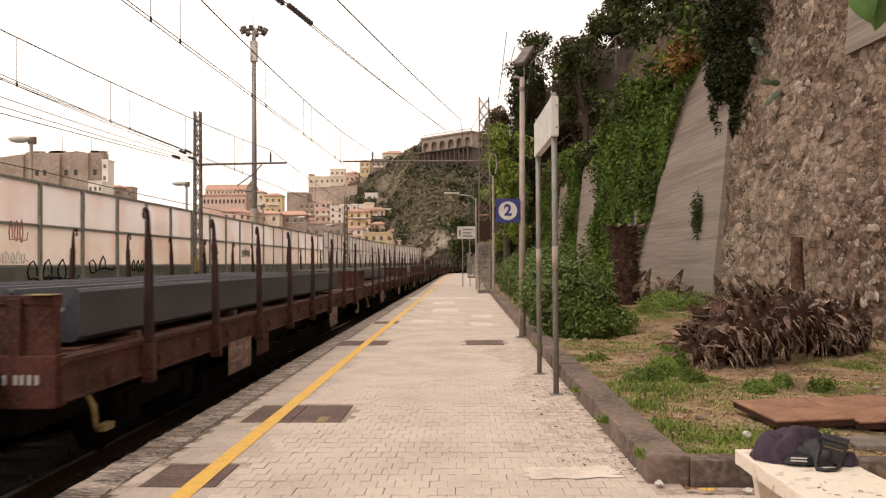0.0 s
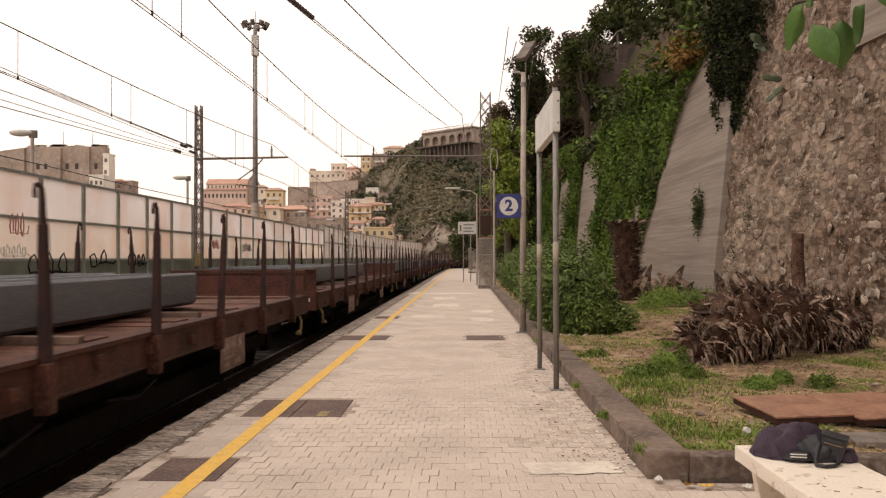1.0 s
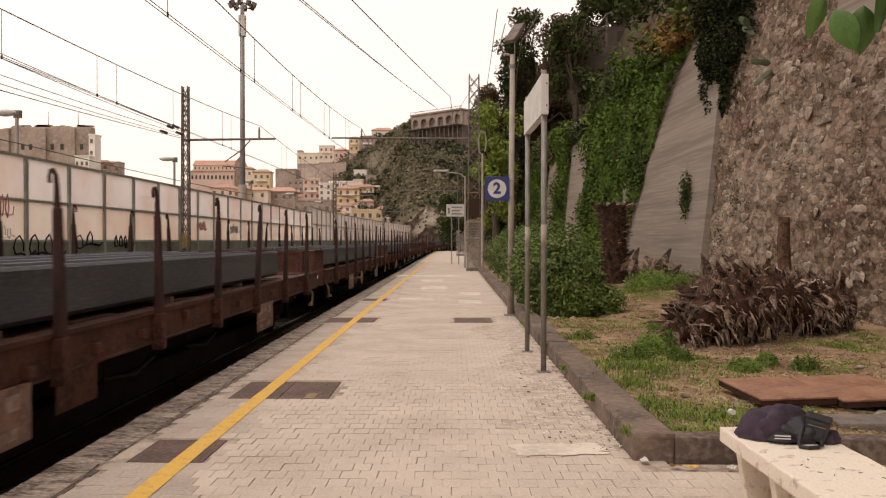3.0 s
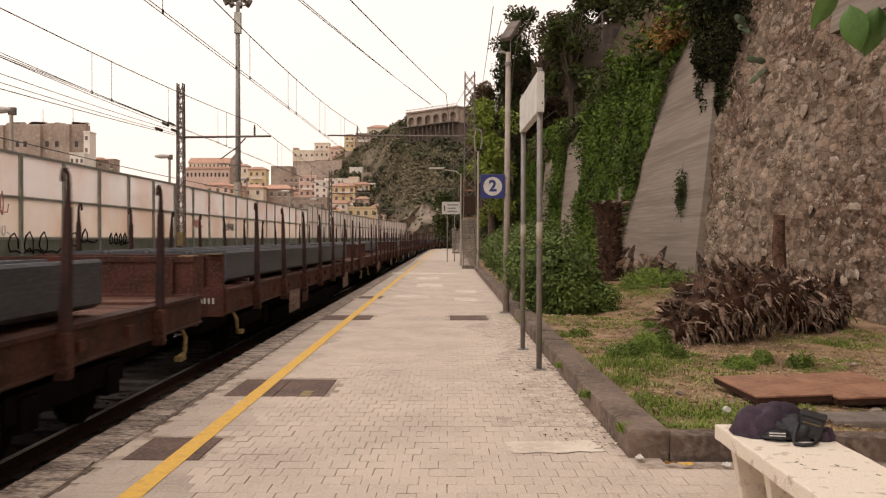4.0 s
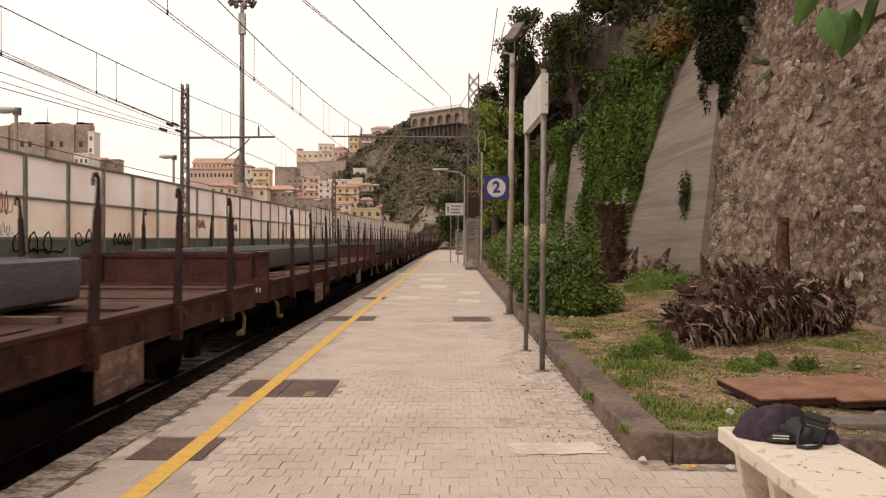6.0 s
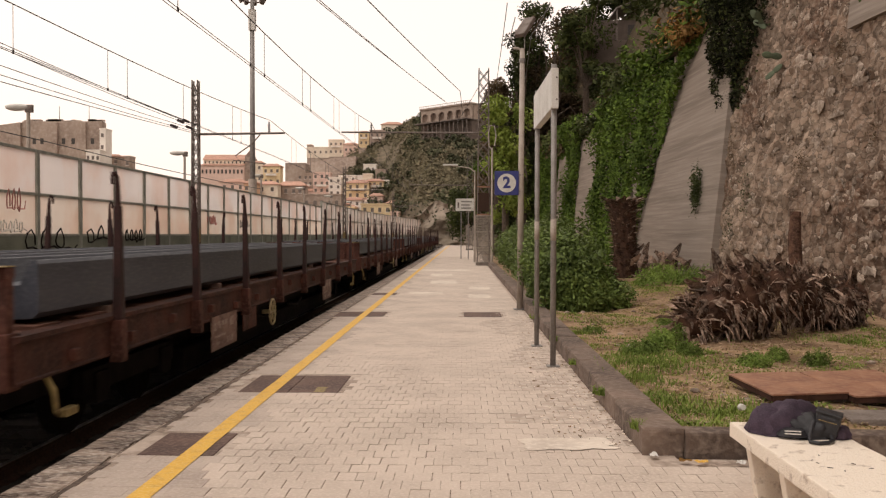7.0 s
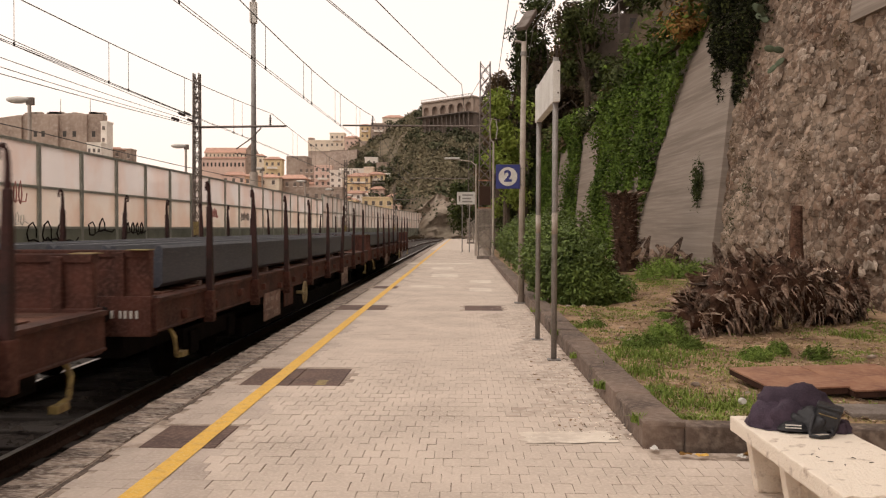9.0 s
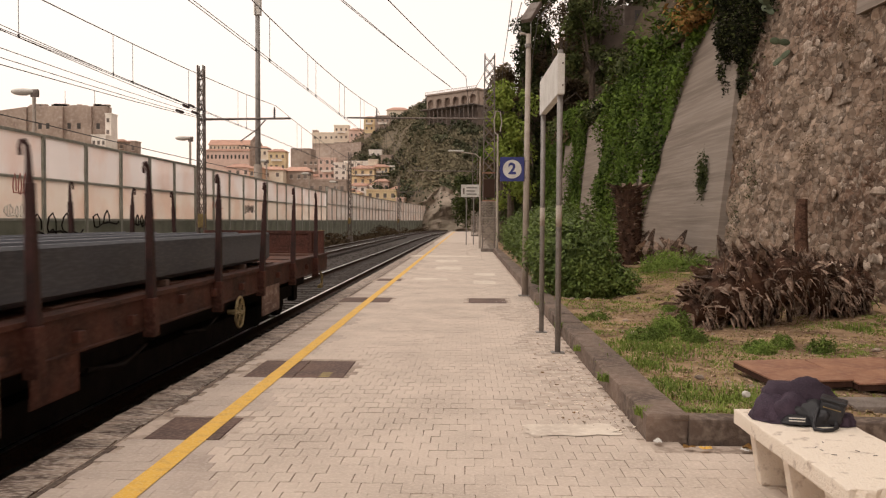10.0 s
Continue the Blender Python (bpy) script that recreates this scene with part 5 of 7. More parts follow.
def greens():
    scrub()
    ivy()
    prickly_pear()
    bush("oleander_bush", "rounded dark green evergreen bush beside the kerb", [(2.1, 18.0, 0.85, 0.85, 0.85), (2.65, 18.2, 0.55, 0.68, 0.6), (1.9, 18.9, 1.05, 0.7, 0.7), (2.4, 17.6, 0.45, 0.6, 0.5), (3.05, 17.9, 0.35, 0.5, 0.4)], 26000, 0.046, 41)
    bush("hedge", "tall green hedge growing along the kerb", [(2.5, y, 1.0 + 0.12 * math.sin(y), 0.95, 1.05) for y in (21, 22.5, 24, 25.6, 27.3, 29, 31, 33, 35.5, 38, 41, 44)], 40000, 0.052, 42)
    rnd = random.Random(50)
    data = []
    for i in range(24):
        y = rnd.uniform(30, 120)
        u = rnd.uniform(0.05, 0.26)
        x, yy, z = SLOPE(u, (y + 14) / 300)
        data.append((x, y, z, rnd.uniform(4.5, 8.5), rnd.uniform(1.8, 3.2)))
    for x, y, z, h, r in data:
        if 7.0 < x < 14 and 36 < y < 62:
            continue
        k = rnd.random()
        tree(x, y, z - 0.4, h, r, LEAF if k < 0.6 else IVY if k < 0.8 else DRYSCRUB if k < 0.93 else AUTUMN, rnd.randrange(999), "dark-leaved tree on the steep hillside", 3600, 0.11 + 0.0009 * y)
    for d, y, h, r, sd in ((2.0, 86, 9.0, 2.8, 7), (9.5, 70, 7.0, 3.0, 9), (12.5, 62, 6.5, 2.8, 8), (0.9, 60, 10.5, 2.5, 11), (1.6, 67, 11.0, 2.7, 12), (0.8, 74, 10.5, 2.6, 13), (2.2, 56, 9.5, 2.3, 14)):
        x, yy, z = SLOPE((d / 70) ** (1 / 1.5), (y + 14) / 300)
        tree(x, y, z - 0.4, h, r, {11: DRYSCRUB, 13: IVY}.get(sd, LEAF), sd, {11: "brown-leaved tree", 13: "green-leaved tree"}.get(sd, "dark-leaved tree") + " standing on the hillside's edge", 4200, 0.15)
    tree(0.9, 122, -0.3, 8.5, 3.6, LEAF, 71, "spreading dark tree at the platform's end", 4200, 0.26, 20, "trees at the platform's end")
    tree(3.2, 96, 1.0, 9.5, 3.0, IVY, 72, "bright green creeper-covered tree beside the mast", 4200, 0.22, 20, "trees at the platform's end")
    tree(2.6, 80, 0.5, 6.0, 2.2, LEAF, 73, "dark bushy tree behind the hedge", 3200, 0.18, 16, "trees at the platform's end")
    tree(2.45, 50, 0.2, 8.9, 1.6, BRIGHT, 74, "tall bright green creeper-covered tree behind the hedge", 6500, 0.12, 26, "trees at the platform's end")
    tree(2.5, 62, 0.2, 12.6, 1.7, DRYSCRUB, 77, "half-bare brown tree above the hedge", 5600, 0.12, 34, "trees at the platform's end")
    tree(4.0, 59, 0.2, 15.0, 1.7, LEAF, 79, "slender dark tree below the hillside", 5000, 0.13, 30, "trees at the platform's end")
    tree(4.8, 61, 0.2, 17.5, 1.9, LEAF, 78, "tall dark tree below the hillside", 5200, 0.14, 24, "trees at the platform's end")
    tree(3.8, 60, 0.2, 6.5, 2.0, LEAF, 75, "dark bushy tree below the hillside", 3000, 0.15, 14, "trees at the platform's end")


greens()


def blades(name, label, spots, ma, h, seed, kind="stuff", category="grass"):
    """Bent tapering blades of grass."""
    rnd = random.Random(seed)
    vs, fs = [], []
    for x, y in spots:
        z = bank(x, y) - 0.01
        a, b = rnd.uniform(0, math.tau), rnd.uniform(0.25, 1.1)
        hh, w = h * rnd.uniform(0.4, 1.25), rnd.uniform(0.003, 0.006) * (1 + y * 0.03)
        dx, dy = math.cos(a), math.sin(a)
        k = len(vs)
        vs += [(x - dy * w, y + dx * w, z), (x + dy * w, y - dx * w, z), (x + dx * b * hh * 0.35 + dy * w * 0.7, y + dy * b * hh * 0.35 - dx * w * 0.7, z + hh * 0.6), (x + dx * b * hh * 0.35 - dy * w * 0.7, y + dy * b * hh * 0.35 + dx * w * 0.7, z + hh * 0.6), (x + dx * b * hh, y + dy * b * hh, z + hh * (1 - b * 0.4))]
        fs += [(k, k + 1, k + 2, k + 3), (k + 3, k + 2, k + 4)]
    me = bpy.data.meshes.new(name)
    me.from_pydata(vs, [], fs)
    me.materials.append(ma)
    return tagged(new(name, me), label, category, kind=kind)


def grasses():
    rnd = random.Random(61)
    green, dry, tuft, mat_ = [], [], [], []
    while len(mat_) < 42000:
        x, y = rnd.uniform(1.65, 6.7), 6.75 + 22 * rnd.random() ** 1.3
        if n3(x, y, 2, 0.55) + 0.5 * n3(x, y, 6, 2.1) + 0.3 * n3(x, y, 7, 6.0) > (0.22 if x > 3.0 and y < 13.5 else -0.12):
            mat_.append((x, y))
    while len(green) < 5200:
        x, y = rnd.uniform(1.65, 6.6), 6.8 + 19 * rnd.random() ** 1.4
        if n3(x, y, 1, 0.75) + 0.6 * n3(x, y, 6, 2.4) + 0.35 * n3(x, y, 8, 7.0) > 0.10 + (0.14 if x > 3.2 and y < 13 else 0):
            green.append((x, y))
    while len(dry) < 12000:
        x, y = rnd.uniform(1.7, 6.6), 6.7 + 20 * rnd.random() ** 1.4
        if n3(x, y, 3, 0.6) + 0.4 * n3(x, y, 4, 3.0) > -0.12:
            dry.append((x, y))
    for cx, cy, r, n in ((1.75, 13.5, 0.22, 240), (1.9, 8.0, 0.3, 500), (2.3, 7.6, 0.35, 600), (1.95, 9.3, 0.3, 500), (2.2, 10.3, 0.45, 1300), (6.3, 17.0, 0.5, 600), (6.6, 15.4, 0.4, 500), (5.6, 12.5, 0.2, 200), (1.33, 8.35, 0.07, 120), (1.36, 6.75, 0.05, 60), (1.32, 10.4, 0.05, 60), (1.31, 12.4, 0.06, 60), (1.30, 15.5, 0.06, 70)):
        tuft += [(cx + rnd.gauss(0, r * 0.6), cy + rnd.gauss(0, r * 0.7)) for _ in range(n)]
    green = [(x + rnd.gauss(0, 0.035), y + rnd.gauss(0, 0.04)) for x, y in green for _ in range(6)]
    vs, fs = [], []
    for _ in range(6500):
        x, y = rnd.uniform(1.8, 6.5), 6.9 + 12 * rnd.random() ** 1.4
        a, l, w = rnd.uniform(0, math.tau), rnd.uniform(0.012, 0.07), rnd.uniform(0.003, 0.009)
        c, d, z, k = math.cos(a), math.sin(a), bank(x, y) + 0.006, len(vs)
        vs += [(x - c * l - d * w, y - d * l + c * w, z), (x - c * l + d * w, y - d * l - c * w, z), (x + c * l + d * w, y + d * l - c * w, z + rnd.uniform(0, 0.02)), (x + c * l - d * w, y + d * l + c * w, z + rnd.uniform(0, 0.02))]
        fs.append((k, k + 1, k + 2, k + 3))
    me = bpy.data.meshes.new("plant_litter")
    me.from_pydata(vs, [], fs)
    me.materials.append(CHAFF)
    tagged(new("plant_litter", me), "brown and straw-coloured plant litter on the soil", "plant litter", kind="stuff")
    blades("grass_mat", "matted olive-yellow short grass on the soil", mat_, MEADOW, 0.026, 4)
    blades("grass", "short green grass on the planted strip", green, GRASS, 0.05, 1)
    blades("dry_grass", "thin dry straw-coloured grass on bare soil", dry, DRYGRASS, 0.045, 2)
    blades("weed_tufts", "fresh green weed tufts growing from the soil", tuft, GRASS, 0.095, 3)
    # soft rounded clumps of weeds
    for cx, cy, r, h, n in ((2.62, 11.5, 0.22, 0.26, 1500), (2.25, 11.0, 0.25, 0.16, 1100), (2.85, 10.9, 0.16, 0.17, 700), (2.95, 11.9, 0.12, 0.30, 500), (3.42, 10.2, 0.17, 0.17, 900), (3.8, 10.55, 0.13, 0.16, 600), (4.2, 10.35, 0.15, 0.18, 700), (3.35, 14.2, 0.2, 0.16, 500), (2.05, 13.6, 0.2, 0.14, 450), (3.86, 7.42, 0.13, 0.15, 500), (4.08, 7.55, 0.14, 0.17, 500), (5.1, 22.6, 0.7, 0.55, 2600), (5.9, 22.0, 0.5, 0.4, 1400), (6.45, 16.6, 0.4, 0.3, 1000), (6.6, 15.0, 0.35, 0.3, 800)):
        spots = []
        for _ in range(n):
            a, q, e = rnd.uniform(0, math.tau), math.sqrt(rnd.random()), rnd.random() ** 0.6
            lump = 1 + 0.5 * n3(math.cos(a) * 2 + cx, math.sin(a) * 2 + cy, e, 1.5)
            x, y = cx + r * q * math.cos(a) * lump, cy + r * q * math.sin(a) * lump
            spots.append(((x, y, bank(x, y) + h * e * math.sqrt(max(0.05, 1 - q * q)) * lump), (math.cos(a) * q, math.sin(a) * q, 0.8)))
        tagged(cloud("weed_clump", spots, 0.034 if cy < 20 else 0.05, WEED, seed=int(cx * 100), slim=0.2), "soft green clump of weeds on the soil", "weeds", "weed clumps")


grasses()


# ---- palm stump, fallen trunk, plates ----
def stub_mesh(seed, long):
    """A cut frond base: a broad curved scale, keeled along its back, split and frayed at the tip."""
    rnd = random.Random(seed)
    bm = bmesh.new()
    secs = []
    tip = rnd.uniform(0.12, 0.34)
    for t, w, h in ((0, 0.62, 0.20), (0.3, 0.56, 0.17), (0.65, 0.42, 0.10), (1.0, tip, 0.04)):
        x = t * long
        z = 0.20 * t * t * long + rnd.uniform(-0.02, 0.02)
        y = rnd.uniform(-0.03, 0.03)
        secs.append([bm.verts.new((x + o * t, y + a * w * 0.42, z + b * h)) for a, b, o in ((-1, -0.2, rnd.uniform(-0.1, 0.15)), (0, -0.35, 0), (1, -0.2, rnd.uniform(-0.1, 0.15)), (0.55, 0.35, 0.05), (0, 0.6, 0.05), (-0.55, 0.35, 0.05))])
    for a, b in zip(secs, secs[1:]):
        for j in range(6):
            bm.faces.new((a[j], b[j], b[(j + 1) % 6], a[(j + 1) % 6]))
    bm.faces.new(secs[0])
    bm.faces.new(secs[-1][::-1])
    bmesh.ops.recalc_face_normals(bm, faces=bm.faces[:])
    me = bpy.data.meshes.new("frond_stub")
    bm.to_mesh(me)
    bm.free()
    me.materials.append(FROND)
    return me


def stubs(parent, path, radii, n, out, seed, scale=1.0):
    """Frond stubs set in spirals round a trunk, each pointing out and along it."""
    rnd = random.Random(seed)
    mes = [stub_mesh(seed + k, rnd.uniform(0.8, 1.2)) for k in range(5)]
    pts = [Vector(p) for p in path]
    for i in range(n):
        w = (i + 0.5) / n * (len(pts) - 1)
        k = min(int(w), len(pts) - 2)
        f = w - k
        p, d = pts[k].lerp(pts[k + 1], f), (pts[k + 1] - pts[k]).normalized()
        r = radii[k] * (1 - f) + radii[k + 1] * f
        u = d.cross(Vector((0, 0.3, 1)) if abs(d.z) < 0.9 else Vector((1, 0, 0))).normalized()
        v = d.cross(u)
        a = i * 2.39996 + rnd.gauss(0, 0.15)
        nrm = u * math.cos(a) + v * math.sin(a)
        if r < 0.35 and nrm.z < 0.25 and abs(d.z) < 0.8:
            continue
        sag = Vector((0, 0, -0.75 if abs(d.z) < 0.8 and nrm.z < 0.45 else 0.0))
        aim = (nrm * out + d * rnd.uniform(0.5, 1.1) + sag + Vector((rnd.gauss(0, 0.16), rnd.gauss(0, 0.16), rnd.gauss(0, 0.16)))).normalized()
        side = aim.cross(nrm).normalized()
        up = side.cross(aim)
        m = Matrix((aim, side, up)).transposed().to_4x4()
        s = scale * rnd.uniform(0.7, 1.3) * max(0.35, min(1.0, r / 0.36))
        share("frond_stub", mes[i % 5], parent, Matrix.Translation(p + nrm * r * 0.88) @ m @ Matrix.Scale(s, 4))


def fibres(parent, path, radii, n):
    """Thin torn fibres and slips hanging off the trunk."""
    rnd = random.Random(23)
    vs, fs = [], []
    for i in range(n):
        w = rnd.random() * (len(path) - 1)
        k = min(int(w), len(path) - 2)
        p = Vector(path[k]).lerp(Vector(path[k + 1]), w - k)
        a = rnd.uniform(0, math.tau)
        nrm = Vector((0.45 * math.cos(a), -0.9 * math.cos(a), math.sin(a))).normalized()
        p = p + nrm * radii[k] * 0.95
        d = (nrm + Vector((rnd.gauss(-0.3, 0.4), rnd.gauss(0, 0.4), rnd.gauss(-0.1, 0.5)))).normalized() * rnd.uniform(0.08, 0.34)
        s = d.cross(Vector((rnd.gauss(0, 1), rnd.gauss(0, 1), rnd.gauss(0, 1)))).normalized() * rnd.uniform(0.006, 0.022)
        j = len(vs)
        vs += [p - s, p + s, p + d * 0.6 + s * 0.7 + Vector((0, 0, -0.02)), p + d * 0.6 - s * 0.7, p + d + Vector((0, 0, -0.06))]
        fs += [(j, j + 1, j + 2, j + 3), (j + 3, j + 2, j + 4)]
    me = bpy.data.meshes.new("torn_fibres")
    me.from_pydata(vs, [], fs)
    me.materials.append(FROND)
    tagged(new("torn_fibre", me), kind="stuff").parent = parent


def palm_things():
    top = empty("palm_stump", "cut-off palm stump with ringed frond scars", "palm stump", "", pose(4.84, 26.0, bank(4.84, 26) + 0.02))
    path = [(0, 0, 0), (0.02, 0, 0.6), (-0.02, 0, 1.2), (-0.06, 0, 1.8), (-0.08, 0, 2.3)]
    rad = [0.42, 0.33, 0.34, 0.38, 0.42]
    part("trunk", chain(bmesh.new(), path, rad, 16), PALMBARK, top)
    stubs(top, path, [r for r in rad], 262, 1.5, 3, 0.19)
    stubs(top, [(-0.07, 0, 2.1), (-0.08, 0, 2.3)], [0.34, 0.40], 34, 1.4, 5, 0.30)
    top = empty("fallen_palm_trunk", "fallen palm trunk bristling with cut brown frond stubs", "palm trunk", "", pose(0, 0, 0))
    path = [(6.25, 14.35, 0.56), (5.95, 14.12, 0.58), (5.55, 13.85, 0.56), (5.18, 13.6, 0.87), (4.8, 13.3, 0.80), (4.3, 13.0, 0.76), (3.8, 12.72, 0.68), (3.4, 12.48, 0.46), (3.15, 12.35, 0.36)]
    rad = [0.42, 0.45, 0.37, 0.23, 0.40, 0.47, 0.42, 0.26, 0.14]
    part("trunk", chain(bmesh.new(), path, rad, 18), PALMBARK, top)
    stubs(top, path, rad, 298, 0.42, 17, 0.30)
    fibres(top, path, rad, 1700)
    part("root_tuft", chain(bmesh.new(), [(3.1, 12.1, 0.36), (3.05, 11.98, 0.18), (3.02, 11.95, 0.10)], [0.05, 0.09, 0.11], 9), FROND, top, "pale torn fibre at the trunk's foot")
    part("cut_face", chain(bmesh.new(), [(5.85, 13.95, 0.88), (5.88, 13.9, 0.95), (5.9, 13.88, 0.98)], [0.16, 0.14, 0.06], 10), BENCH, top, "pale cut face")
    rnd = random.Random(88)
    heap = empty("dead_frond_heap", "heap of dead brown palm fronds at the wall's foot", "dead fronds", "", pose(5.75, 25.0, 0.3))
    mes = [stub_mesh(90 + k, 1.0) for k in range(3)]
    for i in range(90):
        share("dead_frond", mes[i % 3], heap, Matrix.Translation((rnd.gauss(0, 0.38), rnd.gauss(0, 0.5), abs(rnd.gauss(0.25, 0.22)))) @ Euler((rnd.uniform(0, 6), rnd.uniform(-1.2, 0.3), rnd.uniform(0, 6))).to_matrix().to_4x4() @ Matrix.Scale(rnd.uniform(0.25, 0.6), 4))
    post = empty("charred_post", "dark weathered timber post against the stone wall", "post", "", pose(6.3, 16.6, 0.1))
    part("shaft", chain(bmesh.new(), [(0, 0, 0), (0.03, 0, 0.8), (0.0, 0.02, 1.5), (0.02, 0.02, 2.0)], [0.14, 0.13, 0.125, 0.10], 10), PALMBARK, post)


def plates():
    for i, (x, y, w, d, rz, tilt) in enumerate(((3.06, 8.28, 0.70, 1.05, 4, 1.0), (3.80, 8.25, 0.76, 1.1, 3, 2.2))):
        top = empty("rusty_plate", "rusty steel cover plate lying raised on the soil", "steel plate", "rusty cover plates", pose(x, y, 0.25 + 0.012 * i, tilt, -1.5, rz))
        part("sheet", boxes((-w / 2, w / 2, -d / 2, d / 2, -0.008, 0.008), bevel=0.003), RUST, top)
        # rims on the two visible edges, darkened as the shade under the plate
        part("rim", boxes((-w / 2 + 0.01, w / 2 - 0.01, -d / 2 + 0.005, -d / 2 + 0.03, -0.06, -0.0085)), SHADERUST, top, "turned-down rim coloured dark like the shaded gap below")
        part("rim", boxes((-w / 2 + 0.005, -w / 2 + 0.03, -d / 2 + 0.031, d / 2 - 0.01, -0.06, -0.0085)), SHADERUST, top, "turned-down rim coloured dark like the shaded gap below")
    top = tagged(part("pit_surround", boxes((2.84, 4.26, 7.86, 8.7, -0.1, 0.175), bevel=0.03), KERB), "low concrete surround under the steel plates", "surround", kind="structure")
    slab = boxes((3.1, 3.75, 6.95, 7.35, 0.1, 0.19), bevel=0.02)
    tagged(part("stone_slab", slab, PLINTH), "flat grey stone slab lying on the soil", "slab")
    rnd = random.Random(77)
    mes = []
    for k in range(3):
        bm = bmesh.new()
        bmesh.ops.create_icosphere(bm, subdivisions=2, radius=1)
        for v in bm.verts:
            v.co *= 1 + 0.25 * n3(v.co.x + k, v.co.y, v.co.z, 1.3)
            v.co.z *= 0.6
        mes.append(part("loose_stone", bm, RUBBLE, m=Matrix.Translation((2.3 + 0.2 * k, 8.6 - 0.3 * k, bank(2.3, 8.6) + 0.01)) @ Matrix.Scale(0.05, 4)).data)
        tagged(scene.collection.objects[-1], "small pale loose stone on the soil", "stone", "loose stones")
    for i in range(26):
        x, y = rnd.uniform(1.9, 5.6), rnd.uniform(7.2, 17)
        o = new("loose_stone", mes[i % 3])
        o.matrix_basis = Matrix.Translation((x, y, bank(x, y) + 0.01)) @ Matrix.Rotation(rnd.uniform(0, 6), 4, "Z") @ Matrix.Scale(rnd.uniform(0.02, 0.06), 4)
        tagged(o, "small pale loose stone on the soil", "stone", "loose stones")


palm_things()
plates()


# ---- bench, bag and litter ----
def bench():
    top = empty("bench", "chipped cream-painted concrete bench with slab legs", "bench", "", pose(2.01, 4.78, 0))
    bm = boxes((-0.29, 0.29, -0.85, 0.83, 0.355, 0.45), bevel=0.012)
    bmesh.ops.subdivide_edges(bm, edges=[e for e in bm.edges if e.calc_length() > 0.4], cuts=14, use_grid_fill=True)
    for v in bm.verts:
        if v.co.y < -0.83:
            v.co.y += 0.03 * n3(v.co.x, v.co.z, 2, 14)
        v.co.x += 0.004 * n3(v.co.y, v.co.z, 1, 9) * (1 if abs(v.co.x) > 0.27 else 0)
        v.co.z += 0.003 * n3(v.co.x, v.co.y, 4, 6)
    part("seat_slab", bm, BENCH, top)
    for y in (0.70, 0.13, -0.45):
        bm = boxes((-0.22, 0.2, y - 0.04, y + 0.05, 0.0, 0.354), bevel=0.008)
        for v in bm.verts:
            v.co.x *= 1.0 - 0.28 * (1 - v.co.z / 0.355)
        part("leg", bm, BENCH, top)
    rnd = random.Random(3)
    for i in range(8):
        o = part("twig", chain(bmesh.new(), [(0, 0, 0), (0.01, 0.003, 0.001), (0.026, 0, 0)], 0.002, 5), BARK, m=pose(rnd.uniform(1.85, 2.25), rnd.uniform(4.05, 4.75), 0.4525, 0, 0, rnd.uniform(0, 180)))
        tagged(o, "small dark twig lying on the bench", "twig", "twigs on the bench")


def blob(sx, sy, sz, amp, fq, seed, flat=0.0):
    bm = bmesh.new()
    bmesh.ops.create_icosphere(bm, subdivisions=4, radius=1)
    for v in bm.verts:
        d = v.co.copy()
        k = 1 + amp * n3(d.x + seed, d.y, d.z, fq) + amp * 0.5 * abs(n3(d.x, d.y + seed, d.z, fq * 2.3)) - amp * 0.35 * abs(n3(d.x * 0.4, d.y + seed, d.z * 3, fq * 1.4))
        k -= 0.10 * abs(n3(d.x * 1.2 + seed * 3, d.y * 3.4, d.z * 1.6, 1.5)) + 0.05 * abs(n3(d.x * 4.0, d.y * 2.0 + seed, d.z * 4.0, 1.6))
        v.co = Vector((d.x * sx, d.y * sy, d.z * sz)) * (k + 0.04)
        if v.co.z < flat:
            v.co.z = flat + (v.co.z - flat) * 0.05
    return bm


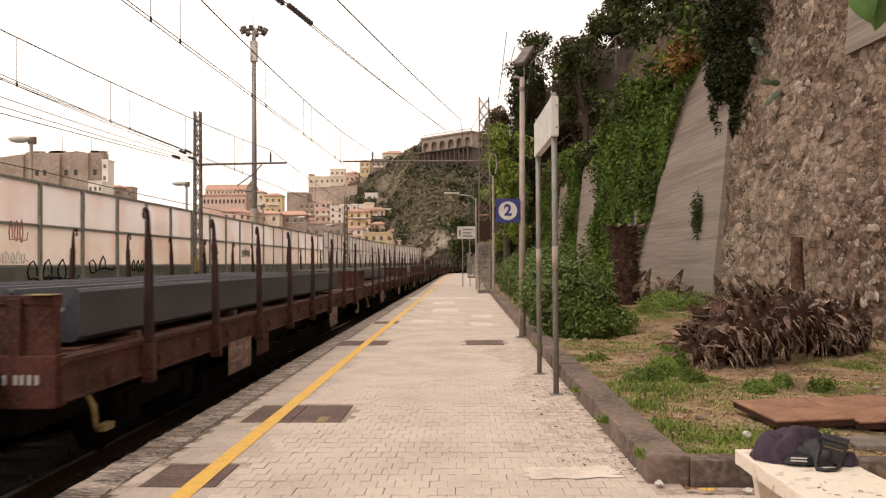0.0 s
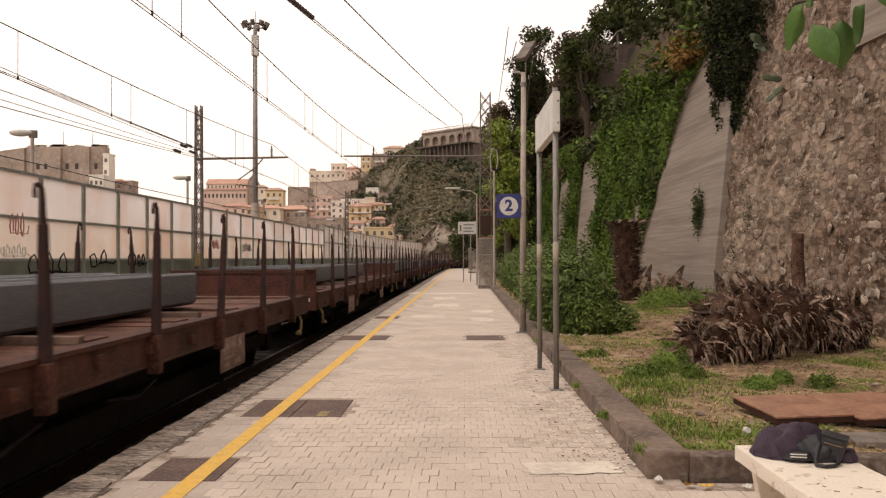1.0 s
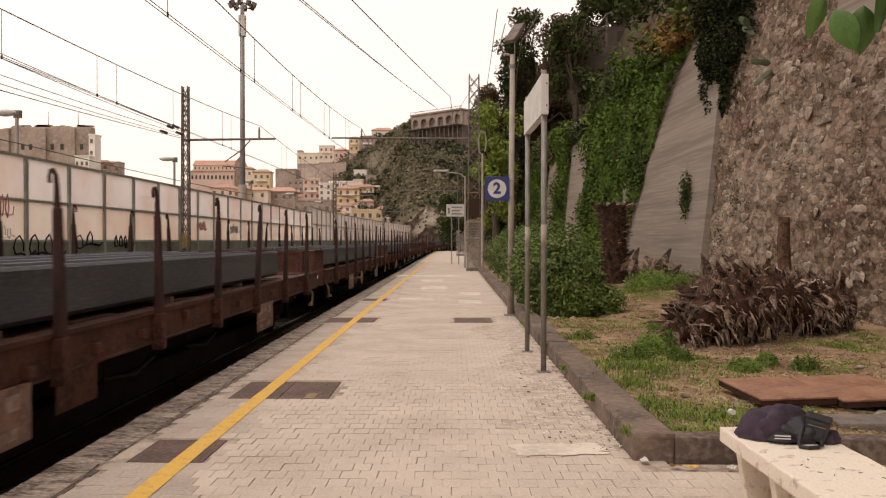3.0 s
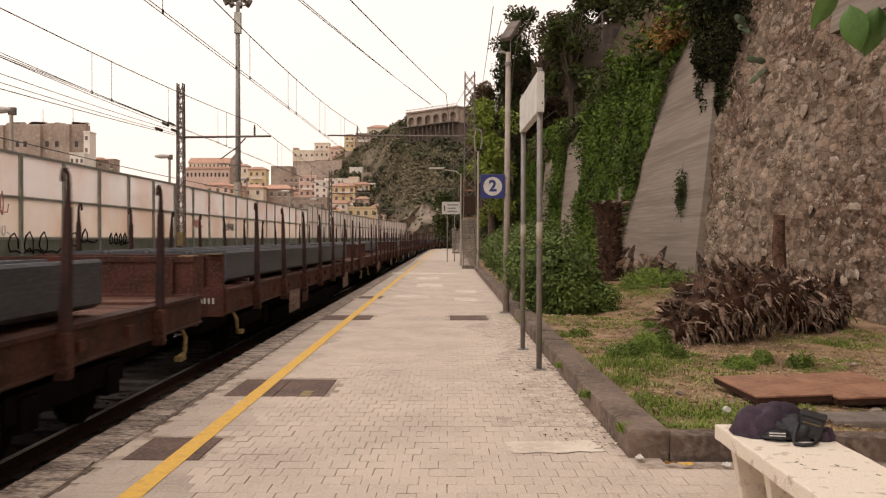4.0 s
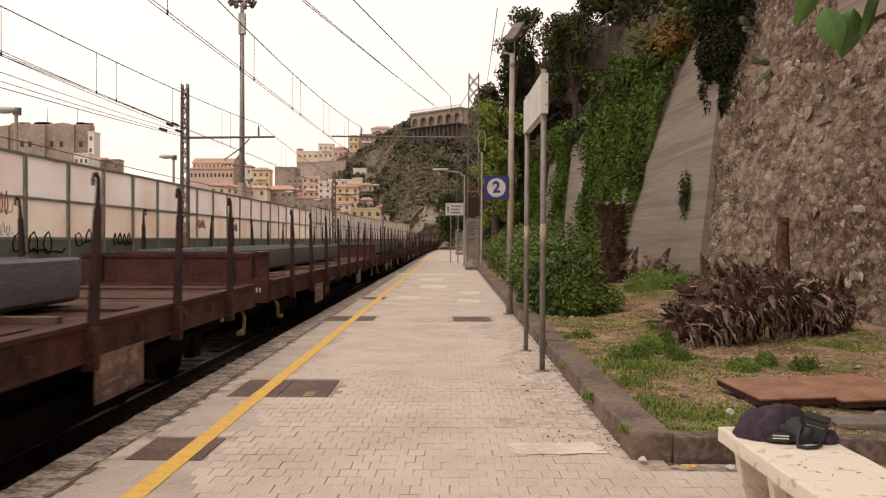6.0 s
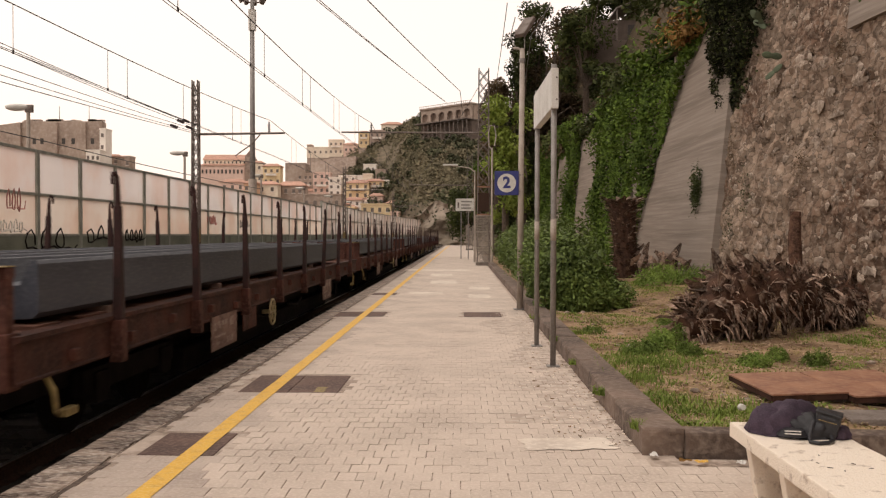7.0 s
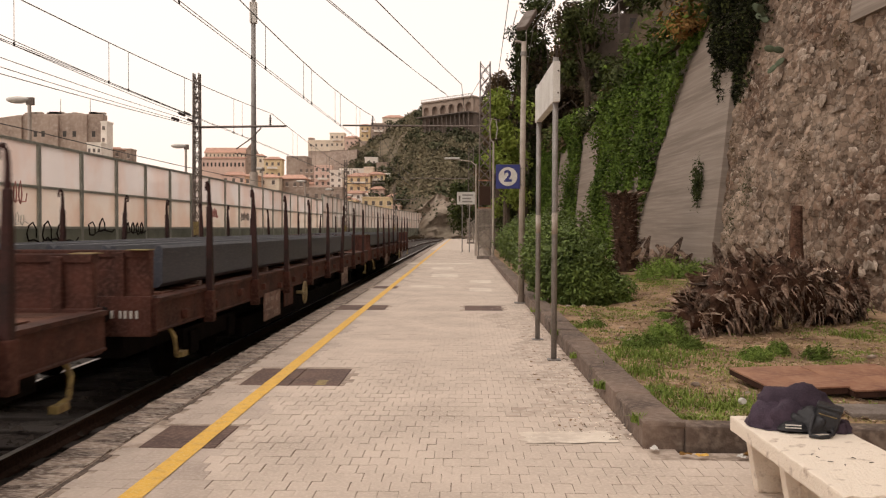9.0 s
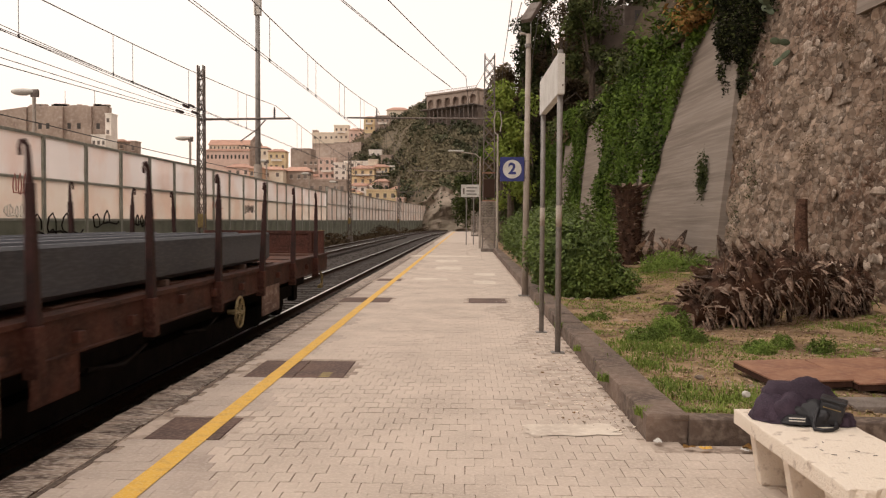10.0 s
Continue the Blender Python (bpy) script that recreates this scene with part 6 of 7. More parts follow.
def jacket_and_bag():
    z = 0.455
    top = empty("jacket", "crumpled dark violet jacket lying on the bench", "jacket", "", pose(2.0, 5.28, z))
    part("body", blob(0.225, 0.15, 0.165, 0.26, 1.7, 2.0), CLOTH, top, m=pose(-0.01, 0.05, 0.0, 0, 0, 15), smooth=True)
    part("sleeve", blob(0.13, 0.125, 0.145, 0.2, 1.6, 5.0), CLOTH, top, m=pose(-0.13, 0.05, 0.0, 0, 0, -20), smooth=True)
    # black lump that darkens the middle of the heap
    part("lining", blob(0.13, 0.10, 0.13, 0.35, 1.8, 3.0), CLOTHDARK, top, "black lump in the jacket's middle", m=pose(0.06, -0.06, 0.0, 0, 0, -25), smooth=True)
    part("sleeve", blob(0.085, 0.075, 0.075, 0.3, 1.9, 9.0), CLOTH, top, m=pose(0.22, -0.10, 0.0), smooth=True)
    cuff = part("cuff", blob(0.085, 0.05, 0.045, 0.15, 2, 1.0), CLOTHDARK, top, "dark ribbed cuff with white stripes", m=pose(-0.05, -0.13, 0.012, 0, 0, -12), smooth=True)
    for k in (0.018, 0.034):
        part("stripe", boxes((-0.05, 0.04, -0.052, -0.046, k, k + 0.006)), WHITE, cuff, "white stripe")
    tail = part("jacket_tail", blob(0.24, 0.13, 0.21, 0.26, 1.4, 7.0, -0.06), CLOTH, top, "loose jacket tail lifted by the wind", smooth=True)
    bag = empty("camera_bag", "small black nylon camera bag with a strap", "bag", "", pose(2.12, 5.16, z))
    bm = boxes((-0.07, 0.07, -0.05, 0.055, 0.0, 0.145), bevel=0.034)
    part("body", bm, CLOTHDARK, bag, m=pose(0.02, 0, 0.012, 0, 12, -26))
    part("lid", boxes((-0.074, 0.074, -0.056, 0.061, 0.128, 0.152), bevel=0.011), CLOTHDARK, bag, m=pose(0.02, 0, 0.012, 0, 12, -26))
    part("zip", boxes((-0.05, 0.05, -0.0535, -0.0505, 0.092, 0.097)), YELLOWBRACKET, bag, "pale yellow piping", m=pose(0.02, 0, 0.012, 0, 12, -26))
    part("strap", chain(bmesh.new(), [(-0.05, -0.02, 0.10), (-0.08, -0.06, 0.07), (-0.11, -0.11, 0.02), (-0.12, -0.15, 0.01), (-0.08, -0.175, 0.008), (-0.02, -0.16, 0.008), (0.02, -0.12, 0.012), (0.03, -0.08, 0.03)], 0.011, 8), CLOTHDARK, bag, "folded black strap")
    return tail


def litter():
    rnd = random.Random(9)
    cup = empty("paper_cup", "crumpled white paper cup lying behind the bench", "paper cup", "", pose(1.83, 5.68, 0.44, 70, 20, 0))
    part("cup", tube(bmesh.new(), (0, 0, -0.03), (0, 0, 0.03), 0.03, 0.024, 12), WHITE, cup)
    cup.matrix_basis = pose(2.36, 7.35, 0.20, 80, 10, 0)
    for x, y, ma, nm, lab in ((1.42, 6.44, WHITE, "paper_scrap", "crumpled white paper scrap beside the kerb"), (2.0, 6.24, WHITE, "paper_scrap", "crumpled white paper scrap beside the kerb"), (1.72, 6.26, YELLOW, "paper_scrap", "small yellow paper scrap beside the kerb"), (1.62, 6.30, AUTUMN, "dead_leaf", "curled brown dead leaf beside the kerb")):
        bm = grid(5, 5, lambda u, v: ((u - 0.5) * 0.09, (v - 0.5) * 0.06, 0.012 + 0.02 * n3(u * 3 + x, v * 3 + y, 0, 1)))
        tagged(part(nm, bm, ma, m=pose(x, y, 0.012, 0, 0, rnd.uniform(0, 180))), lab, nm.replace("_", " "))
    for i in range(16):
        x, y = rnd.uniform(0.8, 1.3), rnd.uniform(6.6, 14)
        bm = grid(3, 3, lambda u, v: ((u - 0.5) * 0.045, (v - 0.5) * 0.03 * (1 - abs(u - 0.5)), 0.006 + 0.012 * n3(u * 3 + x, v * 3 + y, 0, 1)))
        tagged(part("dead_leaf", bm, AUTUMN, m=pose(x, y, 0.006, 0, 0, rnd.uniform(0, 180))), "small dry leaf lying on the paving", "dead leaf", "dry leaves on the paving")
    bm = grid(8, 6, lambda u, v: ((u - 0.5) * 0.24, (v - 0.5) * 0.13 * (1 - abs(u - 0.45)), 0.03 + 0.05 * n3(u * 4, v * 3, 0, 1)))
    return tagged(part("large_dead_leaf", bm, AUTUMN, m=pose(2.5, 6.12, 0.0)), "large curled orange-brown leaf blown along the paving", "dead leaf")


def crumbs():
    """Crumbled mortar and dirt in the paving along the kerb."""
    rnd = random.Random(44)
    for ma, label, n, lo in ((BENCH, "pale mortar crumbs scattered along the kerb", 420, 0.5), (SOIL, "dirt swept against the kerb", 260, 0.85)):
        vs, fs = [], []
        for i in range(n):
            x, y = 1.36 - abs(rnd.gauss(0, 0.22 if lo > 0.6 else 0.4)), 6.8 + 16 * rnd.random() ** 1.5
            r = rnd.uniform(0.004, 0.014)
            k = len(vs)
            vs += [(x + r * math.cos(a) * rnd.uniform(0.7, 1.6), y + r * math.sin(a) * rnd.uniform(0.7, 1.6), 0.001) for a in (0, 1.26, 2.5, 3.8, 5.0)] + [(x, y, 0.006)]
            fs += [(k + j, k + (j + 1) % 5, k + 5) for j in range(5)]
        me = bpy.data.meshes.new("crumbs")
        me.from_pydata(vs, [], fs)
        me.materials.append(ma)
        tagged(new("crumbs", me), label, "dirt", kind="stuff")


crumbs()
bench()
TAIL = jacket_and_bag()
LEAFBLOWN = litter()


# ---- leafy branch at the top of the view ----
def branch():
    top = empty("leafy_branch", "hanging branch with broad fresh green leaves", "branch", "", pose(0.88, 2.0, 2.3))
    part("stem", chain(bmesh.new(), [(0.35, 0.1, 0.30), (0.2, 0.05, 0.18), (0.05, 0, 0.10), (-0.08, -0.02, 0.08)], [0.006, 0.005, 0.004, 0.003], 6), BARK, top)
    rnd = random.Random(14)
    for i, (x, z, tilt, s) in enumerate(((-0.07, 0.07, 12, 0.055), (0.0, 0.055, -20, 0.06), (0.06, 0.05, 8, 0.062), (0.12, 0.08, 28, 0.06), (0.19, 0.07, -8, 0.066), (-0.02, 0.13, 40, 0.05), (0.15, 0.14, -30, 0.055), (0.26, 0.12, 15, 0.06))):
        def f(u, v):
            t = v
            w = math.sin(math.pi * min(1, t * 1.02)) ** 0.75 * (1 - 0.35 * t) * 0.55
            return (u - 0.5) * 2.3 * w * s, 0.45 * s * abs(u - 0.5) + 0.25 * s * t * t, -t * 1.9 * s
        part("leaf", grid(6, 10, f), FRESH, top, m=pose(x, rnd.uniform(-0.06, 0.06), z, rnd.uniform(-25, 30), tilt, rnd.uniform(-70, 70)), smooth=True)
    return top


FRESH = mat("fresh_leaf", (0.062, 0.118, 0.026), (0.034, 0.070, 0.015), 20, 0.5, fine=120, vary=0.6, bump=0.1, gloss=0.3)
BRANCH = branch()


# ---- the town and the far hill ----
# town and far hill colours are paled and greyed to hold the distance haze
CREAM = mat("cream_render", (0.80, 0.69, 0.56), (0.66, 0.55, 0.44), 0.3, 0.9, fine=3)
YELLO = mat("ochre_render", (0.76, 0.60, 0.37), (0.62, 0.47, 0.28), 0.3, 0.9, fine=3)
ROSE = mat("rose_render", (0.72, 0.53, 0.45), (0.58, 0.41, 0.34), 0.3, 0.9, fine=3)
ORANGE = mat("orange_render", (0.70, 0.45, 0.30), (0.56, 0.34, 0.21), 0.3, 0.9, fine=3)
STONE = mat("old_stone", (0.42, 0.325, 0.265), (0.27, 0.20, 0.162), 0.12, 0.95, fine=0.9, light=(0.52, 0.43, 0.365))
WHITEW = mat("white_render", (0.82, 0.76, 0.69), (0.70, 0.62, 0.55), 0.3, 0.9, fine=3)
TILES = mat("roof_tiles", (0.50, 0.29, 0.215), (0.36, 0.215, 0.16), 0.8, 0.9, fine=5, vary=0.2)
# window dark lifted towards haze
FARWINDOW = mat("hazed_window", (0.17, 0.135, 0.115), (0.09, 0.07, 0.06), 1, 0.5, bump=0)
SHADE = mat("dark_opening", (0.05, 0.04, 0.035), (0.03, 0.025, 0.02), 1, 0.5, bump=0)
FARLEAF = mat("far_foliage", (0.20, 0.172, 0.108), (0.095, 0.090, 0.054), 0.05, 0.9, fine=0.4, light=(0.27, 0.22, 0.145), vary=0.45, bump=0, gloss=0.1)
FADED = mat("faded_plaster", (0.36, 0.285, 0.235), (0.24, 0.185, 0.15), 0.3, 0.9, fine=3)
CLIFFDARK = mat("dark_and_shaded_masonry", (0.15, 0.115, 0.095), (0.08, 0.06, 0.05), 0.3, 0.95, fine=2)
FARDARK = mat("far_dark_foliage", (0.088, 0.094, 0.054), (0.046, 0.050, 0.030), 0.05, 0.9, fine=0.4, light=(0.13, 0.125, 0.07), vary=0.45, bump=0, gloss=0.1)
CLIFF = mat("far_cliff", (0.34, 0.275, 0.22), (0.17, 0.14, 0.10), 0.10, 0.95, fine=0.6, light=(0.43, 0.36, 0.29), bump=1.0)
RIDGE = [(-1.2, 12), (-0.6, 18), (-0.32, 25), (-0.26, 26), (-0.228, 22), (-0.197, 27), (-0.123, 43.5), (-0.084, 49.5), (-0.058, 58), (-0.019, 58), (0.05, 60), (0.2, 75)]


def hill_height(u, d):
    """Height of the far hill in the direction u at the distance d."""
    for (a, p), (b, q) in zip(RIDGE, RIDGE[1:]):
        if u <= b:
            top = p + (q - p) * max(0.0, (u - a) / (b - a))
            break
    else:
        top = RIDGE[-1][1]
    near = 172 + 98 * min(1, max(0, (-0.045 - u) / 0.035))
    t = max(0.0, min(1.0, (d - near) / (425 - near)))
    t = t ** (1.7 if u < -0.11 else 0.78)
    return -1.2 + (top + 1.2) * t + (1.5 * n3(u * 60, d * 0.03, 1) + 1.2 * n3(u * 160, d * 0.09, 3)) * min(1, t * 6)


def far_hill():
    def f(a, b):
        u, d = -1.1 + 1.3 * a, 165 + 560 * b
        return u * d, d, hill_height(u, min(d, 430)) - max(0, d - 430) * 0.03
    tagged(part("far_hill", grid(150, 70, f), HILL), "steep green and brown hill above the town", "hill", kind="structure")
    rnd = random.Random(91)
    low, high = [], []
    while len(low) < 46000:
        u, d = rnd.uniform(-0.19, 0.06), rnd.uniform(185, 432)
        if n3(u * 14, d * 0.012, 5) + 0.4 * n3(u * 60, d * 0.05, 2) < -0.34 or hill_height(u, d) < (9 if u > -0.10 and d < 300 else 3) or (u < -0.125 and d < 395) or u < -0.135:
            continue
        low.append(((u * d + rnd.gauss(0, 0.6), d, hill_height(u, d) + rnd.random() ** 2 * 1.5), (0, -0.7, 0.6)))
    for c in range(190):
        u, d = rnd.uniform(-0.125, 0.06), rnd.uniform(185, 428)
        if hill_height(u, d) < 6 or n3(u * 14, d * 0.012, 5) < -0.12:
            continue
        r = rnd.uniform(1.4, 3.6)
        for k in range(int(34 * r)):
            v = Vector((rnd.gauss(0, 1), rnd.gauss(0, 1), rnd.gauss(0, 1))).normalized()
            high.append((Vector((u * d, d, hill_height(u, d) + r * 0.6)) + Vector((v.x * r, v.y * r, v.z * r * 0.8)) * rnd.random() ** 0.3, v))
    tagged(cloud("far_scrub", low, 0.46, FARLEAF, seed=12, slim=0.7), "grey-green scrub on the far hill", "scrub", kind="stuff")
    tagged(cloud("far_woods", high, 0.6, FARDARK, seed=13, slim=0.7), "dark green trees in clumps on the far hill", "woods", kind="stuff")


def house(x, y, z, w, h, wall, roof, floors, cols):
    """A house front with its windows, on a deep footing, under a flat or hipped roof."""
    top = empty("house", {0: "flat-roofed rendered town house with dark shuttered windows", 1: "rendered town house under a red tiled roof"}[roof], "house", "houses of the town", pose(x, y, z))
    dp = max(5.0, w * 0.8)
    part("wall", boxes((-w / 2, w / 2, 0, dp, -0.6, h)), wall, top)
    part("footing", boxes((-w / 2 + 0.1, w / 2 - 0.1, 0.1, dp, -9, -0.61)), STONE, top, "stone footing")
    if roof:
        bm = bmesh.new()
        o, r = 0.35, h * 0.0 + min(w, dp) * 0.2
        a = [bm.verts.new(p) for p in ((-w / 2 - o, -o, h), (w / 2 + o, -o, h), (w / 2 + o, dp + o, h), (-w / 2 - o, dp + o, h))]
        lo = [bm.verts.new((v.co.x, v.co.y, h - 0.2)) for v in a]
        e = [bm.verts.new((-w / 4, dp / 2, h + r)), bm.verts.new((w / 4, dp / 2, h + r))]
        bm.faces.new((a[0], a[1], e[1], e[0]))
        bm.faces.new((a[2], a[3], e[0], e[1]))
        bm.faces.new((a[1], a[2], e[1]))
        bm.faces.new((a[3], a[0], e[0]))
        for j in range(4):
            bm.faces.new((lo[j], lo[(j + 1) % 4], a[(j + 1) % 4], a[j]))
        part("roof", bm, TILES, top, "red tiled hipped roof")
    else:
        part("parapet", boxes((-w / 2 - 0.15, w / 2 + 0.15, -0.15, dp + 0.15, h, h + 0.45)), wall, top)
    fh = h / floors
    for i in range(floors):
        for j in range(cols):
            cx = -w / 2 + w * (j + 0.5) / cols + 0.15 * math.sin(i * 7 + j * 3 + x)
            ww, hh = min(0.45, w / cols * 0.26), min(0.62, fh * 0.24)
            wn_ = part("window", boxes((cx - ww, cx + ww, -0.03, 0.0, fh * (i + 0.52) - hh, fh * (i + 0.52) + hh)), FARWINDOW, top, "dark window")
            part("sill", boxes((cx - ww - 0.1, cx + ww + 0.1, -0.16, -0.031, fh * (i + 0.52) - hh - 0.12, fh * (i + 0.52) - hh)), WHITEW, wn_)
    if floors > 1 and w > 5:
        b = part("balcony", boxes((-w * 0.3, w * 0.3, -0.9, -0.001, fh * 1.05, fh * 1.05 + 0.12), (-w * 0.3, w * 0.3, -0.9, -0.84, fh * 1.05 + 0.12, fh * 1.05 + 0.8)), WHITEW, top)


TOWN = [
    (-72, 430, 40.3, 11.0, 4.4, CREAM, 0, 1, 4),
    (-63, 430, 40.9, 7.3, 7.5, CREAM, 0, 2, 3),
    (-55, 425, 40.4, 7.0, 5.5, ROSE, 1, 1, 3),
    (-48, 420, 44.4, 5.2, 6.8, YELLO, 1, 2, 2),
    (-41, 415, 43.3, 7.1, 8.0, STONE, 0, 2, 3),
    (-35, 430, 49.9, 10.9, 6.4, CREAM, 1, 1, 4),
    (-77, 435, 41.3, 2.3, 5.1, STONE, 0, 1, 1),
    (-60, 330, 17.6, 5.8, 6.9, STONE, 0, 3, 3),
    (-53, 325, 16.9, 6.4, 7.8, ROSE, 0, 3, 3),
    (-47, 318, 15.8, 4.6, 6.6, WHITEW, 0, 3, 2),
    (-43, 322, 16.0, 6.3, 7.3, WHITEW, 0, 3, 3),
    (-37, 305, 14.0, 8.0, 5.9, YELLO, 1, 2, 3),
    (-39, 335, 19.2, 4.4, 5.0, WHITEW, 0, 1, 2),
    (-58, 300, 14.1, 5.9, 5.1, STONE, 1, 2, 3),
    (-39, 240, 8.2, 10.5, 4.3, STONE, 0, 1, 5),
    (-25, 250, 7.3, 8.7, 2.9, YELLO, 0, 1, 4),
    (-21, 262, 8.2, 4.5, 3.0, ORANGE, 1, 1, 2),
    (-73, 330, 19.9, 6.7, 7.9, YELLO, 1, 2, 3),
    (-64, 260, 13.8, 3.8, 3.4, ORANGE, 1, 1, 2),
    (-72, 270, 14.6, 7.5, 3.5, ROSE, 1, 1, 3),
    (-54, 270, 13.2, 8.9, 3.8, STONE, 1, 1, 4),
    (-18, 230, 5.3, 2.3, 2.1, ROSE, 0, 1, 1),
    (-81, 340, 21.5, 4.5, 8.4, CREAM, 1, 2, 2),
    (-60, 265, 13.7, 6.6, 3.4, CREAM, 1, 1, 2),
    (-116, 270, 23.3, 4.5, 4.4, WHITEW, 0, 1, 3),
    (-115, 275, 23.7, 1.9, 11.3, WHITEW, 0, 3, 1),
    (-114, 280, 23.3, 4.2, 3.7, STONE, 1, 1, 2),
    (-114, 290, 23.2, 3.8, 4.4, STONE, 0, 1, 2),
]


def arch_front(bm, x0, x1, z0, z1, n, rise, depth):
    """Piers and round arches: a wall with n arched openings."""
    w = (x1 - x0) / n
    for i in range(n):
        a, b = x0 + w * (i + 0.16), x0 + w * (i + 0.84)
        box(bm, x0 + w * i, a, 0, depth, z0, z1)
        box(bm, b, x0 + w * (i + 1), 0, depth, z0, z1)
        r, c = (b - a) / 2, (a + b) / 2
        zs = z0 + rise
        k = 8
        for j in range(k):
            t0, t1 = math.pi * j / k, math.pi * (j + 1) / k
            xa, xb = c - r * math.cos(t0), c - r * math.cos(t1)
            za, zb = zs + r * math.sin(t0), zs + r * math.sin(t1)
            v = [bm.verts.new(p) for p in ((xa, 0, za), (xb, 0, zb), (xb, 0, z1), (xa, 0, z1), (xa, depth, za), (xb, depth, zb), (xb, depth, z1), (xa, depth, z1))]
            for q in ((0, 1, 2, 3), (7, 6, 5, 4), (0, 4, 5, 1), (3, 2, 6, 7)):
                bm.faces.new([v[m] for m in q])
    return bm


def landmarks():
    # low buildings of the street behind the barrier
    for y0, y1, h, ma in ((16, 24, 4.4, WHITEW), (24.2, 33, 3.6, YELLO), (33.2, 40, 4.6, ROSE), (40.2, 52, 4.0, WHITEW), (52.2, 66, 4.4, CREAM)):
        top = empty("street_building", "low pale rendered building behind the noise barrier", "building", "buildings behind the barrier", pose(-19.5, y0, -1.0))
        part("wall", boxes((-4, 0, 0, y1 - y0, 0, h)), ma, top)
        part("coping", boxes((-4.1, 0.15, -0.02, y1 - y0 + 0.02, h, h + 0.25)), TILES, top, "red tiled coping")
        for k in range(int((y1 - y0) / 2.4)):
            part("window", boxes((0.0, 0.04, 0.9 + 2.4 * k, 1.9 + 2.4 * k, 1.5, 2.8)), SHADE, top, "dark window")
    tagged(part("street_pavement", boxes((-19.5, -14.0, 5, 80, -1.06, -0.95)), PLINTH), "pale concrete street behind the noise barrier", "street", kind="structure")
    # fortress
    top = empty("castle", "ruined brown stone fortress with square openings", "castle", "", pose(-140, 300, 22))
    part("keep", boxes((-14, 14.3, 0, 4, -14, 19), bevel=0.4), STONE, top)
    wing = boxes((-34, -14, -1, 3, -14, 15))
    for v in wing.verts:
        if v.co.z > 0:
            v.co.z = 15.8 if v.co.x < -20 else 18.5
    part("wing", wing, STONE, top)
    part("buttress", boxes((-4, -1, -1.2, 0, -14, 18.6), bevel=0.2), STONE, top)
    part("buttress", boxes((5.5, 9, -1.0, 0, -14, 18.8), bevel=0.2), STONE, top)
    rnd = random.Random(2)
    for i in range(22):
        x = rnd.uniform(-14, 12)
        part("crumbled_top", boxes((x, x + rnd.uniform(0.8, 3), 0.2, 2, 19, 19 + rnd.uniform(0.2, 0.8))), STONE, top)
    for x in (-9.5, -6.8, 0.8, 4.2, 11):
        part("opening", boxes((x - 0.6, x + 0.6, -0.06, 0.0, 11.0, 13.0)), SHADE, top, "dark square opening")
    for x in (-1.5, 9):
        part("mast", tube(bmesh.new(), (x, 2, 19), (x, 2, 24.5), 0.12, 0.08, 6), LATTICE, top)
    # church
    top = empty("church", "long orange-pink church with a row of clerestory arches", "church", "", pose(-97.5, 350, 22))
    part("aisle", boxes((-8.8, 8.8, 0, 4, -6, 7.4)), ROSE, top)
    part("nave", boxes((-8.8, 8.8, 4, 12, 0, 10.2)), CREAM, top)
    roof = boxes((-9.1, 9.1, 3.6, 12.4, 10.2, 10.5))
    for v in roof.verts:
        if v.co.z > 10.4:
            v.co.y, v.co.z = 8 + (v.co.y - 8) * 0.1, 12.6
    part("roof", roof, TILES, top, "orange tiled roof")
    lean = boxes((-9.0, 9.0, -0.3, 4.0, 7.4, 7.6))
    for v in lean.verts:
        if v.co.y > 3:
            v.co.z += 1.0
    part("aisle_roof", lean, TILES, top)
    for i in range(11):
        x = -8 + 1.6 * i
        part("window", boxes((x - 0.35, x + 0.35, -0.05, 0, 4.3, 5.9)), SHADE, top, "dark arched window")
        part("window", boxes((x - 0.25, x + 0.25, 3.95, 4.0, 8.7, 9.6)), SHADE, top)
    fac = bmesh.new()
    v = [fac.verts.new(p) for p in ((8.81, 2, -6), (12.0, 4, -6), (12.0, 4, 10.5), (10.4, 3, 13.8), (8.81, 2, 11.5))]
    w2 = [fac.verts.new(q.co + Vector((-0.6, 9, 0))) for q in v]
    fac.faces.new(v)
    for j in range(5):
        fac.faces.new((v[j], w2[j], w2[(j + 1) % 5], v[(j + 1) % 5]))
    part("facade", fac, STONE, top, "grey gabled facade")
    # rampart
    bm = bmesh.new()
    v = [bm.verts.new(p) for p in ((-79, 398, 18), (-50, 398, 18), (-50, 405, 38.3), (-60, 405, 37.2), (-79, 405, 34.0))]
    w2 = [bm.verts.new(q.co + Vector((0, 14, 0))) for q in v]
    bm.faces.new(v)
    for j in range(5):
        bm.faces.new((v[j], w2[j], w2[(j + 1) % 5], v[(j + 1) % 5]))
    top = tagged(part("rampart", bm, STONE), "battered brown stone rampart below the upper town", "rampart")
    bm = boxes((-79, -70, 385, 398, 10, 33.5))
    tagged(part("old_tower", bm, STONE), "plain grey stone building against the rampart", "building")
    # terrace building with arches
    top = empty("arcade_building", "pale terrace building with a row of round arches", "building", "", pose(-6.0, 300, 40.6, 0, -2, -34))
    part("arcade", arch_front(bmesh.new(), -10.5, 10.8, 0, 5.0, 6, 2.4, 1.0), FADED, top)
    part("back_wall", boxes((-10.5, 10.8, 1.4, 6, 0, 5.0)), STONE, top)
    part("cornice", boxes((-10.8, 11.1, -0.4, 6, 5.0, 5.5)), FADED, top)
    part("floor", boxes((-10.8, 11.1, -3.4, 6, -0.35, 0)), LATTICE, top)
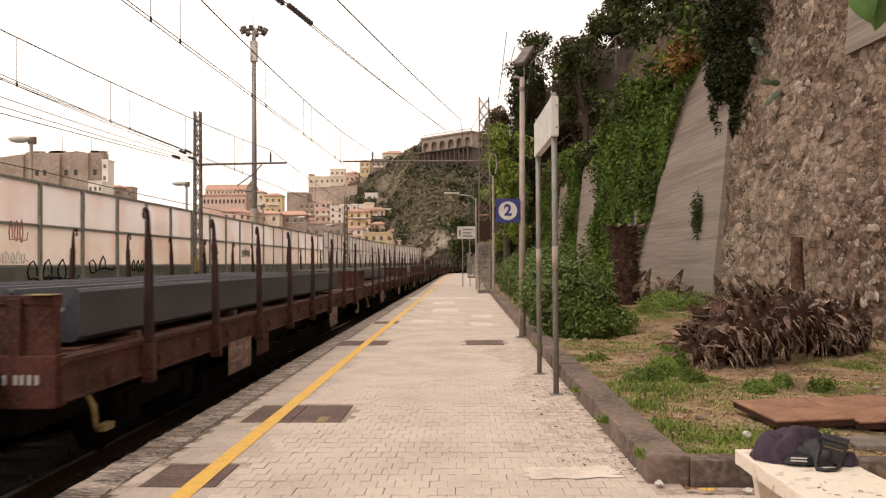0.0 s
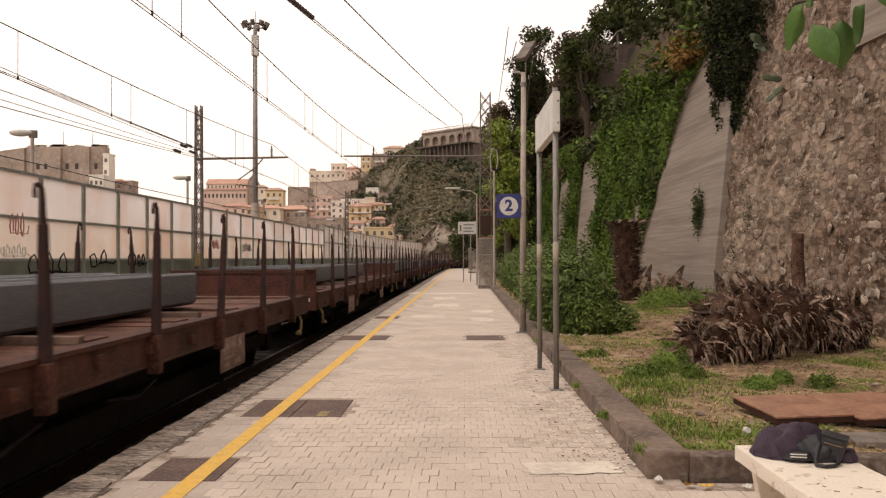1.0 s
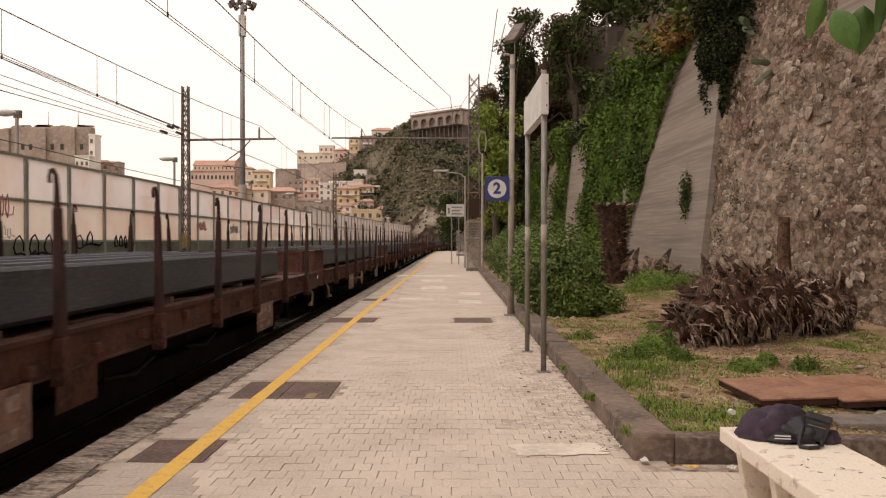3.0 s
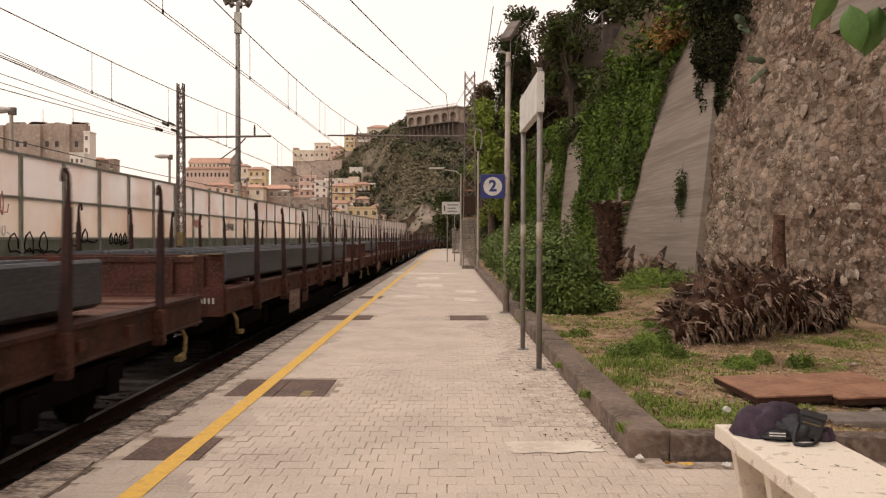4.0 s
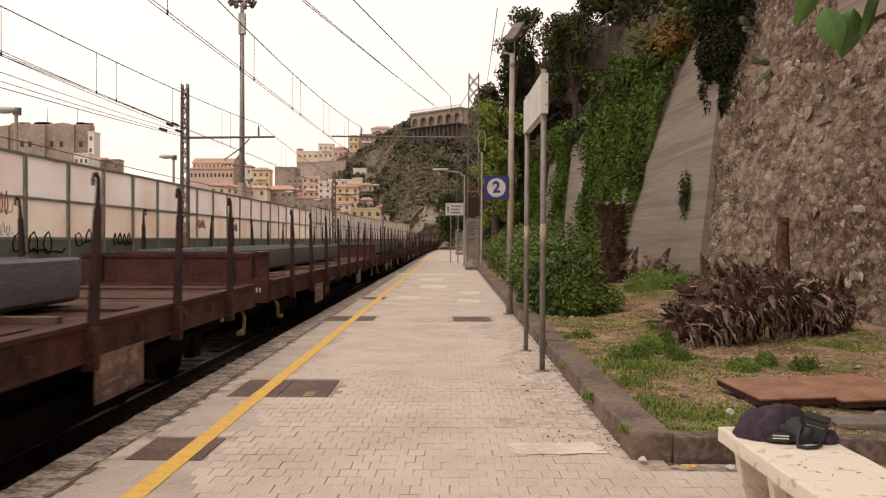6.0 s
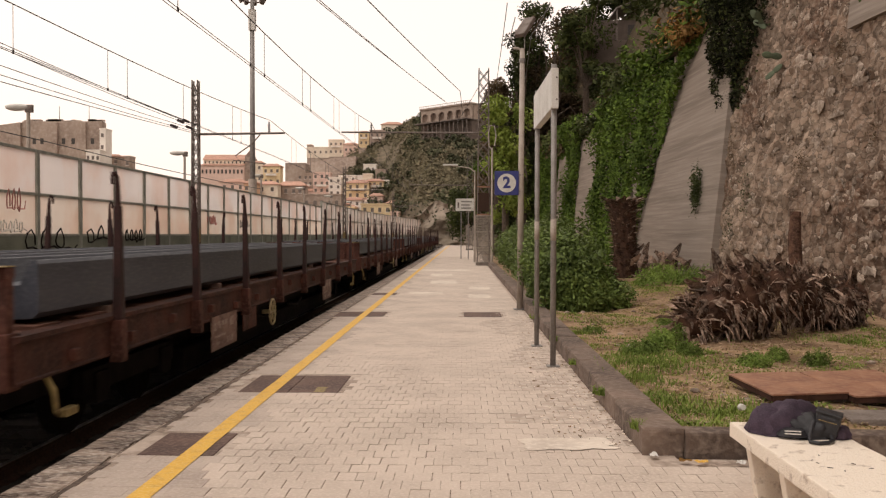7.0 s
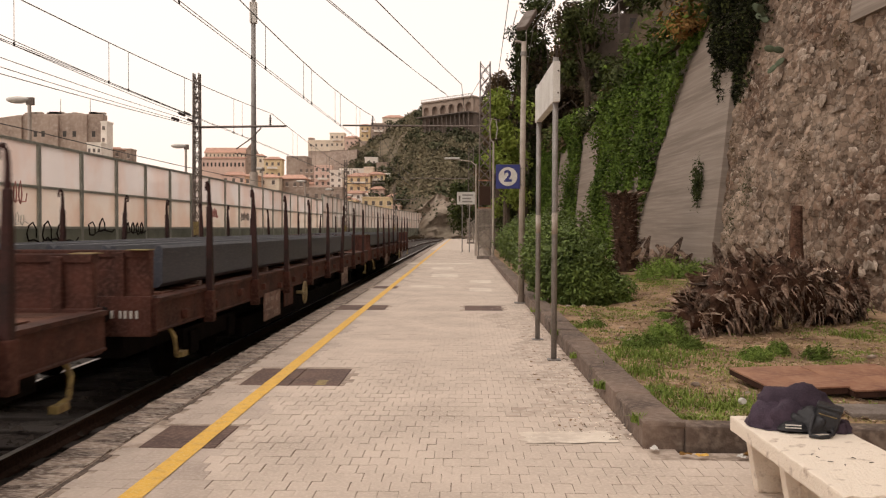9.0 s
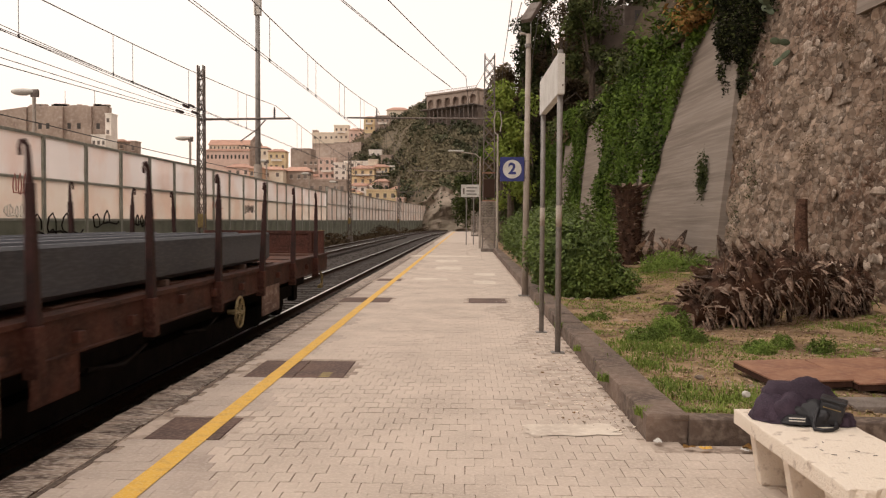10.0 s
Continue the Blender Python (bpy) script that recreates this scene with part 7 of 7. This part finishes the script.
    for i in range(30):
        x = -10.6 + 0.74 * i
        part("baluster", boxes((x - 0.05, x + 0.05, -0.3, -0.2, 5.5, 6.2)), FADED, top)
    part("handrail", boxes((-10.8, 11.1, -0.32, -0.18, 6.2, 6.32)), FADED, top)
    for i in range(11):
        x = -7.2 + 1.8 * i
        part("column", tube(bmesh.new(), (x, -3, -6), (x, -3, -0.36), 0.15, None, 6), LATTICE, top)
    part("lower_wall", boxes((-10.5, 10.8, 0, 6, -9, -0.36)), CLIFFDARK, top)
    # cliff wall with blind arches beside the line
    top = empty("viaduct_wall", "old stone retaining wall with blind arches", "retaining wall", "", pose(-7, 172, 0))
    bm = grid(70, 24, lambda u, v: (-8 + 30 * u, 3.0 * n3(u * 7, v * 3) + 1.2 * n3(u * 25, v * 9) + 6 * v + 6 * (u - 0.2) ** 2, -1.5 + 9.6 * v * (0.55 + 0.45 * min(1, u * 3)) + 1.6 * n3(u * 8, 1) * v))
    part("wall", bm, CLIFF, top)
    part("blind_arch", arch_front(bmesh.new(), 4.4, 6.8, 2.8, 6.4, 1, 2.0, 1.6), CLIFF, top, m=pose(0, 1.0, 0))
    rnd = random.Random(64)
    spots = [((rnd.uniform(-15, 14) , 174 + rnd.uniform(-3, 8), rnd.uniform(3.5, 8.5) + rnd.random() ** 2 * 2), (0, -0.7, 0.6)) for i in range(520)]
    tagged(cloud("ledge_scrub", spots, 0.3, FARDARK, seed=4, slim=0.7), "dark scrub along the top of the old wall", "scrub", kind="stuff")
    # stepped white path
    top = empty("stepped_path", "white stepped path climbing between the houses", "steps", "", pose(0, 0, 0))
    for i in range(18):
        x, y = -33.5 - 0.12 * i, 300 + 2.2 * i
        part("step", boxes((x - 0.9, x + 0.9, y, y + 2.2, 5, max(13.2 + 0.62 * i, hill_height(x / y, y) + 1.2))), WHITEW, top)
    # hut above the retaining walls
    HUT_Z = SLOPE(((10.6 - foot(59) - 0.7) / 70) ** (1 / 1.5), (59 + 14) / 300)[2]
    top = empty("hillside_hut", "small ochre hut with a sloping tin roof", "hut", "", pose(10.6, 59, HUT_Z + 0.6))
    # hut wall coloured dark to carry the shade it stands in
    part("wall", boxes((-1.9, 1.9, 0, 3, -2.6, 1.6)), CLIFFDARK, top)
    part("window", boxes((0.5, 1.4, -0.04, 0, 0.4, 1.3)), SHADE, top, "dark window opening")
    bm = boxes((-0.4, 2.4, -0.6, 3.3, 2.2, 2.32))
    for v in bm.verts:
        v.co.z += (v.co.x + 0.4) * 0.45
    part("roof", bm, LATTICE, top, "sloping tin roof")
    part("post", boxes((-0.35, -0.25, -0.5, -0.4, -1, 2.2)), LATTICE, top)
    part("terrace", boxes((-2.4, 2.3, -0.9, -0.1, -2.6, 0.1), bevel=0.05), CLIFFDARK, top)
    top = empty("hillside_hut", "low hut with a dull red roof among the trees", "hut", "", pose(6.7, 76, 11.9))
    part("wall", boxes((-1.3, 1.3, 0, 3, -1, 1.5)), STONE, top)
    part("roof", boxes((-1.7, 1.7, -0.6, 3.2, 1.5, 1.9), bevel=0.1), TILES, top, "dull red roof")


def crowded_slope():
    """The packed small houses of the old quarter, stepping up the slope."""
    rnd = random.Random(19)
    rows = []
    for i in range(34):
        d = 258 + 84 * (i / 33) + rnd.uniform(-4, 4)
        u = rnd.uniform(-0.178, -0.088)
        z = 1.65 + d * (0.004 + 0.034 * (d - 258) / 84 + rnd.uniform(-0.002, 0.003))
        z = max(z, hill_height(u, d) - 0.2)
        rows.append((u * d, d, z, rnd.uniform(3.2, 6.4), rnd.uniform(3.2, 6.0), rnd.choice((CREAM, WHITEW, ROSE, YELLO, FADED, STONE, WHITEW)), int(rnd.random() < 0.55), rnd.choice((1, 2, 2)), rnd.choice((2, 3))))
    return rows


far_hill()
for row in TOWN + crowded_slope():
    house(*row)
landmarks()


# ---- paving pieces ----
edge_stones(PLATFORM)
pavers(PLATFORM)
markings()

# ---- motion ----
def motions():
    for k, w in enumerate(WAGONS):
        rows = []
        for i in range(101):
            t = i / 10
            y = REAR + SPEED * (10 - t + 0.01 * (1 - math.cos(math.tau * t))) - PITCH * k
            mid = y - 9.94
            h = heading(mid)
            rows.append((t, pose(TRACK + shift(mid), mid, 0, 0, 0, h) @ pose(0, 9.94, 0)))
        walk(w, rows)
    # the wind lifts the jacket's tail
    low, high = pose(0.04, 0.10, -0.02, 0, 0, -8), pose(0.05, 0.09, 0.055, -4, 0, -8)
    walk(TAIL, [(0, low), (4.0, low), (8.0, low), (8.1, pose(0.04, 0.10, 0.0, 0, 3, -8)), (8.2, pose(0.05, 0.09, 0.05, -3, 0, -8)), (8.3, pose(0.05, 0.09, 0.075, -4, -2, -8)), (8.5, high), (8.8, pose(0.05, 0.09, 0.05, -3, 0, -8)), (10.0, pose(0.05, 0.09, 0.045, -3, 0, -8))])
    a = pose(2.6, 6.12, 0.0)
    walk(LEAFBLOWN, [(0, a), (5.6, a), (6.0, pose(2.25, 6.2, 0.02, 0, 8, 60)), (6.3, pose(1.9, 6.2, 0.0, 0, 0, 100)), (6.5, pose(1.92, 6.2, 0.0, 0, 0, 110)), (7.0, pose(2.15, 6.2, 0.0, 0, 0, 130)), (10.0, pose(2.1, 6.22, 0.0, 0, 0, 150))])
    # the branch sways in and out of the view
    sway = [(0, 0.938, 2.207), (0.4, 0.903, 2.12), (0.7, 0.876, 2.098), (1.0, 0.849, 2.096), (1.3, 0.865, 2.138), (1.7, 0.882, 2.212), (2.0, 0.897, 2.144), (2.5, 0.925, 2.087), (2.7, 0.921, 2.074), (3.3, 0.93, 2.10), (4.0, 0.952, 2.087), (4.5, 0.928, 2.139), (5.0, 0.916, 2.181), (5.7, 0.90, 2.13), (6.3, 0.88, 2.078), (6.5, 0.863, 2.096), (6.7, 0.857, 2.124), (7.0, 0.873, 2.20), (7.5, 0.89, 2.26), (8.5, 0.90, 2.28), (10.0, 0.90, 2.27)]
    walk(BRANCH, [(t, pose(x - 0.02, 2.0, z + 0.055, 6 * math.sin(5 * t), 8 * math.sin(3.1 * t + 1), 10 * math.sin(2.3 * t))) for t, x, z in sway])


motions()
